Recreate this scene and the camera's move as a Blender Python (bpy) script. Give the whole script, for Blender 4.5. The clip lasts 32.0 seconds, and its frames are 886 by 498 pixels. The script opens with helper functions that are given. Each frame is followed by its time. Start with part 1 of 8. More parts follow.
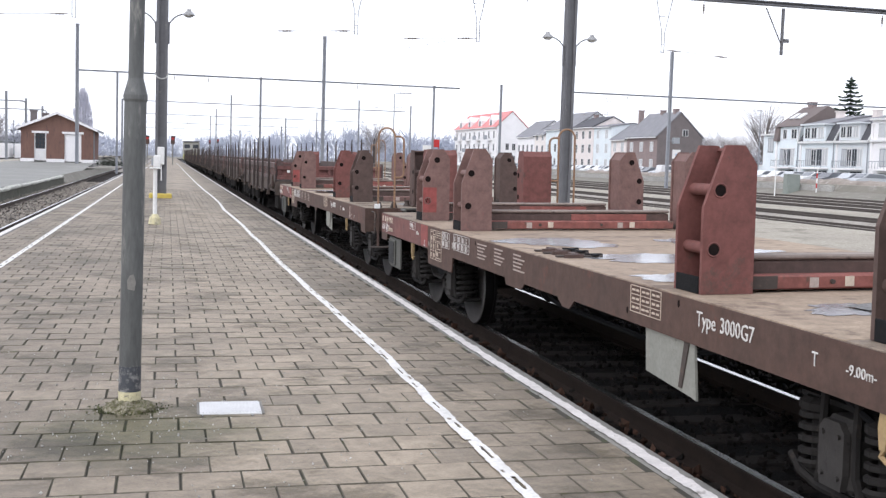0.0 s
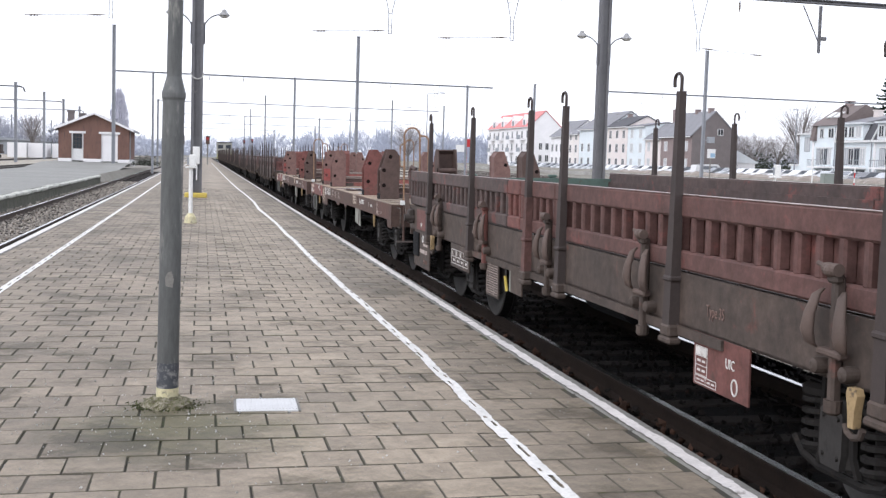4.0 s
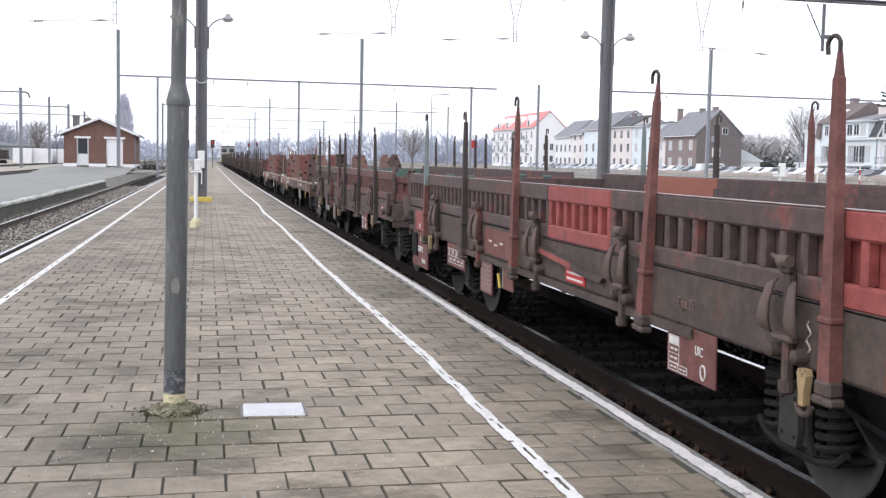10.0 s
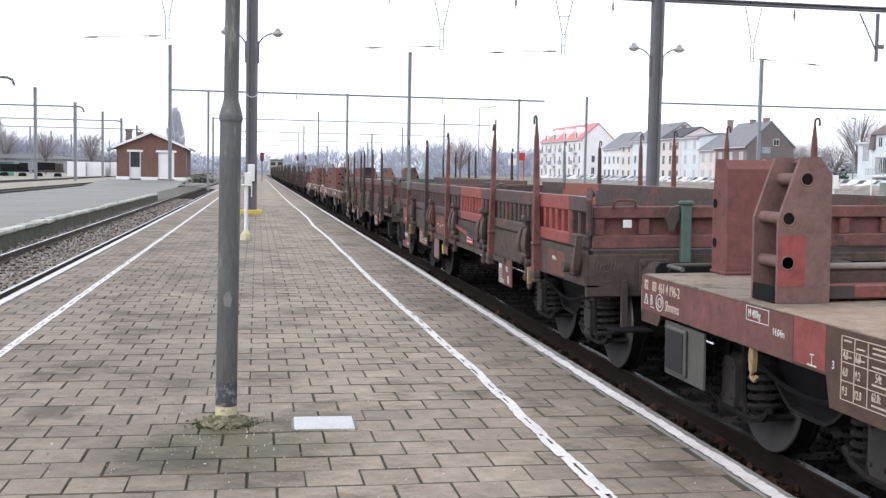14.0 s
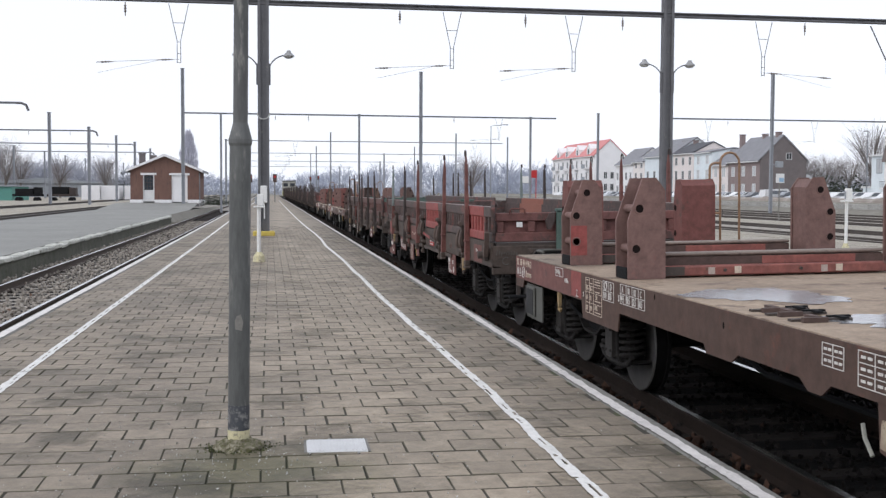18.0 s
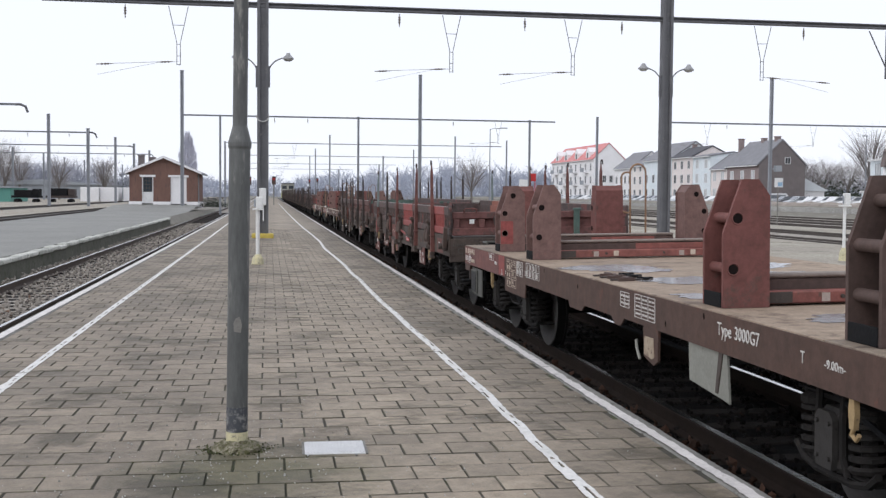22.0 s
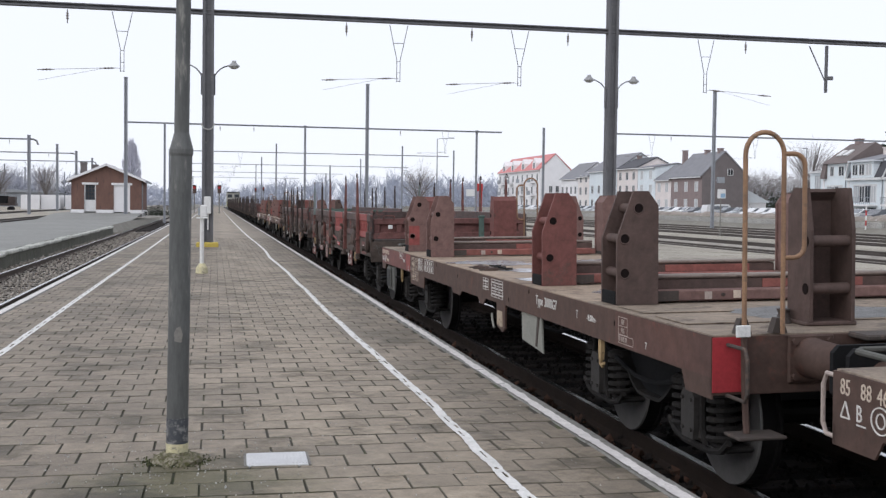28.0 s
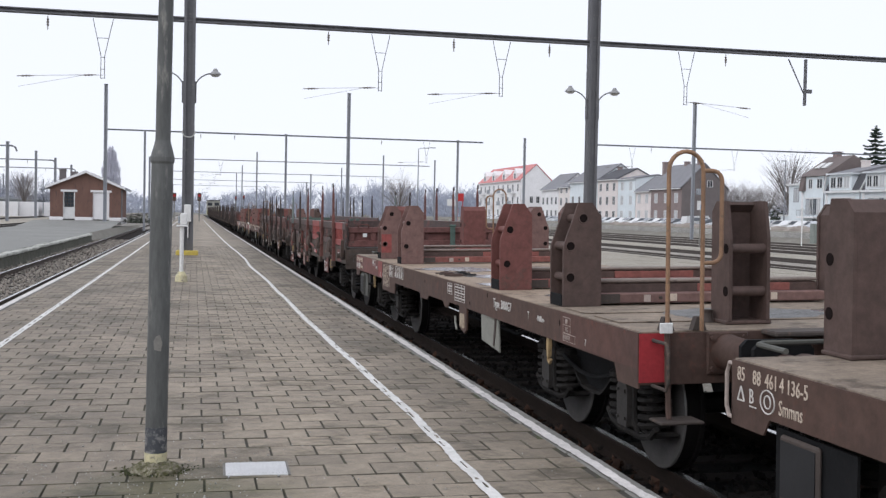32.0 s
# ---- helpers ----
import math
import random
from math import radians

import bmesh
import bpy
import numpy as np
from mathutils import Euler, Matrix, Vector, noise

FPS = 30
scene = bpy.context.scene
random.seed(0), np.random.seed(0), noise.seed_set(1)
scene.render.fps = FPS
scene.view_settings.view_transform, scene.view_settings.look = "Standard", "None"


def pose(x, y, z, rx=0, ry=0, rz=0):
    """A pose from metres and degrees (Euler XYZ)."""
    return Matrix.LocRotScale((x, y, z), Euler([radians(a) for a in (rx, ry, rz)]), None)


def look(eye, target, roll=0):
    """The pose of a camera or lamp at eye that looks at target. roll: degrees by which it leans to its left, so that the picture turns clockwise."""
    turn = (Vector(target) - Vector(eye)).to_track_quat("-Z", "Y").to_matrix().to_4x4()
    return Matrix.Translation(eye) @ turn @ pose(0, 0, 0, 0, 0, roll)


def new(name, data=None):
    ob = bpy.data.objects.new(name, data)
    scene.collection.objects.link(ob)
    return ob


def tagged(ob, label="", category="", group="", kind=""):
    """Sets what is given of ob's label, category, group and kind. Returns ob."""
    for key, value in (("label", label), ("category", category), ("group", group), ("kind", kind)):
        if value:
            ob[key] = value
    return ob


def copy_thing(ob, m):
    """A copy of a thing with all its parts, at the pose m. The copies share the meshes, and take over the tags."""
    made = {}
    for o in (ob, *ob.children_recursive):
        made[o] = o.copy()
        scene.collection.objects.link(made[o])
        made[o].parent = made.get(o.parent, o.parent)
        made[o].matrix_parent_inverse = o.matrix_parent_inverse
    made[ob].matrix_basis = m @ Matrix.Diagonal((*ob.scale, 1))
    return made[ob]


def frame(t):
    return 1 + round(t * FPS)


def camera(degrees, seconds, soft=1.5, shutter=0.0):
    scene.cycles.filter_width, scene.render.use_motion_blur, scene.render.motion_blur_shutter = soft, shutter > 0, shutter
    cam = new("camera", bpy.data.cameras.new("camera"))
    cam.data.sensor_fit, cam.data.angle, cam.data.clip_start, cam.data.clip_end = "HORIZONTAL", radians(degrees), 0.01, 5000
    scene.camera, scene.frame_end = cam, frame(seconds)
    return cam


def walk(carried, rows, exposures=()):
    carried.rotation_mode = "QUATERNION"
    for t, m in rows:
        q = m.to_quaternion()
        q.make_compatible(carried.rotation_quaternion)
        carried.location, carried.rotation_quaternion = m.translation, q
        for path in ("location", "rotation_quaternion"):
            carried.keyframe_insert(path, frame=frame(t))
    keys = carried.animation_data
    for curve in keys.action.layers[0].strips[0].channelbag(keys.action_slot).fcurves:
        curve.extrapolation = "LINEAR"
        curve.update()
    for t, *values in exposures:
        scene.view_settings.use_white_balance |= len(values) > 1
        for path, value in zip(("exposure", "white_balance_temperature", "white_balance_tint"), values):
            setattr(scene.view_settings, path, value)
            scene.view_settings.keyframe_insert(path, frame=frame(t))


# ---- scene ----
# ---------------------------------------------------------------- camera and its walk
PATH = [
    (0, 0.019, 0.014, 1.557, -4.555, -1.828, -14.045),
    (0.5, 0.019, 0.015, 1.548, -4.489, -1.633, -13.924),
    (1, 0.020, 0.010, 1.546, -4.841, -2.147, -13.586),
    (1.5, 0.019, 0.024, 1.553, -5.229, -1.664, -13.393),
    (2, 0.020, 0.016, 1.550, -4.942, -1.705, -13.314),
    (2.5, 0.016, 0.013, 1.556, -4.741, -1.637, -13.233),
    (3, 0.011, 0.036, 1.552, -4.677, -1.858, -13.143),
    (3.5, 0.006, 0.034, 1.541, -4.609, -1.934, -12.625),
    (5.5, -0.004, 0.031, 1.556, -4.655, -1.635, -12.052),
    (6, -0.003, 0.023, 1.557, -4.234, -1.410, -12.211),
    (6.5, -0.004, 0.003, 1.560, -4.344, -1.637, -12.143),
    (7, -0.003, 0.006, 1.555, -4.506, -1.823, -11.875),
    (7.5, -0.001, 0.009, 1.561, -4.480, -1.487, -11.980),
    (8, 0.004, 0.015, 1.563, -4.350, -1.345, -12.073),
    (8.5, 0.012, 0.023, 1.564, -4.212, -1.016, -12.205),
    (9, 0.010, 0.014, 1.560, -4.384, -1.266, -12.048),
    (9.5, 0.008, 0.009, 1.561, -4.473, -1.269, -12.136),
    (10, 0.003, 0.012, 1.559, -4.558, -1.237, -12.082),
    (10.5, 0.002, -0.005, 1.556, -4.459, -1.454, -12.030),
    (11, 0.002, 0.014, 1.562, -4.539, -1.630, -11.832),
    (11.5, 0.006, -0.005, 1.562, -4.461, -1.452, -12.036),
    (12, -0.004, 0.004, 1.561, -4.405, -1.732, -11.701),
    (12.5, 0.007, 0.017, 1.565, -4.507, -1.771, -11.713),
    (13, 0.001, 0.006, 1.564, -4.488, -1.689, -11.511),
    (13.5, -0.004, 0.013, 1.574, -3.569, -1.398, -11.007),
    (14, -0.012, 0.012, 1.571, -3.968, -1.101, -9.606),
    (14.5, -0.001, 0.008, 1.570, -3.999, -0.784, -9.216),
    (15, -0.008, 0.012, 1.576, -2.962, -0.225, -9.325),
    (15.5, -0.005, -0.013, 1.589, -3.111, -0.568, -8.825),
    (17.5, -0.003, 0.000, 1.581, -3.012, -0.365, -8.992),
    (18, 0.007, 0.030, 1.582, -3.009, -0.284, -8.951),
    (18.5, 0.005, 0.030, 1.583, -2.731, -0.211, -9.031),
    (19, -0.000, -0.004, 1.587, -2.390, -0.399, -8.640),
    (19.5, 0.003, 0.000, 1.586, -2.626, -0.276, -8.676),
    (20, -0.001, 0.007, 1.586, -2.739, -0.440, -8.639),
    (20.5, -0.002, -0.003, 1.588, -2.704, -0.407, -8.835),
    (21, 0.002, 0.001, 1.586, -3.141, -0.375, -8.908),
    (21.5, 0.006, 0.027, 1.584, -2.868, -0.312, -8.965),
    (22, 0.006, -0.004, 1.586, -2.853, -0.504, -9.005),
    (22.5, 0.014, 0.008, 1.590, -2.795, -0.403, -9.314),
    (23, 0.011, 0.004, 1.588, -2.666, -0.338, -9.962),
    (23.5, 0.016, 0.002, 1.582, -2.755, -0.600, -10.825),
    (24, 0.022, 0.007, 1.583, -2.606, -0.621, -11.562),
    (24.5, 0.022, 0.019, 1.585, -2.497, -0.530, -11.358),
    (26.5, 0.022, -0.010, 1.585, -2.499, -0.284, -11.624),
    (27, 0.022, 0.031, 1.584, -2.783, -0.304, -11.528),
    (27.5, 0.027, 0.025, 1.585, -2.475, -0.796, -11.837),
    (28, 0.026, 0.024, 1.582, -2.320, -0.788, -11.763),
    (28.5, 0.030, 0.017, 1.588, -1.906, -0.647, -11.830),
    (29, 0.030, 0.009, 1.583, -2.165, -0.960, -11.547),
    (29.5, 0.025, 0.012, 1.584, -1.948, -1.092, -11.868),
    (30, 0.029, 0.015, 1.583, -2.106, -1.032, -12.209),
    (30.5, 0.023, 0.018, 1.583, -1.759, -1.111, -12.777),
    (31, 0.023, 0.023, 1.585, -1.838, -1.081, -12.904),
    (31.5, 0.020, 0.031, 1.582, -1.757, -1.162, -12.514),
    (32, 0.020, 0.028, 1.582, -1.797, -1.177, -12.769),
]
cam = camera(44.0, 32.0, soft=1.35)
walk(cam, [(r[0], pose(r[1], r[2], r[3], 90 + r[4], r[5], r[6])) for r in PATH], [(0, 0.6, 6270, 13.5), (13.0, 0.62, 6270, 13.2), (15.0, 0.38, 6280, 12.5), (19.0, 0.14, 6290, 12), (32.0, 0.07, 6290, 12.3)])

# ---------------------------------------------------------------- overcast sky and its soft sun
world = bpy.data.worlds.new("overcast_sky")
scene.world = world
world.use_nodes = True
wn, wl = world.node_tree.nodes, world.node_tree.links
wbg = wn["Background"]
sky = wn.new("ShaderNodeTexSky")
sky.sky_type, sky.sun_disc = "NISHITA", False
sky.sun_elevation, sky.sun_rotation = radians(35), radians(238)
sky_gain = wn.new("ShaderNodeMixRGB")
sky_gain.blend_type, sky_gain.inputs[0].default_value = "MULTIPLY", 1.0
sky_gain.inputs[2].default_value = (0.1, 0.1, 0.1, 1)
wl.new(sky.outputs[0], sky_gain.inputs[1])
cloud = wn.new("ShaderNodeMixRGB")
cloud.inputs[0].default_value = 0.93
cloud.inputs[2].default_value = (0.925, 0.955, 1.015, 1)
wl.new(sky_gain.outputs[0], cloud.inputs[1])
wl.new(cloud.outputs[0], wbg.inputs[0])
wbg.inputs[1].default_value = 1.02
sun = new("sun", bpy.data.lights.new("sun", "SUN"))
sun.data.energy, sun.data.angle, sun.data.color = 0.85, radians(40), (1.0, 0.97, 0.93)
sun.matrix_world = look((-53, -33, 44), (0, 0, 0))

# ---------------------------------------------------------------- materials


def material(name, a, b, scale=3.0, rough=0.8, metal=0.0, bump=0.2, fine=40.0, c=None, cover=0.35, vary=0.0, wet=0.0, island=False, stretch=None, fixed=False, gloss=0.35, mottle=0.0, speck=0.35, lane=0.0, stain=None):
    """Two colours mixed by noise, a third in patches (stains, rust, lichen), grain and relief."""
    m = bpy.data.materials.new(name)
    m.use_nodes = True
    n, l = m.node_tree.nodes, m.node_tree.links
    p = n["Principled BSDF"]
    co = n.new("ShaderNodeTexCoord")
    src = n.new("ShaderNodeNewGeometry").outputs["Position"] if fixed else co.outputs["Object"]
    if stretch:
        mp = n.new("ShaderNodeMapping")
        mp.inputs["Scale"].default_value = stretch
        l.new(src, mp.inputs[0])
        src = mp.outputs[0]

    def noise_at(s, d=4.0, r=0.6):
        t = n.new("ShaderNodeTexNoise")
        t.inputs["Scale"].default_value, t.inputs["Detail"].default_value, t.inputs["Roughness"].default_value = s, d, r
        l.new(src, t.inputs["Vector"])
        return t.outputs[0]

    def ramp(sock, lo, hi):
        r = n.new("ShaderNodeMapRange")
        r.inputs[1].default_value, r.inputs[2].default_value = lo, hi
        l.new(sock, r.inputs[0])
        return r.outputs[0]

    def mixed(fac, x, y, mode="MIX"):
        k = n.new("ShaderNodeMixRGB")
        k.blend_type = mode
        if isinstance(fac, float):
            k.inputs[0].default_value = fac
        else:
            l.new(fac, k.inputs[0])
        for i, v in ((1, x), (2, y)):
            if isinstance(v, tuple):
                k.inputs[i].default_value = (*v, 1)
            else:
                l.new(v, k.inputs[i])
        return k.outputs[0]

    grain = noise_at(fine, 5.0, 0.7)
    col = mixed(ramp(noise_at(scale), 0.3, 0.7), a, b)
    patch = None
    if c:
        patch = ramp(noise_at(scale * 2.7, 6.0, 0.7), 0.72 - cover * 0.5, 0.78 - cover * 0.4)
        col = mixed(patch, col, c)
    if mottle:
        col = mixed(mottle, col, mixed(ramp(noise_at(9.0, 5.0, 0.65), 0.3, 0.7), (0.42, 0.42, 0.4), (1.4, 1.4, 1.38)), "MULTIPLY")
    col = mixed(speck, col, mixed(ramp(grain, 0.25, 0.75), (0.45, 0.45, 0.45), (1.5, 1.5, 1.5)), "MULTIPLY")
    if vary:
        if island:
            geo = n.new("ShaderNodeNewGeometry")
            rnd = geo.outputs["Random Per Island"]
        else:
            info = n.new("ShaderNodeObjectInfo")
            rnd = info.outputs["Random"]
        mr = n.new("ShaderNodeMapRange")
        mr.inputs[3].default_value, mr.inputs[4].default_value = 1 - vary, 1 + vary
        l.new(rnd, mr.inputs[0])
        cb = n.new("ShaderNodeCombineXYZ")
        for i in range(3):
            l.new(mr.outputs[0], cb.inputs[i])
        col = mixed(1.0, col, cb.outputs[0], "MULTIPLY")
    if lane:
        # the middle of the walking strip is paler, with a ragged edge
        sx = n.new("ShaderNodeSeparateXYZ")
        l.new(src, sx.inputs[0])
        off = n.new("ShaderNodeMath")
        off.operation, off.inputs[1].default_value = "SUBTRACT", 0.85
        l.new(sx.outputs[0], off.inputs[0])
        side = n.new("ShaderNodeMath")
        side.operation = "ABSOLUTE"
        l.new(off.outputs[0], side.inputs[0])
        wob = n.new("ShaderNodeMath")
        wob.operation = "ADD"
        l.new(side.outputs[0], wob.inputs[0])
        l.new(noise_at(1.3, 3.0), wob.inputs[1])
        col = mixed(ramp(wob.outputs[0], 1.75, 0.75), col, mixed(1.0, col, (1 + lane, 1 + lane, 1 + lane), "MULTIPLY"))
    if stain:
        # a ragged dark mossy stain round a point of the ground: x, y, reach, colour
        away = n.new("ShaderNodeVectorMath")
        away.operation = "DISTANCE"
        l.new(src, away.inputs[0])
        away.inputs[1].default_value = (stain[0], stain[1], 0)
        frayed = n.new("ShaderNodeMath")
        frayed.operation = "MULTIPLY_ADD"
        l.new(noise_at(2.6, 5.0, 0.65), frayed.inputs[0])
        frayed.inputs[1].default_value = stain[2] * 1.3
        l.new(away.outputs["Value"], frayed.inputs[2])
        col = mixed(ramp(frayed.outputs[0], stain[2] * 1.75, stain[2] * 1.05), col, mixed(1.0, col, stain[3], "MULTIPLY"))
    l.new(col, p.inputs["Base Color"])
    p.inputs["Metallic"].default_value = metal
    rr = n.new("ShaderNodeMapRange")
    rr.inputs[3].default_value, rr.inputs[4].default_value = max(0.05, rough - 0.12), min(1.0, rough + 0.12)
    l.new(grain, rr.inputs[0])
    if wet:
        w = n.new("ShaderNodeMixRGB")
        l.new(ramp(noise_at(0.9, 3.0), 0.66 - wet * 0.3, 0.7 - wet * 0.3), w.inputs[0])
        l.new(rr.outputs[0], w.inputs[1])
        w.inputs[2].default_value = (0.06, 0.06, 0.06, 1)
        l.new(w.outputs[0], p.inputs["Roughness"])
    else:
        l.new(rr.outputs[0], p.inputs["Roughness"])
    p.inputs["Specular IOR Level"].default_value = gloss
    if bump:
        bp = n.new("ShaderNodeBump")
        bp.inputs["Strength"].default_value, bp.inputs["Distance"].default_value = bump, 0.01
        l.new(grain, bp.inputs["Height"])
        l.new(bp.outputs[0], p.inputs["Normal"])
    return m


def plain(name, a, rough=0.6, metal=0.0):
    return material(name, a, tuple(v * 0.85 for v in a), 6.0, rough, metal, 0.05)


TILE = material("concrete_paver", (0.271, 0.22, 0.163), (0.157, 0.129, 0.095), 0.42, 0.66, 0, 0.5, 60, (0.103, 0.082, 0.0538), 0.42, 0.16, fixed=True, gloss=0.55, mottle=0.5, speck=0.5, lane=0.3, stain=(-0.12, 6.25, 0.75, (0.5, 0.54, 0.4)))
PAVER_EDGE = material("dirty_paver_edge", (0.17, 0.15, 0.115), (0.06, 0.055, 0.043), 2.2, 0.95, 0, 0.3, 60, (0.075, 0.08, 0.04), 0.3, fixed=True, stain=(-0.12, 6.25, 0.75, (0.5, 0.54, 0.4)))
TILE_FAR = material("concrete_paver_field", (0.271, 0.22, 0.163), (0.157, 0.129, 0.095), 0.42, 0.66, 0, 0.5, 60, (0.103, 0.082, 0.0538), 0.42, 0.16, island=True, fixed=True, gloss=0.55, mottle=0.5, speck=0.5, lane=0.3, stain=(-0.12, 6.25, 0.75, (0.5, 0.54, 0.4)))
JOINT = material("joint_sand", (0.075, 0.069, 0.056), (0.045, 0.042, 0.034), 1.3, 0.95, 0, 0.3, 60, (0.07, 0.08, 0.036), 0.4, fixed=True, stain=(-0.12, 6.25, 0.75, (0.5, 0.54, 0.4)))
PAINT = material("white_line_paint", (0.75, 0.735, 0.71), (0.63, 0.62, 0.59), 5, 0.7, 0, 0.25, 45, (0.22, 0.2, 0.17), 0.13, mottle=0.2)
EDGE_PAINT = material("weathered_edge_paint", (0.73, 0.695, 0.67), (0.6, 0.57, 0.55), 3, 0.75, 0, 0.3, 45, (0.2, 0.185, 0.165), 0.16, mottle=0.25)
COPING = material("coping_concrete", (0.24, 0.23, 0.21), (0.17, 0.165, 0.15), 2, 0.9, 0, 0.4, 50, (0.1, 0.1, 0.085), 0.3)
KERB_WALL = material("mossy_kerb_wall", (0.13, 0.13, 0.105), (0.085, 0.085, 0.07), 2, 0.95, 0, 0.5, 40, (0.06, 0.07, 0.04), 0.35)
STONE = material("old_kerb_stone", (0.58, 0.58, 0.53), (0.4, 0.4, 0.36), 1.5, 0.9, 0, 0.5, 30, (0.12, 0.13, 0.09), 0.35, 0.15, fixed=True)
ASPHALT = material("pale_asphalt", (0.262, 0.259, 0.241), (0.206, 0.205, 0.19), 0.25, 0.75, 0, 0.3, 60, (0.151, 0.156, 0.147), 0.25, mottle=0.3, speck=0.5)
GRAVEL = material("yard_gravel", (0.402, 0.368, 0.306), (0.305, 0.276, 0.231), 0.2, 0.95, 0, 0.6, 35, (0.183, 0.167, 0.129), 0.3, mottle=0.55, speck=1.0)
BALLAST = material("track_ballast", (0.365, 0.336, 0.296), (0.248, 0.229, 0.2), 0.8, 0.95, 0, 1.0, 28, (0.146, 0.122, 0.0961), 0.3)
BALLAST_YARD = material("dark_yard_ballast", (0.085, 0.078, 0.072), (0.058, 0.054, 0.05), 0.8, 0.95, 0, 1.0, 28, (0.12, 0.105, 0.09), 0.25)
# ballast and stones below the train coloured near black for its shade
BALLAST_SHADED = material("shaded_ballast", (0.013, 0.012, 0.012), (0.009, 0.009, 0.009), 1.0, 0.95, 0, 1.0, 26, (0.022, 0.017, 0.014), 0.25, gloss=0.08)
STONES = material("ballast_stones", (0.353, 0.32, 0.278), (0.225, 0.203, 0.174), 3, 0.9, 0, 0.5, 60, (0.145, 0.0858, 0.0593), 0.3, 0.28, island=True)
STONES_SHADED = material("shaded_ballast_stones", (0.022, 0.019, 0.018), (0.013, 0.012, 0.012), 3, 0.95, 0, 0.5, 60, (0.038, 0.024, 0.019), 0.25, 0.5, island=True, gloss=0.08)
LEAF = material("dead_leaves", (0.075, 0.04, 0.028), (0.04, 0.026, 0.02), 6, 0.9, 0, 0.1, 60, None, 0, 0.4, island=True, gloss=0.15)
# main-track rail rust is darkened for the train's shade; the left track's is not
RUST = material("shaded_rail_rust", (0.033, 0.0237, 0.0193), (0.022, 0.0165, 0.0143), 4, 0.85, 0.1, 0.4, 40, gloss=0.12)
RUST_LEFT = material("unshaded_rail_rust", (0.085, 0.064, 0.053), (0.06, 0.047, 0.041), 4, 0.85, 0.1, 0.4, 40)
RUST_YARD = material("dusty_yard_rail", (0.11, 0.095, 0.086), (0.08, 0.07, 0.064), 4, 0.85, 0.1, 0.3, 40)
RAILTOP = material("polished_rail_head", (0.5, 0.5, 0.5), (0.4, 0.4, 0.4), 2, 0.22, 0.95, 0.02, 60)
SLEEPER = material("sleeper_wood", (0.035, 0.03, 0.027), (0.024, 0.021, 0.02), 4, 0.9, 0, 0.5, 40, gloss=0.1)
MAST = material("weathered_steel_mast", (0.17, 0.17, 0.178), (0.125, 0.125, 0.132), 1.6, 0.65, 0.3, 0.1, 30, (0.23, 0.225, 0.22), 0.2)
POLE = material("grey_pole_paint", (0.135, 0.138, 0.135), (0.085, 0.088, 0.087), 3.4, 0.6, 0.1, 0.2, 46, (0.24, 0.235, 0.215), 0.34, stretch=(1, 1, 0.22), mottle=0.35, speck=0.45)
POLE_LOW = material("dark_pole_paint", (0.075, 0.08, 0.09), (0.05, 0.054, 0.062), 6, 0.6, 0.1, 0.15, 45, (0.24, 0.235, 0.23), 0.42)
# colours raised discs and chips that imitate the dark inside of holes
HOLE = material("hole_shade_black", (0.018, 0.013, 0.012), (0.01, 0.008, 0.008), 4, 0.95, 0, 0.0, gloss=0.05)
BLACK = material("black_paint", (0.022, 0.022, 0.024), (0.016, 0.016, 0.017), 4, 0.6, 0, 0.1)
YELLOW = material("yellow_paint", (0.6, 0.47, 0.1), (0.5, 0.38, 0.09), 5, 0.75, 0, 0.2, 40, (0.3, 0.26, 0.14), 0.2)
WORN_YELLOW = material("worn_yellow_band", (0.62, 0.56, 0.33), (0.5, 0.47, 0.34), 8, 0.8, 0, 0.2, 40, (0.25, 0.23, 0.18), 0.35)
MOSS = material("mossy_concrete", (0.36, 0.33, 0.25), (0.075, 0.066, 0.04), 18, 0.95, 0, 0.9, 60, (0.09, 0.088, 0.035), 0.5)
GRIT = material("wet_grit_on_deck", (0.19, 0.19, 0.185), (0.09, 0.088, 0.085), 7, 0.5, 0, 0.9, 55, (0.05, 0.046, 0.042), 0.35, gloss=0.5, mottle=0.5, speck=0.8)
# puddle water's base colour is raised to stand in for reflected sky
WATER = material("skybright_rain_water", (0.3, 0.3, 0.31), (0.22, 0.22, 0.225), 5, 0.2, 0, 0.0, 30, gloss=0.9, mottle=0.3)
CRUMB = material("pale_grit", (0.5, 0.49, 0.46), (0.36, 0.35, 0.33), 5, 0.9, 0, 0.1, 60, None, 0, 0.3, island=True)
MOSS_BITS = material("moss_tufts", (0.075, 0.085, 0.035), (0.055, 0.06, 0.03), 5, 0.95, 0, 0.2, 60, None, 0, 0.4, island=True)
WHITE = material("white_enamel", (0.78, 0.78, 0.76), (0.68, 0.68, 0.66), 4, 0.5, 0, 0.05, 40, (0.45, 0.42, 0.36), 0.08)
COVER = material("galvanised_cover", (0.66, 0.66, 0.66), (0.58, 0.58, 0.58), 5, 0.55, 0.1, 0.15, 70)
RUSTRED = material("rust_red_wagon_paint", (0.192, 0.0779, 0.0661), (0.137, 0.0614, 0.0543), 1.6, 0.72, 0.05, 0.12, 38, (0.139, 0.0779, 0.0661), 0.3, speck=0.4, mottle=0.6)
POST_BROWN = material("taupe_brown_post_paint", (0.208, 0.122, 0.107), (0.165, 0.0995, 0.0893), 1.4, 0.72, 0.05, 0.1, 34, (0.249, 0.113, 0.0983), 0.2, speck=0.32, mottle=0.45)
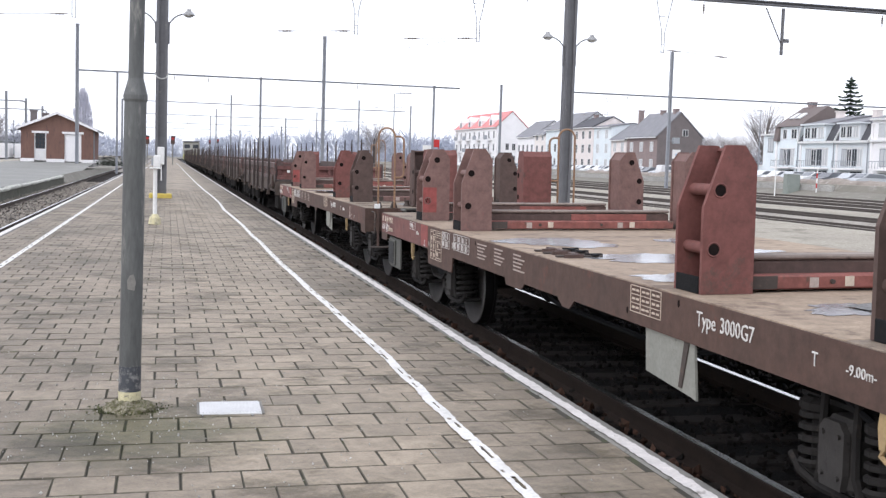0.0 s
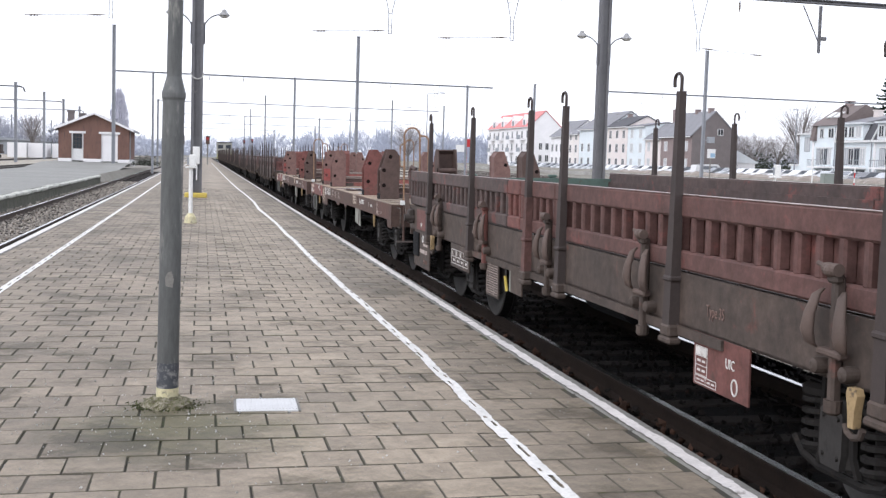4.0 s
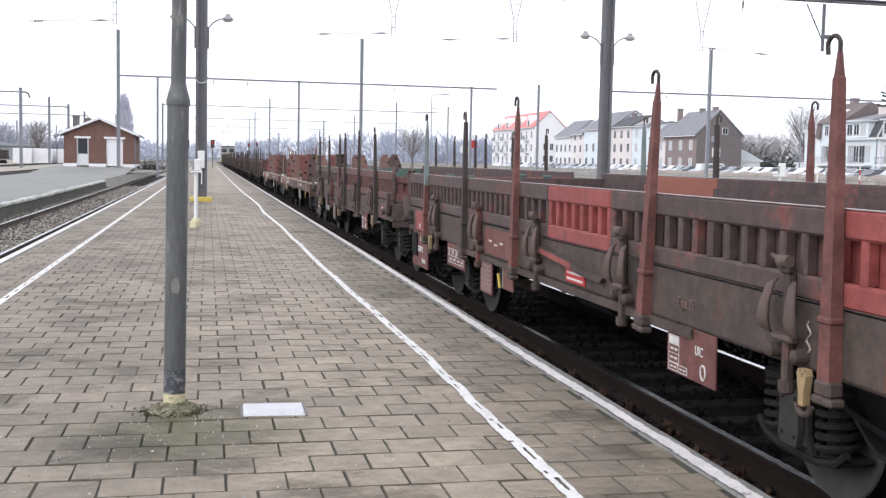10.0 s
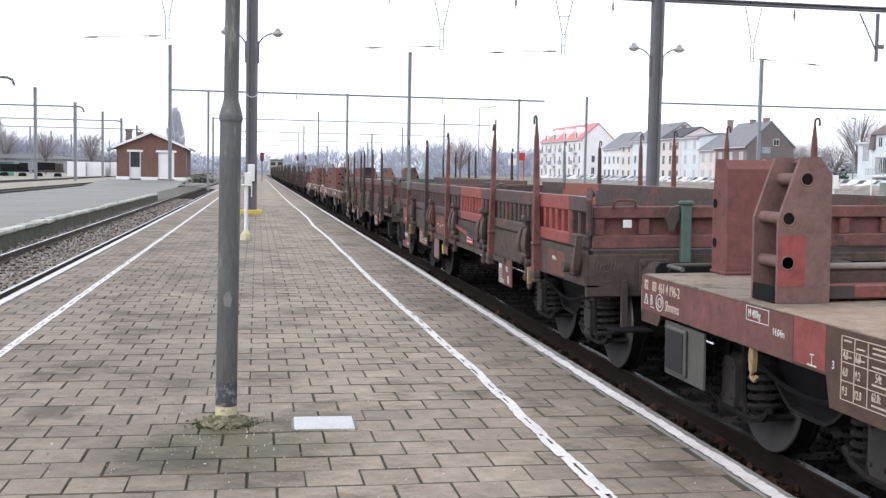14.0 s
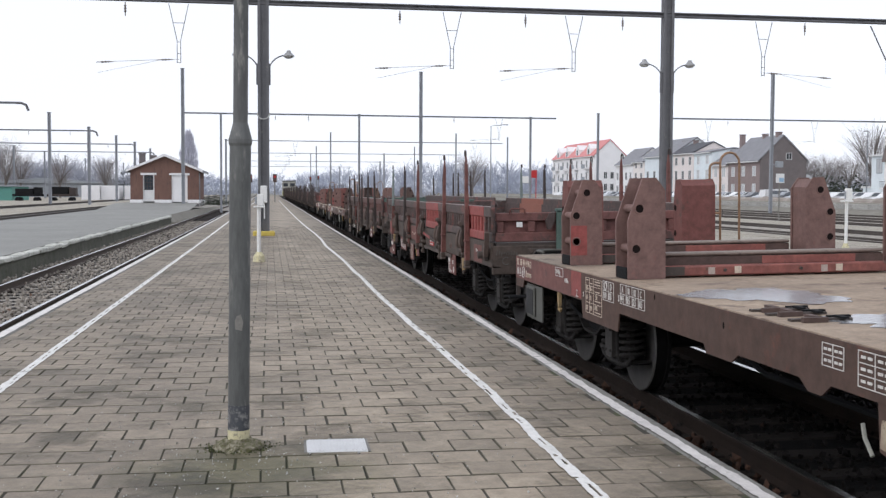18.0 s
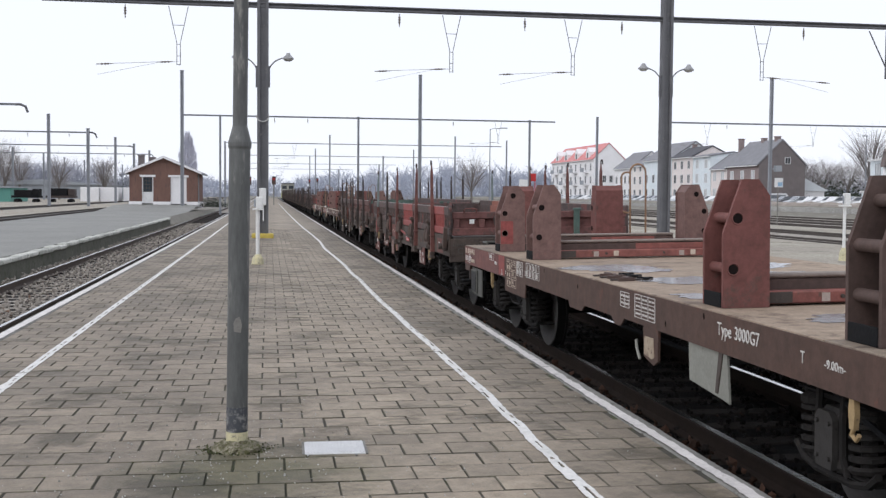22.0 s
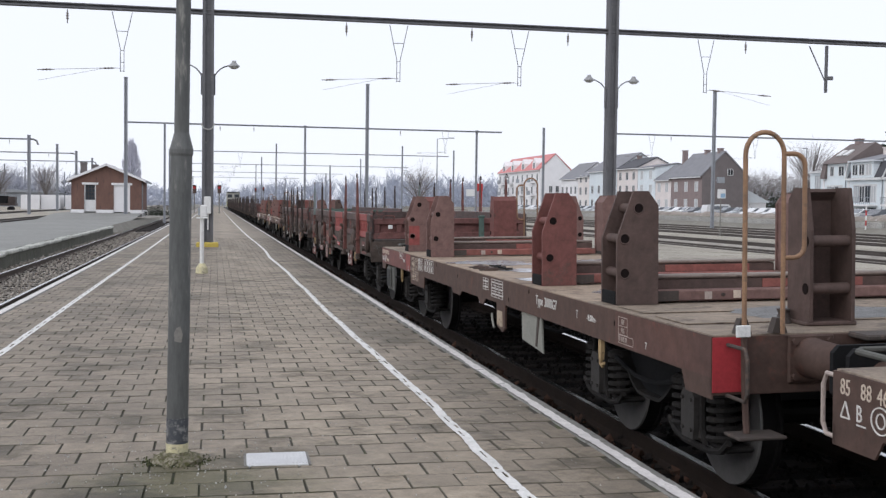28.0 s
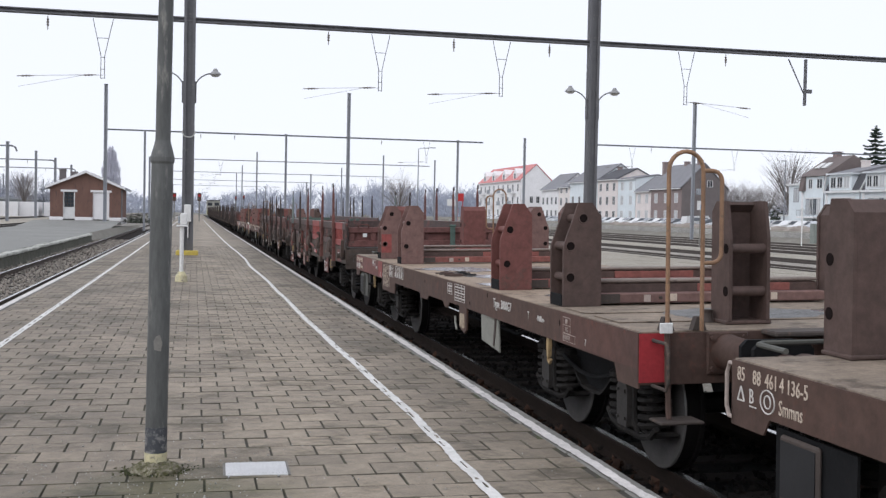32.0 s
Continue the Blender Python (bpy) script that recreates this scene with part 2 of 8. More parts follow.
POST_RED = material("faded_red_post_paint", (0.19, 0.0728, 0.0637), (0.154, 0.0646, 0.0562), 1.3, 0.7, 0.05, 0.1, 34, (0.113, 0.0662, 0.0562), 0.3, speck=0.32, mottle=0.45)
POST_DARK = material("sooty_brown_post_paint", (0.112, 0.0729, 0.0627), (0.083, 0.0576, 0.0506), 1.4, 0.75, 0.05, 0.12, 34, (0.142, 0.081, 0.0668), 0.15, speck=0.32, mottle=0.45)
CORNER_RED = material("fresh_red_corner_paint", (0.38, 0.035, 0.042), (0.3, 0.032, 0.038), 3.0, 0.6, 0, 0.06, 40, (0.2, 0.05, 0.045), 0.1)
STAKE_SILL = material("dusty_brown_sill", (0.098, 0.0725, 0.06), (0.063, 0.049, 0.0425), 1.5, 0.74, 0.05, 0.18, 34, (0.128, 0.063, 0.052), 0.22, speck=0.4, mottle=0.6)
BOARD_END = material("dark_red_end_board", (0.199, 0.084, 0.0744), (0.142, 0.0696, 0.0636), 1.4, 0.74, 0.05, 0.15, 32, (0.096, 0.06, 0.054), 0.3, speck=0.32, mottle=0.45)
MAROON = material("grimy_maroon_board", (0.14, 0.07, 0.062), (0.1, 0.057, 0.051), 1.4, 0.74, 0.05, 0.15, 32, (0.178, 0.07, 0.061), 0.25, speck=0.4, mottle=0.6)
BEAM_RED = material("worn_red_beam_paint", (0.29, 0.1, 0.083), (0.2, 0.08, 0.068), 2.4, 0.7, 0.03, 0.15, 34, (0.11, 0.075, 0.062), 0.32, speck=0.32, mottle=0.5)
BEAM_DUST = material("dusty_beam_top", (0.27, 0.225, 0.195), (0.18, 0.145, 0.125), 3, 0.75, 0.05, 0.2, 34, (0.1, 0.08, 0.07), 0.25)
# far twigs carry the distance haze in their pale blue-grey colour
TWIG_HAZED = material("hazed_far_twigs", (0.42, 0.43, 0.48), (0.36, 0.37, 0.42), 0.5, 0.95, 0, 0.1, 6)
TWIG_POPLAR = material("hazed_poplar_twigs", (0.6, 0.6, 0.67), (0.52, 0.52, 0.59), 0.5, 0.95, 0, 0.1, 6)
# mast steel with distance haze mixed into the colour
MAST_HAZED = material("hazed_distant_steel", (0.31, 0.322, 0.345), (0.253, 0.265, 0.287), 1.6, 0.7, 0.1, 0.05, 30)
STAKE_DARK = material("sooty_stake_steel", (0.0681, 0.0518, 0.0468), (0.0481, 0.0391, 0.0368), 2.0, 0.7, 0.1, 0.15, 34, (0.109, 0.0606, 0.0518), 0.2)
LEVER = material("dusty_lever_steel", (0.137, 0.0978, 0.0819), (0.0929, 0.0689, 0.059), 5, 0.7, 0.1, 0.2, 40, (0.0874, 0.0655, 0.0568), 0.25)
SILL = material("brown_wagon_sill", (0.105, 0.0615, 0.0484), (0.0821, 0.0519, 0.0424), 1.3, 0.72, 0.1, 0.15, 34, (0.13, 0.06, 0.045), 0.25, speck=0.32, mottle=0.45)
SILL_END = material("reddish_sill_end", (0.128, 0.0655, 0.0525), (0.0985, 0.0555, 0.0465), 1.3, 0.72, 0.1, 0.15, 34, (0.155, 0.063, 0.0475), 0.35, speck=0.32, mottle=0.45)
REDP = material("bright_red_board", (0.32, 0.0805, 0.0725), (0.246, 0.069, 0.0633), 1.4, 0.65, 0.03, 0.12, 34, (0.154, 0.0713, 0.0633), 0.22, speck=0.32, mottle=0.45)
GRIME = material("grimy_brown_board", (0.106, 0.073, 0.0667), (0.0704, 0.0529, 0.0498), 1.3, 0.66, 0.05, 0.15, 30, (0.18, 0.07, 0.061), 0.34, speck=0.4, mottle=0.6)
GRIME_D = material("sooty_frame", (0.0842, 0.0663, 0.0574), (0.0594, 0.0495, 0.0446), 2.2, 0.8, 0.05, 0.3, 38, (0.119, 0.0842, 0.0653), 0.25)
# underframe, bogie and wheel blacks are deepened to imitate shade below the wagons
SOOT = material("sooty_shaded_underframe", (0.017, 0.017, 0.0183), (0.011, 0.0115, 0.0123), 3, 0.85, 0.1, 0.4, 30, (0.0221, 0.0187, 0.017), 0.2, gloss=0.15)
BOGIE = material("grimy_shaded_bogie", (0.0276, 0.0248, 0.0229), (0.0162, 0.0153, 0.0148), 4, 0.8, 0.1, 0.4, 30, (0.0405, 0.0334, 0.0286), 0.25, gloss=0.2)
AXLEBOX = material("dusty_axle_box", (0.054, 0.0496, 0.0459), (0.0356, 0.0324, 0.0302), 5, 0.8, 0.05, 0.4, 30, (0.027, 0.0243, 0.0226), 0.25)
WHEEL = material("shaded_wheel_steel", (0.0124, 0.0115, 0.011), (0.00861, 0.00812, 0.00791), 6, 0.6, 0.4, 0.2, 40, gloss=0.2)
TYRE = material("highlit_wheel_rim", (0.2, 0.19, 0.185), (0.13, 0.125, 0.12), 6, 0.38, 0.35, 0.1, 40)
DECK = material("worn_steel_deck", (0.375, 0.292, 0.216), (0.265, 0.201, 0.152), 0.9, 0.8, 0.0, 0.4, 40, (0.181, 0.132, 0.1), 0.35, gloss=0.3, mottle=0.4, speck=0.5)
PLANK = material("deck_board", (0.297, 0.237, 0.182), (0.204, 0.165, 0.13), 1.2, 0.75, 0, 0.5, 40, (0.121, 0.0935, 0.0726), 0.38, gloss=0.3, mottle=0.45, speck=0.55)
SKYLIT_EDGE = material("skylit_board_edge", (0.36, 0.29, 0.27), (0.22, 0.165, 0.15), 3, 0.42, 0.25, 0.1, 40, (0.16, 0.09, 0.08), 0.3)
GREEN = material("faded_green_paint", (0.1, 0.15, 0.125), (0.075, 0.115, 0.1), 3, 0.7, 0, 0.2, 40, (0.09, 0.075, 0.062), 0.25)
PALEGREEN = material("grey_green_stake_paint", (0.2, 0.235, 0.225), (0.15, 0.18, 0.172), 4, 0.7, 0.1, 0.2, 40)
MUD_GREY = material("pale_dirty_plate", (0.272, 0.272, 0.238), (0.212, 0.212, 0.187), 3, 0.7, 0, 0.12, 40, (0.136, 0.128, 0.106), 0.15)
GREYBOX = material("grey_plate", (0.119, 0.119, 0.105), (0.091, 0.091, 0.0819), 3, 0.7, 0.05, 0.15, 40, (0.077, 0.07, 0.0595), 0.2)
OCHRE = material("ochre_handle_paint", (0.42, 0.3, 0.15), (0.29, 0.205, 0.11), 8, 0.75, 0, 0.3, 50, (0.12, 0.09, 0.06), 0.3)
OCHRE_PALE = material("worn_cream_patch", (0.42, 0.35, 0.26), (0.3, 0.23, 0.17), 9, 0.8, 0, 0.2, 50, (0.14, 0.09, 0.07), 0.35)
RAILING = material("ochre_brown_railing", (0.333, 0.199, 0.116), (0.214, 0.132, 0.0849), 7, 0.65, 0.1, 0.2, 60, (0.171, 0.121, 0.0814), 0.25)
MARK = material("white_stencil", (0.68, 0.66, 0.63), (0.56, 0.54, 0.51), 12, 0.8, 0, 0.05, 60, (0.36, 0.27, 0.23), 0.2)
CREAM_MARK = material("cream_stencil", (0.6, 0.51, 0.42), (0.5, 0.42, 0.34), 12, 0.8, 0, 0.05, 60, (0.3, 0.2, 0.16), 0.15)
FAINT = material("faded_stencil", (0.2, 0.13, 0.11), (0.16, 0.105, 0.09), 12, 0.8, 0, 0.05, 60)
PALE = material("pale_stencil", (0.44, 0.37, 0.33), (0.35, 0.29, 0.26), 12, 0.8, 0, 0.05, 60, (0.3, 0.2, 0.17), 0.2)
SIGNRED = material("red_sign", (0.5, 0.03, 0.03), (0.42, 0.03, 0.03), 5, 0.5)
BRICK = material("red_brick", (0.2, 0.115, 0.09), (0.15, 0.088, 0.072), 1.1, 0.9, 0, 0.4, 30, (0.12, 0.078, 0.068), 0.35, stretch=(1.6, 1.6, 0.5))
# street brick, slate, tiles and render are lightened to imitate distance haze
BRICK_BROWN = material("brown_brick", (0.297, 0.232, 0.221), (0.248, 0.2, 0.193), 0.8, 0.9, 0, 0.3, 20, (0.184, 0.151, 0.146), 0.25)
BRICK_DARK = material("dark_gable_brick", (0.192, 0.166, 0.163), (0.156, 0.139, 0.137), 0.8, 0.9, 0, 0.3, 20)
CURTAIN = plain("pale_curtained_glass", (0.55, 0.56, 0.57), 0.25)
ORANGE_BOARD = material("primer_orange_board", (0.3, 0.115, 0.08), (0.24, 0.095, 0.068), 1.4, 0.7, 0.03, 0.1, 34, (0.16, 0.08, 0.06), 0.2)
RUBBLE = material("dry_earth_and_rubble", (0.34, 0.3, 0.26), (0.22, 0.19, 0.165), 0.7, 0.95, 0, 0.6, 20, (0.5, 0.48, 0.45), 0.25)
BRICK_PALE = material("pale_brick", (0.805, 0.736, 0.707), (0.713, 0.655, 0.627), 0.8, 0.9, 0, 0.2, 20)
SLATE = material("slate_roof", (0.25, 0.25, 0.265), (0.205, 0.205, 0.22), 1.0, 0.75, 0, 0.3, 12, (0.22, 0.21, 0.21), 0.3)
SLATE_DARK = material("dark_slate", (0.09, 0.09, 0.1), (0.07, 0.07, 0.078), 1.0, 0.75, 0, 0.3, 12)
ROOF_BROWN = material("brown_tile_roof", (0.19, 0.155, 0.145), (0.15, 0.125, 0.12), 1.0, 0.8, 0, 0.3, 12)
GREYWALL_L = material("light_grey_render", (0.69, 0.724, 0.742), (0.609, 0.638, 0.655), 0.7, 0.9, 0, 0.1, 20)
TILERED = material("hazed_red_tile_roof", (0.64, 0.26, 0.25), (0.57, 0.22, 0.215), 1.0, 0.75, 0, 0.3, 12)
RENDER = material("white_render", (0.848, 0.837, 0.837), (0.774, 0.763, 0.763), 0.7, 0.9, 0, 0.1, 20)
RENDER_B = material("pale_blue_render", (0.77, 0.825, 0.847), (0.682, 0.737, 0.759), 0.7, 0.9, 0, 0.1, 20)
RENDER_C = material("cream_render", (0.821, 0.767, 0.734), (0.734, 0.691, 0.659), 0.7, 0.9, 0, 0.1, 20)
RENDER_BLUE = material("pale_blue_sign_paint", (0.3, 0.45, 0.6), (0.26, 0.4, 0.54), 2, 0.6, 0, 0.05, 20)
GREYWALL = material("grey_cladding", (0.33, 0.35, 0.37), (0.28, 0.3, 0.32), 0.7, 0.85, 0, 0.1, 20)
PANE = plain("dark_window_glass", (0.045, 0.05, 0.058), 0.12)
FRAMEW = plain("white_window_frame", (0.75, 0.75, 0.74), 0.5)
GRASS = material("dull_grass", (0.185, 0.175, 0.145), (0.22, 0.205, 0.175), 0.4, 0.95, 0, 0.6, 12, (0.27, 0.255, 0.23), 0.35)
TWIG = material("bare_twigs", (0.3, 0.28, 0.275), (0.25, 0.23, 0.23), 1.0, 0.9, 0, 0.2, 10)
BARK = material("bark", (0.2, 0.18, 0.165), (0.15, 0.135, 0.125), 3, 0.95, 0, 0.6, 20)
CONIFER = material("conifer_needles", (0.03, 0.05, 0.034), (0.022, 0.038, 0.026), 2, 0.9, 0, 0.3, 12)
EVERGREEN = material("dark_shrub_leaves", (0.05, 0.062, 0.045), (0.038, 0.047, 0.036), 2, 0.9, 0, 0.3, 12)
HEDGE = material("far_scrub", (0.17, 0.18, 0.175), (0.13, 0.14, 0.14), 0.5, 0.95, 0, 0.1, 6)
# horizon trees tinted pale blue to imitate haze
FARWOOD = material("hazed_distant_wood", (0.43, 0.46, 0.54), (0.36, 0.39, 0.47), 0.05, 0.95, 0, 0.1, 2)
SHOULDER_PALE = material("pale_ballast_shoulder", (0.418, 0.41, 0.389), (0.324, 0.317, 0.302), 0.6, 0.9, 0, 0.2, 20, (0.216, 0.209, 0.187), 0.2, 0.1, mottle=0.5, speck=0.7)
CAB_GREEN = material("pale_green_cabinet_paint", (0.266, 0.294, 0.266), (0.224, 0.252, 0.231), 2, 0.6, 0, 0.1, 30)
SHEDGREEN = material("green_shed_sheet", (0.13, 0.33, 0.28), (0.1, 0.27, 0.23), 1, 0.7, 0, 0.1)
CREAM = material("cream_loco_paint", (0.336, 0.33, 0.288), (0.276, 0.27, 0.24), 2, 0.6, 0, 0.1)
LOCO_BAND = material("yellow_green_loco_band", (0.34, 0.33, 0.12), (0.26, 0.26, 0.1), 2, 0.6, 0, 0.1)
SILVER = material("insulator_glaze", (0.2, 0.17, 0.15), (0.15, 0.13, 0.12), 8, 0.35, 0, 0.1)
LAMP_GREY = plain("pale_lamp_housing", (0.34, 0.34, 0.34), 0.5)
LAMPGLASS = plain("lamp_bowl", (0.5, 0.5, 0.48), 0.3)

# ---------------------------------------------------------------- mesh helpers


class Mesh:
    """Collects vertices and faces of one part."""

    def __init__(self):
        self.v, self.f = [], []

    def add(self, verts, faces):
        o = len(self.v)
        self.v += [tuple(p) for p in verts]
        self.f += [tuple(o + i for i in q) for q in faces]
        return self

    def box(self, x0, x1, y0, y1, z0, z1, c=0.0):
        if c <= 0:
            v = [(x, y, z) for z in (z0, z1) for y in (y0, y1) for x in (x0, x1)]
            return self.add(v, [(0, 2, 3, 1), (4, 5, 7, 6), (0, 1, 5, 4), (2, 6, 7, 3), (0, 4, 6, 2), (1, 3, 7, 5)])
        c = min(c, (x1 - x0) * 0.45, (y1 - y0) * 0.45, (z1 - z0) * 0.45)
        lo, hi = (x0, y0, z0), (x1, y1, z1)
        v, ix = [], {}
        for sx in (0, 1):
            for sy in (0, 1):
                for sz in (0, 1):
                    s = (sx, sy, sz)
                    for a in range(3):
                        q = []
                        for k in range(3):
                            e = hi[k] if s[k] else lo[k]
                            if k != a:
                                e += -c if s[k] else c
                            q.append(e)
                        ix[(s, a)] = len(v)
                        v.append(q)
        f = []
        for a in range(3):
            b, d = (a + 1) % 3, (a + 2) % 3
            for sa in (0, 1):
                ring = []
                for sb, sd in ((0, 0), (1, 0), (1, 1), (0, 1)):
                    s = [0, 0, 0]
                    s[a], s[b], s[d] = sa, sb, sd
                    ring.append(ix[(tuple(s), a)])
                f.append(ring if sa else ring[::-1])
            for sb in (0, 1):
                for sd in (0, 1):
                    s0, s1 = [0, 0, 0], [0, 0, 0]
                    s0[a], s0[b], s0[d] = 0, sb, sd
                    s1[a], s1[b], s1[d] = 1, sb, sd
                    s0, s1 = tuple(s0), tuple(s1)
                    q = [ix[(s0, b)], ix[(s1, b)], ix[(s1, d)], ix[(s0, d)]]
                    f.append(q if sb != sd else q[::-1])
        for s in [(i, j, k) for i in (0, 1) for j in (0, 1) for k in (0, 1)]:
            q = [ix[(s, 0)], ix[(s, 1)], ix[(s, 2)]]
            f.append(q if sum(s) % 2 else q[::-1])
        return self.add(v, f)

    def prism(self, outline, axis, a, b):
        """outline: points in the two other axes (in x, y, z order), extruded along axis from a to b."""
        n, v = len(outline), []
        for e in (a, b):
            for p, q in outline:
                v.append({"x": (e, p, q), "y": (p, e, q), "z": (p, q, e)}[axis])
        f = [tuple(range(n)), tuple(range(2 * n - 1, n - 1, -1))]
        f += [(i, n + i, n + (i + 1) % n, (i + 1) % n) for i in range(n)]
        return self.add(v, f)

    def cone(self, p, q, r0, r1, n=12, caps=True):
        p, q = Vector(p), Vector(q)
        d = (q - p).normalized()
        u = d.orthogonal().normalized()
        w = d.cross(u)
        v = []
        for o, r in ((p, r0), (q, r1)):
            v += [o + (u * math.cos(2 * math.pi * i / n) + w * math.sin(2 * math.pi * i / n)) * r for i in range(n)]
        f = [(i, (i + 1) % n, n + (i + 1) % n, n + i) for i in range(n)]
        if caps:
            v += v[:]
            f += [tuple(range(3 * n - 1, 2 * n - 1, -1)), tuple(range(3 * n, 4 * n))]
        return self.add(v, f)

    def rod(self, p, q, r, n=10):
        return self.cone(p, q, r, r, n)

    def tube(self, pts, r, n=8):
        pts = [Vector(p) for p in pts]
        u, v = None, []
        for i, p in enumerate(pts):
            d = (pts[min(i + 1, len(pts) - 1)] - pts[max(i - 1, 0)]).normalized()
            if u is None:
                u = d.orthogonal().normalized()
            u = (u - d * u.dot(d)).normalized()
            w = d.cross(u)
            v += [p + (u * math.cos(2 * math.pi * k / n) + w * math.sin(2 * math.pi * k / n)) * r for k in range(n)]
        m = len(pts)
        f = [(j * n + k, j * n + (k + 1) % n, (j + 1) * n + (k + 1) % n, (j + 1) * n + k) for j in range(m - 1) for k in range(n)]
        v += v[:n] + v[(m - 1) * n:m * n]
        f += [tuple(range((m + 1) * n - 1, m * n - 1, -1)), tuple(range((m + 1) * n, (m + 2) * n))]
        return self.add(v, f)

    def ball(self, c, r, n=8, m=6, squash=(1, 1, 1)):
        v = [(c[0], c[1], c[2] - r * squash[2])]
        for j in range(1, m):
            t = math.pi * j / m
            v += [(c[0] + r * squash[0] * math.sin(t) * math.cos(2 * math.pi * i / n), c[1] + r * squash[1] * math.sin(t) * math.sin(2 * math.pi * i / n), c[2] - r * squash[2] * math.cos(t)) for i in range(n)]
        v.append((c[0], c[1], c[2] + r * squash[2]))
        f = [(0, 1 + (i + 1) % n, 1 + i) for i in range(n)]
        for j in range(m - 2):
            o = 1 + j * n
            f += [(o + i, o + (i + 1) % n, o + n + (i + 1) % n, o + n + i) for i in range(n)]
        o = 1 + (m - 2) * n
        f += [(o + i, o + (i + 1) % n, len(v) - 1) for i in range(n)]
        return self.add(v, f)

    def turned(self, profile, p, q, n=24):
        """A lathe from p to q: profile of (share of the way, radius)."""
        p, q = Vector(p), Vector(q)
        d = (q - p).normalized()
        u = d.orthogonal().normalized()
        w = d.cross(u)
        v = []
        for a, r in profile:
            o = p.lerp(q, a)
            v += [o + (u * math.cos(2 * math.pi * i / n) + w * math.sin(2 * math.pi * i / n)) * r for i in range(n)]
        m = len(profile)
        f = [(j * n + i, j * n + (i + 1) % n, (j + 1) * n + (i + 1) % n, (j + 1) * n + i) for j in range(m - 1) for i in range(n)]
        v += v[:n] + v[(m - 1) * n:m * n]
        f += [tuple(range((m + 1) * n - 1, m * n - 1, -1)), tuple(range((m + 1) * n, (m + 2) * n))]
        return self.add(v, f)

    def spring(self, c, z0, z1, r, wire, turns, n=10):
        pts = [(c[0] + r * math.cos(2 * math.pi * i / n), c[1] + r * math.sin(2 * math.pi * i / n), z0 + (z1 - z0) * i / (n * turns)) for i in range(n * turns + 1)]
        return self.tube(pts, wire, 5)

    def data(self, name, mat, smooth=False):
        me = bpy.data.meshes.new(name)
        me.from_pydata(self.v, [], self.f)
        me.materials.append(mat)
        if smooth:
            me.polygons.foreach_set("use_smooth", [True] * len(me.polygons))
        me.update()
        return me


def part(name, mesh, mat, parent=None, label="", smooth=False):
    ob = new(name, mesh.data(name, mat, smooth) if isinstance(mesh, Mesh) else mesh)
    ob.parent = parent
    if label:
        tagged(ob, label)
    return ob


def thing(name, label, category, m=None, group="", kind=""):
    ob = new(name)
    if m is not None:
        ob.matrix_basis = m
    return tagged(ob, label, category, group, kind)


def text_mesh(words, height, mat_depth=0.002):
    """Flat stencil letters in the built-in font as a mesh, from x = 0, cap height as given."""
    cu = bpy.data.curves.new("stencil", "FONT")
    cu.body, cu.size, cu.extrude, cu.resolution_u = words, height * 1.38, mat_depth, 2
    ob = bpy.data.objects.new("stencil", cu)
    me = bpy.data.meshes.new_from_object(ob)
    bpy.data.objects.remove(ob)
    bpy.data.curves.remove(cu)
    return me


def stencil(name, words, height, x, y, z, parent, mat=None, squeeze=0.8, label=""):
    """Letters on the -x face of a wagon: they read along -y."""
    me = text_mesh(words, height)
    me.transform(Matrix(((0, 0, -1, x), (-squeeze, 0, 0, y), (0, 1, 0, z), (0, 0, 0, 1))))
    me.materials.append(mat or MARK)
    return part(name, me, mat or MARK, parent, label)


# ---------------------------------------------------------------- ground, platforms and tracks
TRACK_X, RAIL_Z = 4.235, -0.26
EDGE_R, EDGE_L = 2.61, -2.93
rng = random.Random(4)


def setting(name, mesh, mat, label, category, kind="structure"):
    return tagged(part(name, mesh, mat), label, category, "", kind)


def grid_sheet(xs, ys, height):
    g = Mesh()
    n = len(ys)
    g.add([(x, y, height(x, y)) for x in xs for y in ys], [(i * n + j, (i + 1) * n + j, (i + 1) * n + j + 1, i * n + j + 1) for i in range(len(xs) - 1) for j in range(n - 1)])
    return g


def ground_height(x, y):
    z = -0.62
    if 53.4 < x <= 56:
        z += (x - 53.4) / 2.6 * 0.72
    if x > 56:
        z += 0.72 - 0.72 * min(1.0, (x - 56) / 0.4)
        z += min(1.0, (x - 56) / 0.4) * 1.25 + max(0.0, min(1.0, (x - 56.4) / 1.1)) * 0.3
    if 58 < x < 69:
        z -= 0.7
    if x < -6.2:
        z += 0.2
    return z


setting("ground", grid_sheet([-2500, -600, -200, -60, -20, -6.5, -6.1, 0, 12, 40, 53.4, 56, 56.4, 57, 57.5, 58.5, 68.5, 69.5, 80, 120, 300, 900, 2500], [-400, -60, 0, 60, 140, 300, 700, 1500, 3500], ground_height), GRASS, "dull winter grass and earth of the railway land", "ground")

core = Mesh().box(EDGE_L, EDGE_R, -30, 330, -0.75, -0.012)
setting("platform_core", core, JOINT, "dark sandy bed of the island platform", "platform")
for nm, x0, x1 in (("platform_edge_right", EDGE_R - 0.13, EDGE_R + 0.04), ("platform_edge_left", EDGE_L - 0.04, EDGE_L + 0.13)):
    edge = Mesh()
    y = -8.0
    while y < 200:
        edge.box(x0 + rng.uniform(-0.008, 0.008), x1 + rng.uniform(-0.008, 0.008), y + 0.006, y + 0.994, -0.16, -0.004 + rng.uniform(0, 0.004), 0.012)
        y += 1.0
    setting(nm, edge, COPING, "weathered concrete coping stones along the platform edge", "platform edge")


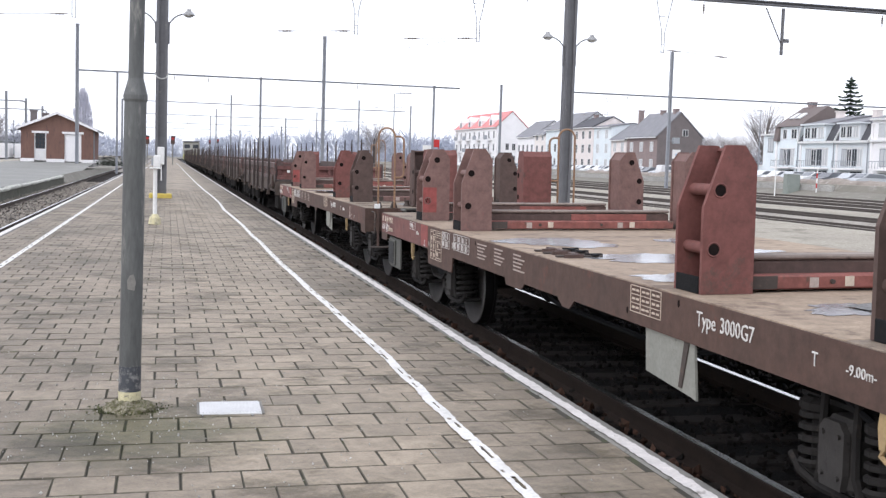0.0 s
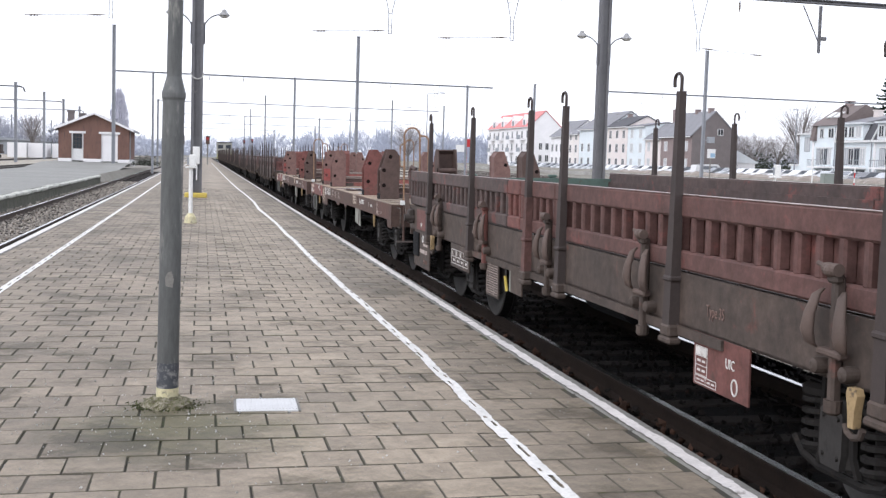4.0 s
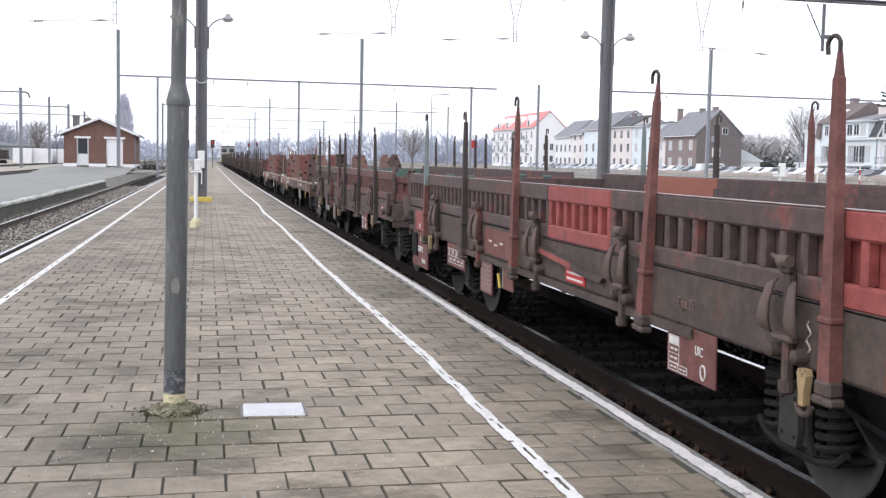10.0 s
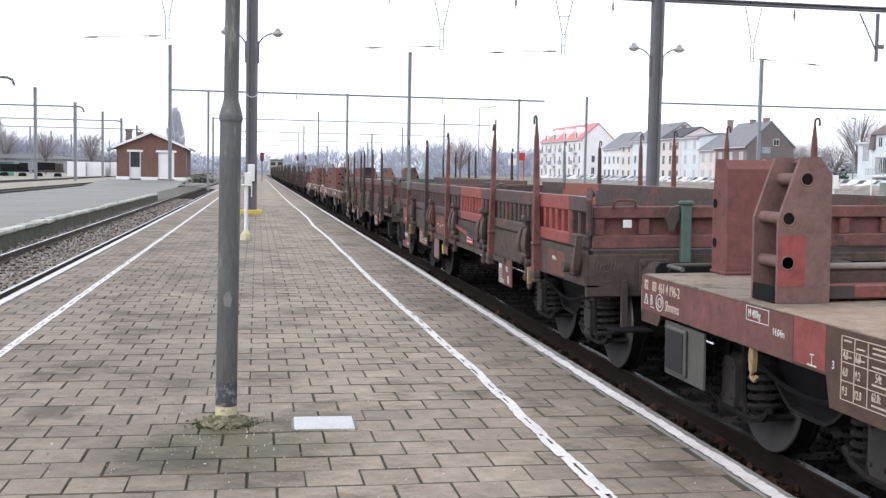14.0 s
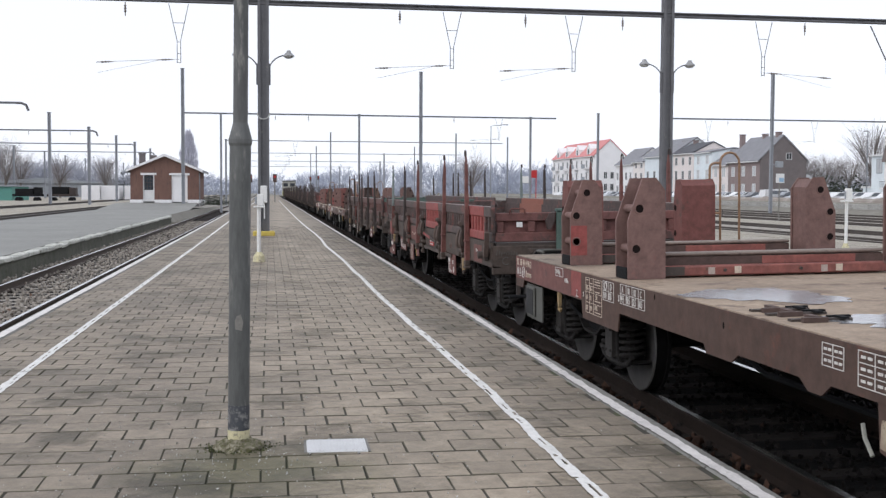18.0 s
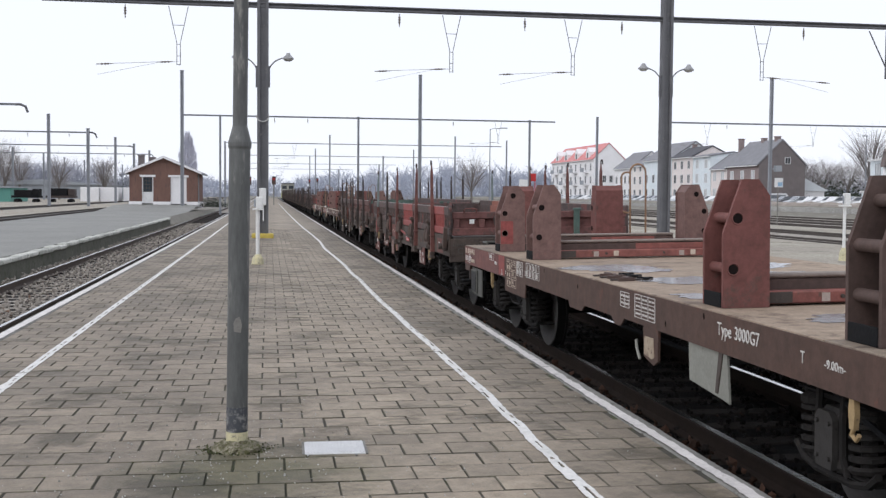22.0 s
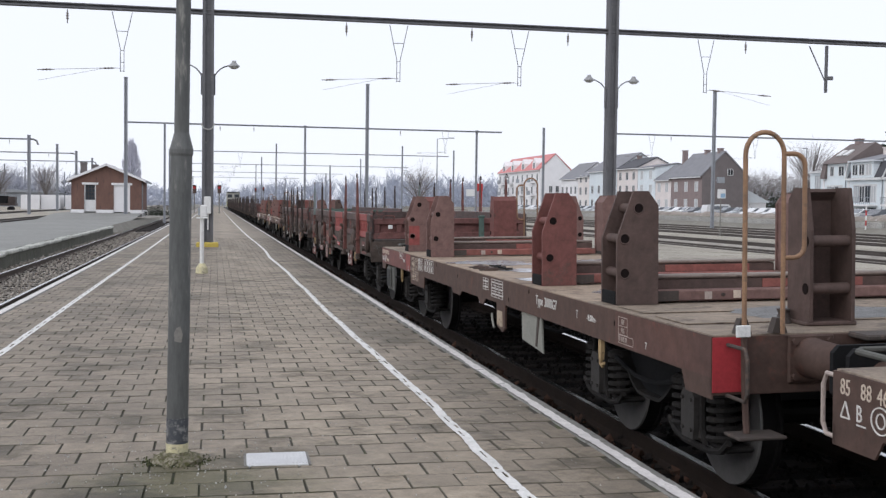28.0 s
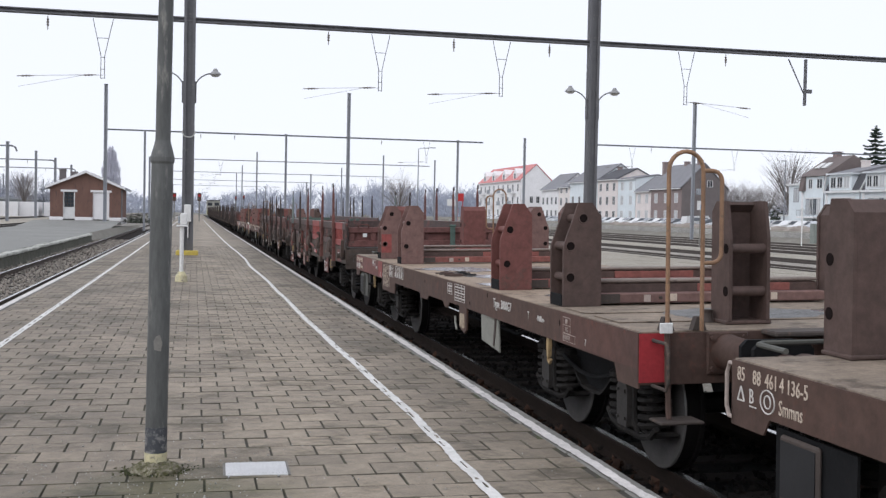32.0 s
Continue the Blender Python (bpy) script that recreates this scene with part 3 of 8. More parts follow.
def painted_line(name, pts, width, seed, label, joint=None, ragged=0.007, mat=PAINT):
    """A brushed line with an uneven outline and worn gaps; the paver joint that it runs over shows through as slits."""
    r = random.Random(seed)
    rows, whole, open_slit = [], [], []
    ja = jb = 0.0
    course, slit_to = None, 0.0
    for i in range(len(pts) - 1):
        (xa, ya), (xb, yb) = pts[i], pts[i + 1]
        n = max(2, int((yb - ya) / 0.024)) if ya < 24 else max(2, int((yb - ya) / 0.5))
        for k in range(n):
            t = k / n
            x, y = xa + (xb - xa) * t, ya + (yb - ya) * t
            j = ragged if ya < 24 else 0.004
            ja, jb = 0.6 * ja + r.uniform(-j, j) * 0.65, 0.6 * jb + r.uniform(-j, j) * 0.65
            row = math.floor((y - 5.99) / 0.2882)
            if row != course:
                course = row
                mid = joint if joint is not None and row % 2 == 0 else x + r.uniform(-0.03, 0.03)
                long = r.uniform(0.15, 0.26) if row % 2 == 0 else r.choice((0.0, 0.05, 0.1))
                slit_from = 5.99 + row * 0.2882 + r.uniform(0.0, 0.28 - long)
                slit_to, half = slit_from + long, r.uniform(0.006, 0.0125)
            x0, x1 = x - width / 2 + ja, x + width / 2 + jb
            m = min(max(mid, x0 + 0.016), x1 - 0.016) + r.uniform(-0.0025, 0.0025)
            h = half * r.uniform(0.6, 1.2)
            rows.append([(q, y, 0.0045) for q in (x0, m - h, m + h, x1)])
            whole.append(ya >= 24 or r.random() > 0.012)
            open_slit.append(joint is not None and ya < 24 and slit_from < y < slit_to and r.random() < 0.93)
    g = Mesh()
    f = []
    for i in range(len(rows) - 1):
        for q in range(3):
            if q == 1 and open_slit[i]:
                continue
            if whole[i] or (q == 2 and r.random() < 0.6):
                f.append((4 * i + q, 4 * i + q + 1, 4 * i + q + 5, 4 * i + q + 4))
    g.add([p for row in rows for p in row], f)
    return setting(name, g, mat, label, "line marking")


WAVY = [(1.69, -6), (1.69, 3), (1.70, 5.7), (1.69, 6.1), (1.705, 6.5), (1.69, 6.8), (1.715, 7.3), (1.70, 7.8), (1.72, 8.4), (1.71, 9.0), (1.69, 10.4), (1.69, 11.5), (1.66, 12.8), (1.66, 14.3), (1.64, 15.9), (1.64, 17.6), (1.66, 20.1), (1.635, 21.5), (1.66, 24.8), (1.62, 28.5), (1.575, 31.5), (1.655, 36), (1.63, 42), (1.56, 48), (1.5, 60), (1.45, 90), (1.4, 180)]
painted_line("safety_line_right", WAVY, 0.078, 1, "wavy hand-painted white safety line on the pavers", 1.704)
painted_line("safety_line_left", [(-2.11, -6), (-2.1, 15), (-2.06, 40), (-2.04, 80), (-2.05, 180)], 0.08, 2, "worn white safety line on the pavers", -2.1)
painted_line("edge_line_right", [(2.555, -6), (2.545, 6), (2.53, 8), (2.535, 10), (2.55, 13), (2.565, 20), (2.55, 40), (2.55, 190)], 0.08, 3, "chipped white paint along the platform edge", None, 0.012, EDGE_PAINT)
painted_line("edge_line_left", [(EDGE_L + 0.045, -6), (EDGE_L + 0.05, 20), (EDGE_L + 0.045, 60), (EDGE_L + 0.05, 190)], 0.1, 4, "chipped white paint along the far platform edge", None, 0.007, EDGE_PAINT)


def rail_profile(x):
    return [(x - 0.065, -0.172), (x + 0.065, -0.172), (x + 0.065, -0.155), (x + 0.012, -0.13), (x + 0.012, -0.045), (x + 0.036, -0.035), (x + 0.036, -0.006), (x - 0.036, -0.006), (x - 0.036, -0.035), (x - 0.012, -0.045), (x - 0.012, -0.13), (x - 0.065, -0.155)]


def track(xc, z, y0, y1, bed_mat, stones, sleepers_from, sleepers_to, width=1.75, shiny=True, low=0.19):
    t = thing("railway_track", "standard-gauge track with steel rails on ballast", "railway track", kind="structure")
    bed = grid_sheet([xc - width, xc - 1.25, xc + 1.25, xc + width], [y0, y0 + 20, 0, 20, 60, 120, y1], lambda x, y: z - low - (0.22 if abs(x - xc) > 1.3 else 0))
    part("ballast_bed", bed, bed_mat, t, "stony ballast bed")
    for s in (-0.7535, 0.7535):
        r = Mesh().prism([(x, z + h) for x, h in rail_profile(xc + s)], "y", y0, y1)
        rail = part("rail", r, (RUST if xc == TRACK_X else RUST_LEFT) if shiny else RUST_YARD, t, "rusty steel rail")
        part("running_surface", Mesh().box(xc + s - 0.03, xc + s + 0.03, y0, y1, z - 0.007, z), RAILTOP if shiny else RUST_YARD, rail, "rail head polished by wheels")
    sl = Mesh()
    y = sleepers_from
    while y < sleepers_to:
        sl.box(xc - 1.28, xc + 1.28, y, y + 0.24, z - low - 0.11, z - low + 0.015, 0.015)
        for s in (-0.7535, 0.7535):
            sl.box(xc + s - 0.15, xc + s + 0.15, y + 0.05, y + 0.19, z - 0.176, z - 0.155)
        y += 0.6
    tagged(part("sleepers", sl, SLEEPER, t, "row of dark sleepers"), kind="stuff")
    return t


t_main = track(TRACK_X, RAIL_Z, -40, 420, BALLAST_SHADED, None, -3, 60, 1.62)
t_left = track(-4.36, RAIL_Z, -20, 420, BALLAST, None, 8, 110, 1.45)
for xc in (10.6, 24.8, 29.6, 37.5, 42.0, 46.4, 51.6):
    track(xc, -0.34, -10, 420, BALLAST, None, 5, 30, 1.9, False, 0.1)
for xc in (-15.75, -24.8):
    track(xc, -0.05, 0, 420, BALLAST_YARD, None, 40, 60, 1.5, False, 0.1)


def scatter(name, mat, label, count, pick, size, flat, seed, parent):
    """Many small broken stones (or leaves) as one part."""
    r = random.Random(seed)
    g = Mesh()
    base = [(1, 0, 0), (-1, 0, 0), (0, 1, 0), (0, -1, 0), (0, 0, 1), (0, 0, -1)]
    tri = [(0, 2, 4), (2, 1, 4), (1, 3, 4), (3, 0, 4), (2, 0, 5), (1, 2, 5), (3, 1, 5), (0, 3, 5)]
    for _ in range(count):
        x, y, z = pick(r)
        s = r.uniform(*size)
        m = Euler((r.uniform(0, 6), r.uniform(0, 6), r.uniform(0, 6))).to_matrix()
        g.add([Vector((x, y, z)) + m @ Vector((p[0] * s * r.uniform(0.6, 1.2), p[1] * s * r.uniform(0.6, 1.2), p[2] * s * flat)) for p in base], tri)
    return tagged(part(name, g, mat, parent, label), category=name.replace("_", " ") if parent is None else "", kind="stuff")


scatter("loose_stones", STONES_SHADED, "brown ballast stones darkened for the train's shade", 9000, lambda r: (r.uniform(2.68, 5.9), 3 + 40 * r.random() ** 1.6, -0.44 + r.uniform(-0.03, 0.04)), (0.02, 0.045), 0.8, 5, t_main)
scatter("dead_leaves", LEAF, "brown dead leaves and litter along the rail", 1500, lambda r: (2.72 + 0.6 * r.random() ** 1.5, 3 + 36 * r.random() ** 1.5, -0.37 + r.uniform(-0.03, 0.05)), (0.02, 0.055), 0.3, 6, t_main)
scatter("loose_stones", STONES, "grey-brown ballast stones", 9000, lambda r: (r.uniform(-5.85, -3.0), 12 + 60 * r.random() ** 1.5, -0.44 + r.uniform(-0.02, 0.05)), (0.025, 0.055), 0.8, 7, t_left)

# the platform across the left track, with its old kerb
lp = Mesh().prism([(-13.3, -20), (-6.32, -20), (-6.32, 70), (-13.6, 70)], "z", -0.7, -0.01)
setting("platform_opposite", lp, ASPHALT, "pale grey asphalt of the opposite platform", "platform")
yard = grid_sheet([-13.6, -12, -10, -6.35], [70, 90, 100, 128], lambda x, y: -0.01 + max(0.0, min(1.0, (y - 90) / 12)) * 0.45)
setting("yard_surface", yard, ASPHALT, "pale grey yard in front of the hut", "pavement")
setting("yard_verge", grid_sheet([-6.35, -6.1, -5.9], [70, 90, 128], lambda x, y: 0.0 if x < -6.2 and y < 95 else (-0.3 if x < -6.0 else -0.5)), GRASS, "weedy slope beside the track", "verge")
wall_kerb = thing("platform_kerb", "old whitish stone kerb of the opposite platform", "platform edge", kind="structure")
part("kerb_wall", Mesh().box(-6.36, -6.02, -20, 69.5, -0.75, -0.09), KERB_WALL, wall_kerb, "stained concrete kerb wall")
y = 10.0
kerb_meshes = []
for i in range(5):
    q = 0.012 * i
    kerb_meshes.append(Mesh().box(-6.22, -5.96 + q * 0.6, 0.012, 0.985, -0.1, -0.005 + q * 0.5, 0.022).data("kerb_stone", STONE))
while y < 69:
    k = part("kerb_stone", kerb_meshes[rng.randrange(5)], STONE, wall_kerb)
    k.location = (rng.uniform(-0.02, 0.02), y, rng.uniform(-0.015, 0.015))
    y += 1.0

# gravel yard beyond the train
setting("gravel_yard", grid_sheet([12.6, 14, 18, 22.8], [-20, 0, 30, 60, 140, 420], lambda x, y: -0.3), GRAVEL, "light gravel strip between the running lines", "ground")
setting("gravel_strip", grid_sheet([5.85, 7, 8.6], [-20, 0, 30, 60, 140, 420], lambda x, y: -0.42), GRAVEL, "gravel beside the train's track", "ground")
setting("gravel_strip_far", grid_sheet([31.6, 33, 35.5], [-20, 0, 30, 60, 140, 420], lambda x, y: -0.4), GRAVEL, "gravel between the far tracks", "ground")
setting("goods_yard", grid_sheet([-60, -30, -13.5], [0, 60, 120, 420], lambda x, y: -0.17), GRAVEL, "gravel of the goods yard", "ground")

# ---------------------------------------------------------------- the near lamp pole, its cover, the sign post


def lamp_pole():
    t = thing("lamp_pole", "grey-green steel platform pole with a dark painted foot", "pole", pose(-0.19, 6.83, 0, 0, 0.6, 0))
    part("upper_tube", Mesh().turned([(0, 0.0445), (1, 0.041)], (0, 0, 1.97), (0, 0, 7.2), 28), POLE, t, "thinner upper tube of grey steel", True)
    part("lower_tube", Mesh().rod((0, 0, 0.265), (0, 0, 1.87), 0.0645, 32), POLE, t, "thick lower tube with grey-green weathered paint", True)
    part("neck_ring", Mesh().turned([(0, 0.0645), (0.12, 0.0705), (0.3, 0.0705), (0.85, 0.05), (1, 0.045)], (0, 0, 1.85), (0, 0, 1.99), 32), POLE, t, "stepped collar")
    part("dark_band", Mesh().rod((0, 0, 0.112), (0, 0, 0.268), 0.0655, 32), POLE_LOW, t, "scuffed dark band", True)
    part("yellow_band", Mesh().rod((0, 0, 0.055), (0, 0, 0.114), 0.0668, 32), WORN_YELLOW, t, "worn cream-yellow band")
    foot = Mesh()
    r = random.Random(3)
    n = 26
    rings = ((0.135, -0.01), (0.15, -0.005), (0.145, 0.02), (0.132, 0.033), (0.115, 0.04), (0.1, 0.045), (0.085, 0.052), (0.073, 0.062))
    v = []
    for rad, z in rings[1:]:
        for i in range(n):
            a = 2 * math.pi * i / n
            rr = rad * (1 + r.uniform(-0.1, 0.1) * (1 if rad > 0.1 else 0.3))
            v.append((rr * math.cos(a), rr * math.sin(a) * 0.95, z + r.uniform(-0.008, 0.008)))
    m = len(rings) - 1
    foot.add(v, [(j * n + i, j * n + (i + 1) % n, (j + 1) * n + (i + 1) % n, (j + 1) * n + i) for j in range(m - 1) for i in range(n)])
    part("concrete_foot", foot, MOSS, t, "lumpy concrete foot overgrown with moss")
    part("torn_sticker", Mesh().prism([(-0.022, 0.74), (0.018, 0.73), (0.026, 0.78), (0.01, 0.83), (-0.012, 0.82), (-0.026, 0.79)], "y", -0.0665, -0.061), COPING, t, "torn remains of a pale sticker")
    return t


lamp_pole()
scatter("moss_tufts", MOSS_BITS, "moss and dirt gathered round the pole's foot", 380, lambda r: (lambda a, d: (-0.19 + d * math.cos(a), 6.83 + 0.8 * d * math.sin(a), 0.001))(r.uniform(0, 6.283), 0.12 + abs(r.gauss(0, 0.065))), (0.004, 0.011), 0.25, 31, None)
scatter("pale_grit", CRUMB, "pale grit and flakes scattered over the pavers", 420, lambda r: (-0.19 + r.gauss(0, 0.75), 6.4 + r.gauss(0, 0.8), 0.003), (0.003, 0.009), 0.4, 32, None)
scatter("pale_grit", CRUMB, "pale grit and flakes scattered over the pavers", 260, lambda r: (r.uniform(-2.4, 2.4), r.uniform(5, 9.5), 0.003), (0.003, 0.007), 0.4, 33, None)

cover = thing("cable_cover", "pale ribbed metal cover plate set in the pavers", "cover plate", pose(0.41, 6.78, 0, 0, 0, -1))
part("plate", Mesh().box(-0.185, 0.185, -0.16, 0.16, -0.012, 0.008, 0.004), COVER, cover)
for q in (-0.193, 0.193):
    part("frame_bar", Mesh().box(q - 0.007, q + 0.007, -0.17, 0.17, -0.012, 0.006), COPING, cover, "dark frame bar")
for i in range(18):
    part("rib", Mesh().box(-0.17 + i * 0.02, -0.162 + i * 0.02, -0.145, 0.145, 0.0075, 0.0135), COVER, cover)


def phone_post(m, h=1.0, hand=GREYWALL):
    t = thing("telephone_post", "white post with a small white equipment box and yellow foot", "post", m)
    part("post", Mesh().rod((0, 0, 0.1), (0, 0, 1.22 * h), 0.045, 16), WHITE, t, "", True)
    part("foot", Mesh().turned([(0, 0.14), (0.25, 0.13), (0.6, 0.12), (0.8, 0.09), (1, 0.06)], (0, 0, 0), (0, 0, 0.22 * h * h), 16), WORN_YELLOW, t, "cream-yellow foot")
    part("shelf", Mesh().box(-0.12 * h, 0.12 * h, -0.1, 0.1, 1.2 * h, 1.235 * h, 0.008), WHITE, t)
    part("box", Mesh().box(-0.04, 0.11 * h, -0.07, 0.07, 1.235 * h, 1.5 * h, 0.02), WHITE, t, "white equipment box")
    part("handset", Mesh().box(-0.085, -0.045, -0.06, 0.0, 1.27 * h, 1.44 * h, 0.012), hand, t, "grey handset")
    return t


phone_post(pose(-0.24, 24.7, 0))
phone_post(pose(16.5, 29.6, -0.24), 1.31)

# ---------------------------------------------------------------- masts and gantries


def mast(x, y, top, width=0.32, z0=-0.5, lamps=False, yellow=False, label="tall grey steel catenary mast"):
    t = thing("catenary_mast", label, "mast", pose(x, y, 0))
    w, d, k = width / 2, width * 0.42, 0.022
    fl = min(0.1, w * 0.6)
    # masts beyond 60 m take the steel colour that has haze in it
    steel = MAST if y < 60 else MAST_HAZED
    for s in (-1, 1):
        o = [(s * w, -d), (s * w, d), (s * (w - fl), d), (s * (w - fl), d - 0.02), (s * (w - k), d - 0.02), (s * (w - k), -d + 0.02), (s * (w - fl), -d + 0.02), (s * (w - fl), -d)]
        part("channel", Mesh().prism(o, "z", z0, top), steel, t, "steel channel of the column")
    part("web", Mesh().box(-w + k + 0.002, w - k - 0.002, -d * 0.55, -d * 0.55 + 0.02, z0, top), steel, t, "steel web plate")
    part("cap", Mesh().box(-w - 0.03, w + 0.03, -d - 0.03, d + 0.03, top, top + 0.05, 0.01), steel, t)
    if lamps:
        for s in (-1, 1):
            arm = [(s * w, 0, 5.77), (s * (w + 0.02), 0, 5.91), (s * (w + 0.06), 0, 6.0), (s * (w + 0.13), 0, 6.09), (s * (w + 0.22), 0, 6.18), (s * (w + 0.34), 0, 6.25), (s * (w + 0.48), 0, 6.3), (s * (w + 0.6), 0, 6.32)]
            a = part("lamp_arm", Mesh().tube(arm, 0.022), MAST, t, "curved lamp bracket")
            part("lamp_shade", Mesh().turned([(0, 0.06), (0.35, 0.09), (0.8, 0.19), (1, 0.2)], (s * (w + 0.68), 0, 6.48), (s * (w + 0.68), 0, 6.27), 16), LAMP_GREY, a, "grey lamp housing")
            part("lamp_bowl", Mesh().ball((s * (w + 0.68), 0, 6.26), 0.16, 12, 6, (1, 1, 0.45)), LAMPGLASS, a, "pale lamp bowl")
            part("bracket_plate", Mesh().box(min(s * w, s * (w + 0.05)), max(s * w, s * (w + 0.05)), -0.08, 0.08, 5.27, 6.0), MAST, t)
    if yellow:
        ring = [((w + 0.02) * math.cos(a * math.pi / 8), -d - 0.02, 4.28 + (w + 0.02) * math.sin(a * math.pi / 8)) for a in range(8, 17)]
        part("cable_ring", Mesh().tube(ring, 0.022, 6), LAMPGLASS, t, "pale loop of cable hung on the mast")
        part("foot_block", Mesh().box(-0.38, 0.38, -0.3, 0.3, -0.02, 0.16, 0.03), YELLOW, t, "yellow-painted foot block")
        part("switch_box", Mesh().box(-0.12, 0.12, -0.32, -0.16, 1.15, 1.75, 0.02), WHITE, t, "white switch box")
        part("conduit", Mesh().rod((0.02, -0.2, 0.6), (0.02, -0.2, 1.15), 0.02), WHITE, t, "white conduit")
    return t


def insulator(g, p, q, k=1.0):
    g.turned([(u, 0.012 + (w - 0.012) * k) for u, w in ((0, 0.02), (0.2, 0.02), (0.25, 0.07), (0.35, 0.03), (0.45, 0.075), (0.55, 0.03), (0.65, 0.07), (0.75, 0.02), (1, 0.02))], p, q, 8)


def gantry(x0, x1, y, z, thick=0.16, hangers=(), drops=(), curved=0, turned_arms=(), lift=0.0):
    t = thing("catenary_gantry", "long grey steel gantry beam carrying catenary hangers", "gantry", pose(0, y, 0))
    steel = MAST if y < 60 else MAST_HAZED
    b = Mesh()
    zb = z + lift
    b.box(x0, x1, -0.11, 0.11, zb + thick * 0.45, zb + thick, 0.01).box(x0, x1, -0.02, 0.02, zb - thick * 0.4, zb + thick * 0.45).box(x0, x1, -0.11, 0.11, zb - thick, zb - thick * 0.4, 0.01)
    part("beam", b, steel, t, "riveted steel beam")
    if curved:
        part("curved_end", Mesh().tube([(x1, 0, z), (x1 + 0.4, 0, z), (x1 + 0.78, 0, z - 0.16), (x1 + 0.95, 0, z - 0.62)], 0.1), MAST, t, "bent-down beam end")
    for hx in hangers:
        h = Mesh()
        h.tube([(hx - 0.33, 0, z - 0.1), (hx - 0.06, 0, z - 1.35), (hx - 0.06, 0, z - 2.12)], 0.013, 6)
        h.tube([(hx + 0.33, 0, z - 0.1), (hx + 0.06, 0, z - 1.35), (hx + 0.06, 0, z - 2.12)], 0.013, 6)
        for q in (0.75, 1.4, 1.8, 2.1):
            wq = 0.33 - 0.27 * min(1, q / 1.35)
            h.rod((hx - wq, 0, z - q), (hx + wq, 0, z - q), 0.01, 6)
        hob = part("hanger", h, MAST, t, "slender forked hanger")
        k = 1 if hx in turned_arms else -1
        a = Mesh().tube([(hx, 0, z - 2.0), (hx + k * 0.8, 0, z - 2.03), (hx + k * 2.6, 0, z - 2.14)], 0.007, 6).tube([(hx + k * 0.7, 0, z - 2.05), (hx + k * 2.7, 0, z - 2.5)], 0.0045, 6)
        part("registration_arm", a, MAST, hob, "thin registration arm")
        for q in (0.2, 2.2):
            ins = Mesh()
            insulator(ins, (hx + k * q, 0, z - 1.99 - q * 0.06), (hx + k * (q + 0.55), 0, z - 2.02 - q * 0.06), 0.4)
            part("arm_insulator", ins, SILVER, hob)
    for hx in drops:
        ins = Mesh()
        insulator(ins, (hx, 0, z - 0.1), (hx, 0, z - 0.56), 0.65)
        part("insulator", ins, SILVER, t, "hanging insulator")
    return t


mast(-0.21, 39.1, 13.2, 0.395, 0.0, True, True, "grey steel gantry mast with two lamps and yellow foot")
mast(14.53, 39.1, 13.2, 0.395, -0.5, True, False, "grey steel gantry mast with two platform lamps")
gantry(-7.6, 39.6, 39.1, 8.08, 0.088, (-3.08, 6.46, 10.96, 18.29), (-4.86, 4.58, 9.15, 19.93, 12.8, 27.8), 0, (18.29,), 0.035)
drop = thing("hanging_bracket", "grey steel drop bracket under the gantry", "bracket", pose(23.35, 39.1, -0.41))
part("post", Mesh().box(-0.045, 0.045, -0.05, 0.05, 6.56, 8.37), MAST, drop)
part("brace", Mesh().tube([(-0.75, 0, 8.35), (-0.04, 0, 7.0)], 0.025, 6), MAST, drop)
part("clamp", Mesh().box(0.08, 0.3, -0.05, 0.05, 7.05, 7.2, 0.02), MAST, drop)
FAR = 101.5
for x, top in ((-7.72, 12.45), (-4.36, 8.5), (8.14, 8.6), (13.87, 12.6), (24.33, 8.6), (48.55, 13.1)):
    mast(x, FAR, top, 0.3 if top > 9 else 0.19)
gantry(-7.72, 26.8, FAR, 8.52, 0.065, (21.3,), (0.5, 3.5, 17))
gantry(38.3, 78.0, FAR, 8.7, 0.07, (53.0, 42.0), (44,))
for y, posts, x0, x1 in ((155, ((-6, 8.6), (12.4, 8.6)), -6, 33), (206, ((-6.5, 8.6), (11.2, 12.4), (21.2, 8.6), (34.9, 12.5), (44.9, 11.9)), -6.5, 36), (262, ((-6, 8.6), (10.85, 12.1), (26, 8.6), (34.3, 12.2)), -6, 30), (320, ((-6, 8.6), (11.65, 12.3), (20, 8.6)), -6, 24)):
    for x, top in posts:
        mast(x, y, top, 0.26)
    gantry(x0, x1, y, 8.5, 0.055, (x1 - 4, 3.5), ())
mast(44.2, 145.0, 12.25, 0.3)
box = thing("relay_box", "dark relay box on a bracket beside the mast", "box", pose(49.0, 101.2, 0))
part("body", Mesh().box(-0.1, 0.55, -0.25, 0.25, 4.08, 4.68, 0.03), GREYWALL, box)
part("bracket", Mesh().box(-0.55, -0.1, -0.06, 0.06, 4.3, 4.4), MAST_HAZED, box)
sg = thing("track_sign", "pale blue and white sign on a slim post", "sign", pose(35.8, 73.5, -0.4))
part("post", Mesh().rod((0, 0, 0), (0, 0, 3.36), 0.045, 8), COPING, sg)
part("board", Mesh().box(-0.3, 0.34, -0.075, -0.05, 2.7, 3.36, 0.008), FRAMEW, sg)
part("blue_field", Mesh().box(-0.05, 0.3, -0.08, -0.076, 2.76, 3.06), RENDER_BLUE, sg, "pale blue field")
lamp = thing("street_lamp", "slender grey street lamp with one bent arm", "lamp", pose(36.4, 180, -0.4))
part("post", Mesh().cone((0, 0, 0), (0, 0, 12.9), 0.13, 0.07, 8), MAST_HAZED, lamp)
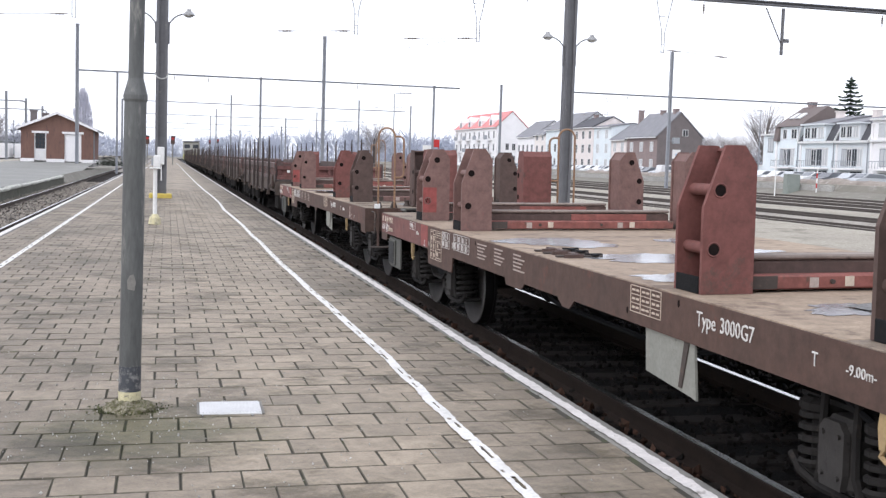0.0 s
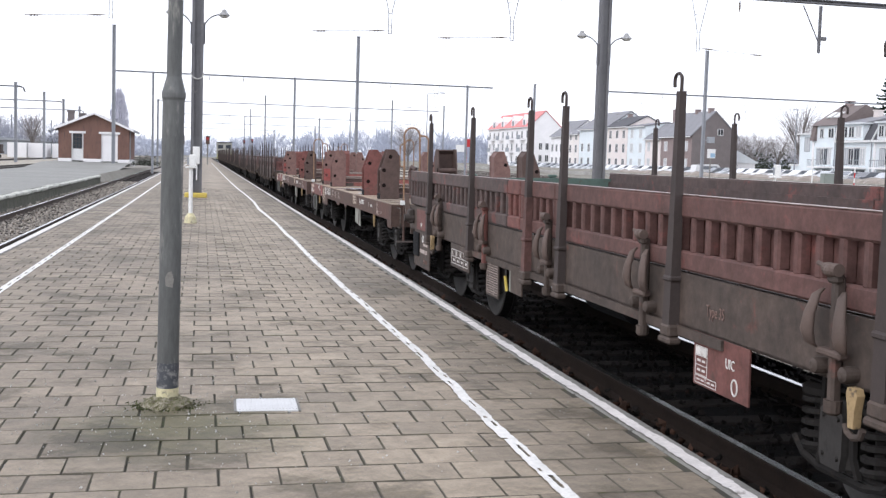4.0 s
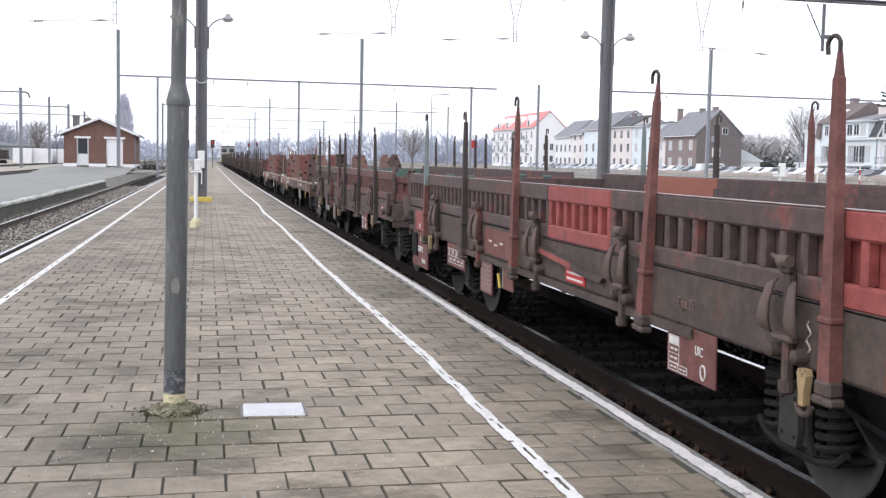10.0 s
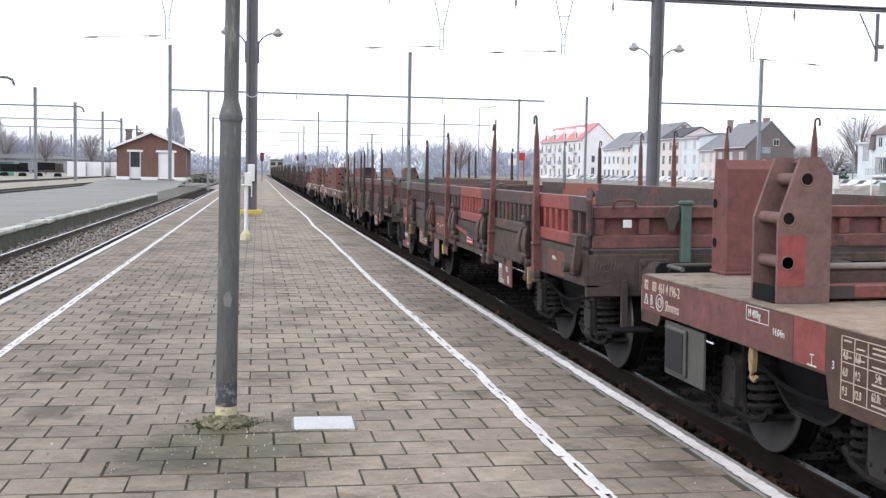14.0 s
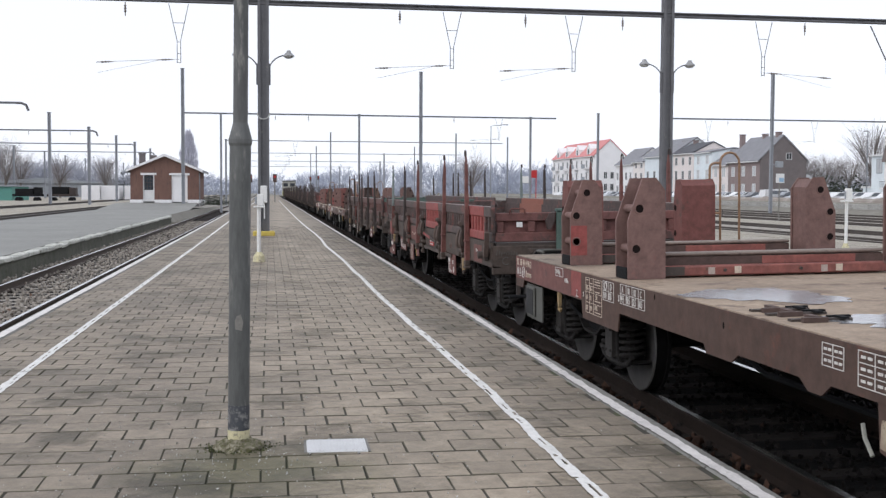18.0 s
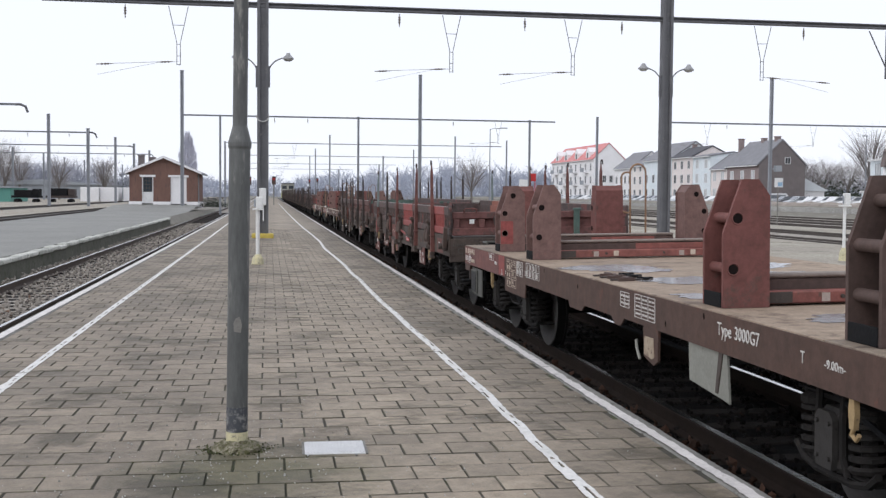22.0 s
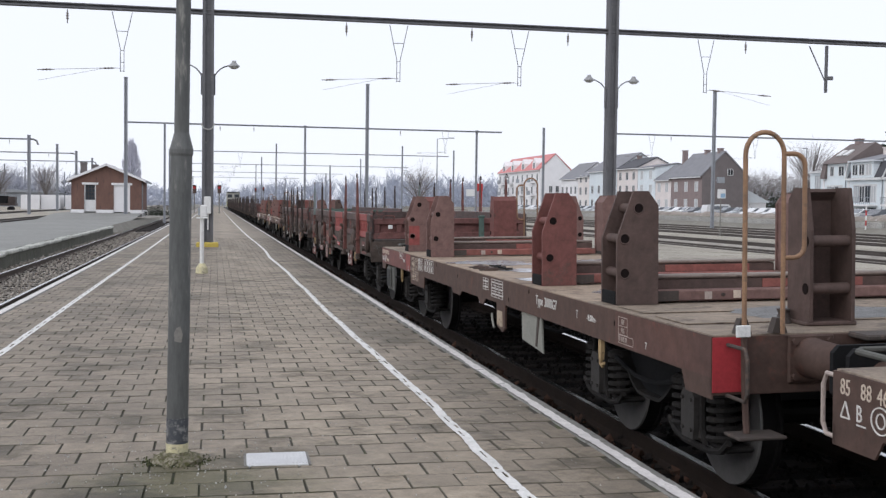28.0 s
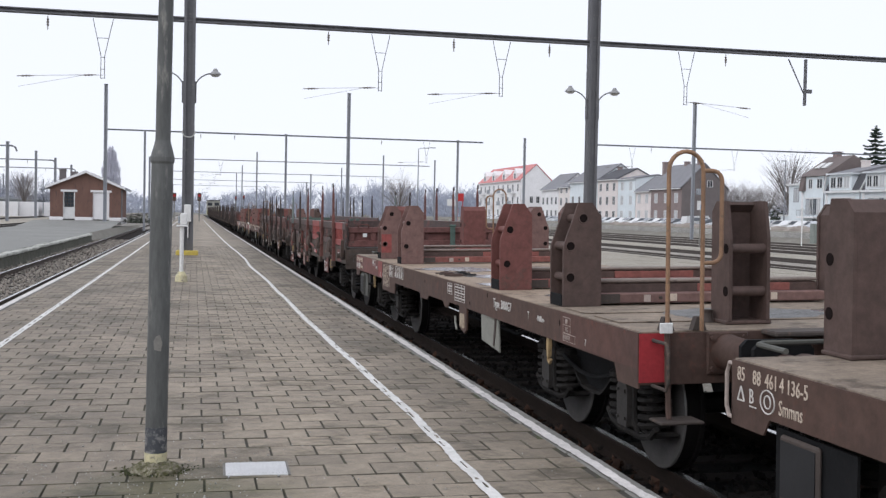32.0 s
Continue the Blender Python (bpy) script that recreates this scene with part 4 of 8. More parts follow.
part("arm", Mesh().tube([(0, 0, 12.85), (0.5, 0, 13.0), (2.3, 0, 13.1)], 0.05, 6), MAST_HAZED, lamp)
part("lamp_head", Mesh().box(1.9, 2.9, -0.12, 0.12, 13.04, 13.2, 0.04), MAST_HAZED, lamp)
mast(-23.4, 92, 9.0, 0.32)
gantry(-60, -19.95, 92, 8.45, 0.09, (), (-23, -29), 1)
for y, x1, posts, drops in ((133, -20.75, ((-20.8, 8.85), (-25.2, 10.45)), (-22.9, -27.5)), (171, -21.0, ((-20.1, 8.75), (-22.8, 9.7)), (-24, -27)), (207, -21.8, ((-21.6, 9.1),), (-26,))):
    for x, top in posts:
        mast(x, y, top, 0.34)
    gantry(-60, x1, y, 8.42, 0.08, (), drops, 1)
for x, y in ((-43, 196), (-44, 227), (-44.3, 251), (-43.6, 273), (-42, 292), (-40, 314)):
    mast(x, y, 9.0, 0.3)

# ---------------------------------------------------------------- the brick hut


def hut():
    z = 0.42
    t = thing("brick_hut", "small red-brick railway hut with a low gable roof", "hut", pose(-9.8, 106.4, z))
    w, d, e, a = 3.14, 8.0, 3.05, 4.35
    # front wall with two openings
    f = Mesh()
    d1, d2 = (-2.0, -0.95), (0.62, 2.1)
    for x0, x1 in ((-w, d1[0]), (d1[1], d2[0]), (d2[1], w)):
        part("wall_pier", Mesh().box(x0, x1, 0, 0.3, 0.25, 2.72), BRICK, t, "brick wall pier")
    f.prism([(-w, 2.72), (w, 2.72), (w, e), (0, a), (-w, e)], "y", 0, 0.3)
    part("front_wall", f, BRICK, t, "red-brown brick gable wall")
    part("side_wall", Mesh().box(w - 0.3, w, 0.3, d, 0.25, e), BRICK, t)
    part("side_wall", Mesh().box(-w, -w + 0.3, 0.3, d, 0.25, e), BRICK, t)
    part("rear_wall", Mesh().prism([(-w + 0.3, 0.25), (w - 0.3, 0.25), (w - 0.3, e), (0, a - 0.1), (-w + 0.3, e)], "y", d - 0.3, d), BRICK, t)
    for x0, x1 in ((-w - 0.05, d1[0]), (d1[1], d2[0]), (d2[1], w + 0.05)):
        part("plinth", Mesh().box(x0, x1, -0.06, 0.3, -0.4, 0.25, 0.02), RENDER, t, "whitewashed plinth")
    part("side_plinth", Mesh().box(w - 0.3, w + 0.05, 0.3, d, -0.4, 0.25), RENDER, t, "whitewashed plinth")
    for s in (-1, 1):
        r = Mesh().prism([(0, a + 0.02), (s * (w + 0.35), e - 0.16), (s * (w + 0.35), e - 0.02), (0, a + 0.18)], "y", -0.25, d + 0.25)
        part("roof", r, SLATE, t, "grey roof slope")
        part("bargeboard", Mesh().prism([(0, a - 0.02), (s * (w + 0.38), e - 0.22), (s * (w + 0.38), e + 0.0), (0, a + 0.22)], "y", -0.33, -0.255), RENDER, t, "pale bargeboard")
        part("gutter", Mesh().box(min(s * (w + 0.35), s * (w + 0.5)), max(s * (w + 0.35), s * (w + 0.5)), -0.3, d + 0.3, e - 0.25, e - 0.1), GREYWALL, t)
    for x0, x1 in ((d1[0] - 0.2, d1[1] + 0.2), (d2[0] - 0.2, d2[1] + 0.2)):
        part("lintel", Mesh().box(x0, x1, -0.05, 0.3, 2.56, 2.76, 0.01), RENDER, t, "white lintel")
    dr = part("glazed_door", Mesh().box(d1[0], d1[1], 0.12, 0.18, 0.1, 1.15), FRAMEW, t, "worn white half-glazed door")
    part("door_frame", Mesh().box(d1[0], d1[0] + 0.1, 0.06, 0.2, 0.1, 2.56).box(d1[1] - 0.1, d1[1], 0.06, 0.2, 0.1, 2.56), FRAMEW, dr)
    for i in range(3):
        for j in range(4):
            part("pane", Mesh().box(d1[0] + 0.12 + i * 0.28, d1[0] + 0.37 + i * 0.28, 0.13, 0.15, 1.18 + j * 0.34, 1.49 + j * 0.34), PANE, dr)
    part("boarded_doorway", Mesh().box(d2[0], d2[1], 0.1, 0.16, 0.05, 2.56), RENDER, t, "white-painted boarded door")
    for cx, cy, h in ((-2.3, 2.2, 5.0), (-1.6, 5.4, 4.9)):
        c = part("chimney", Mesh().box(cx - 0.28, cx + 0.28, cy, cy + 0.56, 3.2, h - 0.45).box(cx - 0.33, cx + 0.33, cy - 0.05, cy + 0.61, h - 0.45, h - 0.3), BRICK_DARK, t, "squat dark brick chimney")
    part("drain_pipe", Mesh().rod((w + 0.06, 0.2, 0.1), (w + 0.06, 0.2, 2.8), 0.05), GREYWALL, t)
    return t


hut()
# ---------------------------------------------------------------- the goods train
# Wagon space: y ahead along the train, x to the far side, z above the rail head.
HALF, CX = 1.335, 0.17
FARX = HALF + 2 * CX


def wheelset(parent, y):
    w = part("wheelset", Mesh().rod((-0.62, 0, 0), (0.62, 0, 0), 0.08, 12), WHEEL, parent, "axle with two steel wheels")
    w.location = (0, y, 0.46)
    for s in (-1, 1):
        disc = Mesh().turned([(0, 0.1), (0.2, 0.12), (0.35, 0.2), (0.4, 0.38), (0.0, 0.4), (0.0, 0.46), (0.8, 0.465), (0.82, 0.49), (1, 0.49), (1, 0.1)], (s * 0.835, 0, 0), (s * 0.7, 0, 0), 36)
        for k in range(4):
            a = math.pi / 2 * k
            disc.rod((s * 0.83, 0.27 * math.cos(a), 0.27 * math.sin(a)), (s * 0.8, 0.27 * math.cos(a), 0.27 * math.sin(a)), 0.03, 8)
        part("wheel", disc, WHEEL, w, "dull steel wheel with a pale rim")
        # pale ring paints the highlight on the wheel's edge
        part("rim", Mesh().turned([(0, 0.446), (0, 0.4585), (0.5, 0.464), (1, 0.466)], (s * 0.839, 0, 0), (s * 0.825, 0, 0), 40), TYRE, w, "rim ring coloured pale for its lit edge")
    return w


def belly(y):
    """Height of the lower edge of a bogie's side frame."""
    q = max(0.0, min(1.0, (0.66 - abs(y)) / 0.5))
    return 0.7 - 0.27 * q * q * (3 - 2 * q)


def far_bogie(parent, y):
    """The same bogie in three parts, for wagons that stay far off."""
    b = part("bogie", Mesh().box(-0.95, 0.95, -0.2, 0.2, 0.5, 0.78, 0.02), BOGIE, parent, "grimy bogie")
    b.location = (0, y, 0)
    for s in (-1, 1):
        g = Mesh().prism([(-1.3, 0.86), (-1.3, 0.7), (-0.6, 0.7), (-0.2, 0.43), (0.2, 0.43), (0.6, 0.7), (1.3, 0.7), (1.3, 0.86)], "x", s * 0.95 - 0.05, s * 0.95 + 0.05)
        for e in (-0.9, 0.9):
            g.box(s * 0.95 - 0.1, s * 0.95 + 0.14, e - 0.12, e + 0.12, 0.3, 0.66, 0.03).box(s * 0.95 - 0.1, s * 0.95 + 0.1, e - 0.41, e + 0.41, 0.292, 0.328)
            for q in (-0.27, 0.27):
                g.rod((s * 0.98, e + q, 0.33), (s * 0.98, e + q, 0.7), 0.1, 8)
        part("side_frame", g, BOGIE, b, "side frame with springs and axle boxes")
    for e in (-0.9, 0.9):
        w = part("wheelset", Mesh().rod((-0.62, 0, 0), (0.62, 0, 0), 0.08, 10).turned([(0, 0.2), (0, 0.462), (0.8, 0.462), (0.82, 0.49), (1, 0.49)], (-0.835, 0, 0), (-0.7, 0, 0), 24).turned([(0, 0.2), (0, 0.462), (0.8, 0.462), (0.82, 0.49), (1, 0.49)], (0.835, 0, 0), (0.7, 0, 0), 24), WHEEL, parent, "axle with two steel wheels")
        w.location = (0, y + e, 0.46)
    return b, []


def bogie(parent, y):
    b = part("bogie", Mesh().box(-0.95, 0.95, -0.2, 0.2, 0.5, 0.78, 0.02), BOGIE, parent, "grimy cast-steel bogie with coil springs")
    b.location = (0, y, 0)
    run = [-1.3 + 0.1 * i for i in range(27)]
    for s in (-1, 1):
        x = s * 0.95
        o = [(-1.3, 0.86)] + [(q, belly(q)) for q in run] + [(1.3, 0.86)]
        # web coloured darker than its flange for the shade in the recess
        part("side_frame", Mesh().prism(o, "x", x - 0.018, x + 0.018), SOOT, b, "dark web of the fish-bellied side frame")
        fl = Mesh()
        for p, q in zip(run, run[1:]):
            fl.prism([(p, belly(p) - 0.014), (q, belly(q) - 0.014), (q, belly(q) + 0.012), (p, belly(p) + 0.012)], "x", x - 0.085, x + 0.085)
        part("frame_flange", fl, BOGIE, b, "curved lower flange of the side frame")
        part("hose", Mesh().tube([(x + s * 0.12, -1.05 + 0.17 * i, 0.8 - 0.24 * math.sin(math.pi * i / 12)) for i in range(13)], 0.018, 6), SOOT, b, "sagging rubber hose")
        for e in (-1, 1):
            yc = e * 0.9
            bx = Mesh().box(x + s * 0.05 - 0.09, x + s * 0.05 + 0.09, yc - 0.115, yc + 0.115, 0.3, 0.66, 0.03)
            bx.prism([(yc - 0.085, 0.32), (yc + 0.085, 0.32), (yc + 0.1, 0.4), (yc + 0.1, 0.6), (yc + 0.06, 0.645), (yc - 0.06, 0.645), (yc - 0.1, 0.6), (yc - 0.1, 0.4)], "x", min(x + s * 0.14, x + s * 0.175), max(x + s * 0.14, x + s * 0.175))
            for dy in (-0.065, 0.065):
                for dz in (0.38, 0.58):
                    bx.rod((x + s * 0.17, yc + dy, dz), (x + s * 0.19, yc + dy, dz), 0.014, 6)
            part("axle_box", bx, AXLEBOX, b, "dusty axle box with bolted cover")
            for q in (-0.135, 0.135):
                guide = [(x + s * 0.12, yc + q, 0.84), (x + s * 0.13, yc + q, 0.6), (x + s * 0.13, yc + q * 1.05, 0.4), (x + s * 0.12, yc + q * 1.3, 0.3)]
                part("guide_bar", Mesh().tube(guide, 0.022, 6), BOGIE, b, "upright guide bar")
            tie = [(x + s * 0.1, yc - 0.45, 0.37), (x + s * 0.1, yc - 0.36, 0.3), (x + s * 0.1, yc - 0.2, 0.265), (x + s * 0.1, yc + 0.2, 0.265), (x + s * 0.1, yc + 0.36, 0.3), (x + s * 0.1, yc + 0.45, 0.37)]
            part("spring_tray", Mesh().box(x - 0.1, x + 0.1, yc - 0.41, yc + 0.41, 0.292, 0.328, 0.014).tube(tie, 0.024, 6), BOGIE, b, "tray under the springs")
            for q in (-0.27, 0.27):
                part("coil_spring", Mesh().spring((x + s * 0.035, yc + q), 0.335, 0.64, 0.105, 0.021, 5, 12).rod((x + s * 0.035, yc + q, 0.33), (x + s * 0.035, yc + q, 0.64), 0.06, 8), BOGIE, b, "stout coil spring")
                part("spring_cap", Mesh().turned([(0, 0.125), (0.6, 0.125), (1, 0.09)], (x + s * 0.035, yc + q, 0.64), (x + s * 0.035, yc + q, 0.7), 14), BOGIE, b)
    return b, [wheelset(parent, y + 0.9), wheelset(parent, y - 0.9)]


def buffers(t, yend, s, mat):
    for x in (CX - 0.875, CX + 0.875):
        lo, hi = min(yend, yend + s * 0.025), max(yend, yend + s * 0.025)
        b = part("buffer", Mesh().turned([(0, 0.125), (0.05, 0.118), (0.58, 0.112), (0.6, 0.085), (1, 0.08)], (x, yend + s * 0.02, 0.95), (x, yend + s * 0.56, 0.95), 22), mat, t, "grimy round buffer", True)
        part("flange", Mesh().box(x - 0.15, x + 0.15, lo, hi, 0.8, 1.09, 0.012), mat, b, "bolted buffer flange")
        for dx in (-0.115, 0.115):
            for z in (0.84, 1.05):
                part("bolt", Mesh().rod((x + dx, yend + s * 0.02, z), (x + dx, yend + s * 0.05, z), 0.02, 6), mat, b)
        o = [(x - 0.2, 0.84), (x - 0.16, 0.8), (x + 0.16, 0.8), (x + 0.2, 0.84), (x + 0.2, 1.06), (x + 0.16, 1.1), (x - 0.16, 1.1), (x - 0.2, 1.06)]
        part("buffer_head", Mesh().prism(o, "y", yend + s * 0.55, yend + s * 0.585), SOOT, b, "blunt rectangular buffer head")
    h = Mesh().box(CX - 0.06, CX + 0.06, min(yend, yend + s * 0.3), max(yend, yend + s * 0.3), 0.9, 1.04, 0.02)
    h.tube([(CX, yend + s * 0.3, 0.95), (CX, yend + s * 0.48, 0.98), (CX, yend + s * 0.5, 0.84), (CX, yend + s * 0.62, 0.8)], 0.035, 8)
    part("coupling_hook", h, SOOT, t, "heavy screw coupling")
    for x in (-0.3, 0.3):
        part("brake_hose", Mesh().tube([(x, yend, 0.85), (x, yend + s * 0.15, 0.8), (x, yend + s * 0.3, 0.6), (x, yend + s * 0.5, 0.55), (x, yend + s * 0.66, 0.62)], 0.025, 6), SOOT, t, "black brake hose")


def tower(parent, y, s, bars=3, mat=None, patch=False):
    """One bolster upright on the deck's side: two profiled plates tied by round bars. s: -1 on the near side, 1 on the far side."""
    mat = mat or POST_BROWN
    t = part("bolster_post", Mesh().box(0.01, 0.32, -0.145, 0.145, 0.0, 0.05, 0.008), GRIME_D, parent, "rust-brown steel upright with tie bars and bolt holes")
    t.matrix_basis = Matrix.Translation((-HALF + 0.12 if s < 0 else FARX - 0.03, y, 1.1)) @ Matrix.Diagonal((-s, 1, 1, 1))
    o = [(0.0, 0.0), (0.0, 0.5), (0.13, 0.86), (0.25, 0.86), (0.33, 0.75), (0.33, 0.0)]
    holes = ((0.06, 0.24), (0.06, 0.5), (0.17, 0.73)) if bars == 3 else ((0.07, 0.26), (0.1, 0.6))
    for e in (-1, 1):
        part("side_plate", Mesh().prism(o, "y", e * 0.16 - 0.014, e * 0.16 + 0.014), mat, t, "profiled plate with round holes")
        for px, pz in holes:
            # the plate is whole; a black disc paints the hole's shade
            part("bolt_hole", Mesh().turned([(0, 0.036), (1, 0.036)], (px, e * 0.15, pz), (px, e * 0.1765, pz), 18), HOLE, t, "near-black disc for the shade inside a hole")
            ring = [(px + 0.04 * math.cos(a * math.pi / 8), e * 0.175, pz + 0.04 * math.sin(a * math.pi / 8)) for a in range(17)]
            part("hole_rim", Mesh().tube(ring, 0.006, 5), mat, t, "rounded rim of the hole")
    part("web_plate", Mesh().box(0.295, 0.315, -0.146, 0.146, 0.051, 0.76), mat, t, "closing web plate")
    part("top_plate", Mesh().prism([(0.252, 0.845), (0.315, 0.758), (0.3, 0.745), (0.24, 0.83)], "y", -0.146, 0.146), mat, t, "slanting cap plate")
    for px, pz in holes:
        part("tie_bar", Mesh().rod((px, -0.15, pz), (px, 0.15, pz), 0.036, 14), mat, t, "round tie bar", True)
    if patch:
        part("red_patch", Mesh().box(0.004, 0.17, -0.1765, -0.1735, 0.1, 0.4), REDP, t, "square of newer red paint")
    # near-black strip imitates the shaded recess between the plates
    part("foot", Mesh().box(-0.006, 0.009, -0.143, 0.143, 0.0, 0.1, 0.004), SOOT, t, "dark strip for the shaded recess at the foot")
    return t


def end_tower(parent, x, s, y, half=0.145, mat=None):
    """A channel-shaped upright near the wagon's end, open towards the end."""
    web, lip = 0.13, 0.14
    mat = mat or POST_DARK
    t = part("end_post", Mesh().box(-half - 0.03, half + 0.03, -web - 0.02, lip, 0.0, 0.025, 0.006), mat, parent, "dark brown channel upright with tie bars")
    t.matrix_basis = Matrix.Translation((x, s * y, 1.1)) @ Matrix.Diagonal((1, s, 1, 1))
    o = [(-web, 0.025), (-web, 0.79), (-web + 0.07, 0.865), (lip - 0.05, 0.865), (lip, 0.6), (lip, 0.025)]
    holes = ((lip - 0.05, 0.23), (lip - 0.05, 0.53))
    for e in (-1, 1):
        part("side_plate", Mesh().prism(o, "x", e * half - 0.012, e * half + 0.012), mat, t, "profiled plate with round holes")
        for py, pz in holes:
            part("bolt_hole", Mesh().rod((e * (half - 0.005), py, pz), (e * (half + 0.0145), py, pz), 0.036, 16), HOLE, t, "near-black disc for the shade inside a hole")
    part("web_plate", Mesh().box(-half + 0.013, half - 0.013, -web, -web + 0.025, 0.025, 0.79), mat, t, "closing web plate")
    part("top_plate", Mesh().prism([(-web, 0.79), (-web + 0.07, 0.86), (-web + 0.08, 0.84), (-web + 0.015, 0.775)], "x", -half + 0.013, half - 0.013), mat, t, "slanting top plate")
    for py, pz in holes:
        part("tie_bar", Mesh().rod((-half + 0.01, py, pz), (half - 0.01, py, pz), 0.036, 14), mat, t, "round tie bar", True)
    return t


def cross_beam(parent, y):
    b = part("cross_beam", Mesh().box(-HALF + 0.28, HALF - 0.28, -0.1, 0.02, 1.115, 1.2, 0.01), POST_BROWN if y < -4 else BEAM_RED, parent, "red-brown cross beam with painted blocks")
    b.location = (CX, y, 0)
    part("high_beam", Mesh().box(-HALF + 0.28, HALF - 0.28, 0.03, 0.14, 1.115, 1.275, 0.012), POST_DARK, b, "dark steel beam behind it")
    part("steel_cap", Mesh().box(-HALF + 0.28, HALF - 0.28, 0.02, 0.17, 1.28, 1.31, 0.01), BEAM_DUST, b, "dusty steel cap")
    part("red_stop", Mesh().box(-0.1, 0.78, 0.018, 0.0295, 1.2, 1.268, 0.003), BEAM_RED, b, "red wear strip")
    part("sooty_stretch", Mesh().box(-HALF + 0.283, -HALF + 0.47, -0.104, -0.101, 1.12, 1.196), GRIME_D, b, "dark end of the beam")
    for x, m, z in ((-0.62, PALE, 1.125), (-0.38, CREAM_MARK, 1.13), (0.42, PALE, 1.125), (0.56, CREAM_MARK, 1.13)):
        part("painted_block", Mesh().box(x - 0.03, x + 0.03, -0.105, -0.098, z, z + 0.06), m, b)
    for x in (-0.5, 0.2):
        part("bolt", Mesh().rod((x, -0.12, 1.16), (x, -0.09, 1.16), 0.014, 8), GRIME_D, b)


BOX = 0.004


def framed_marks(t, y0, y1, z0, z1, rows, cols, mat, name="stencilled_table", bars=True):
    """A stencilled table: thin frame, rules, and a bar in each field."""
    g = Mesh()
    x0, x1, k = -HALF - BOX, -HALF + 0.001, 0.0045
    for z in [z0 + (z1 - z0) * i / rows for i in range(rows + 1)]:
        g.box(x0, x1, y0, y1, z - k / 2, z + k / 2)
    for y in [y0 + (y1 - y0) * i / cols for i in range(cols + 1)]:
        g.box(x0, x1, y - k / 2, y + k / 2, z0, z1)
    if bars:
        for i in range(rows):
            for j in range(cols):
                h, w = (z1 - z0) / rows, (y1 - y0) / cols
                for q in (0.16, 0.56):
                    g.box(x0, x1, y0 + w * (j + q), y0 + w * (j + q + 0.27), z0 + h * (i + 0.38), z0 + h * (i + 0.62))
    return part(name, g, mat, t, "white stencilled load table")


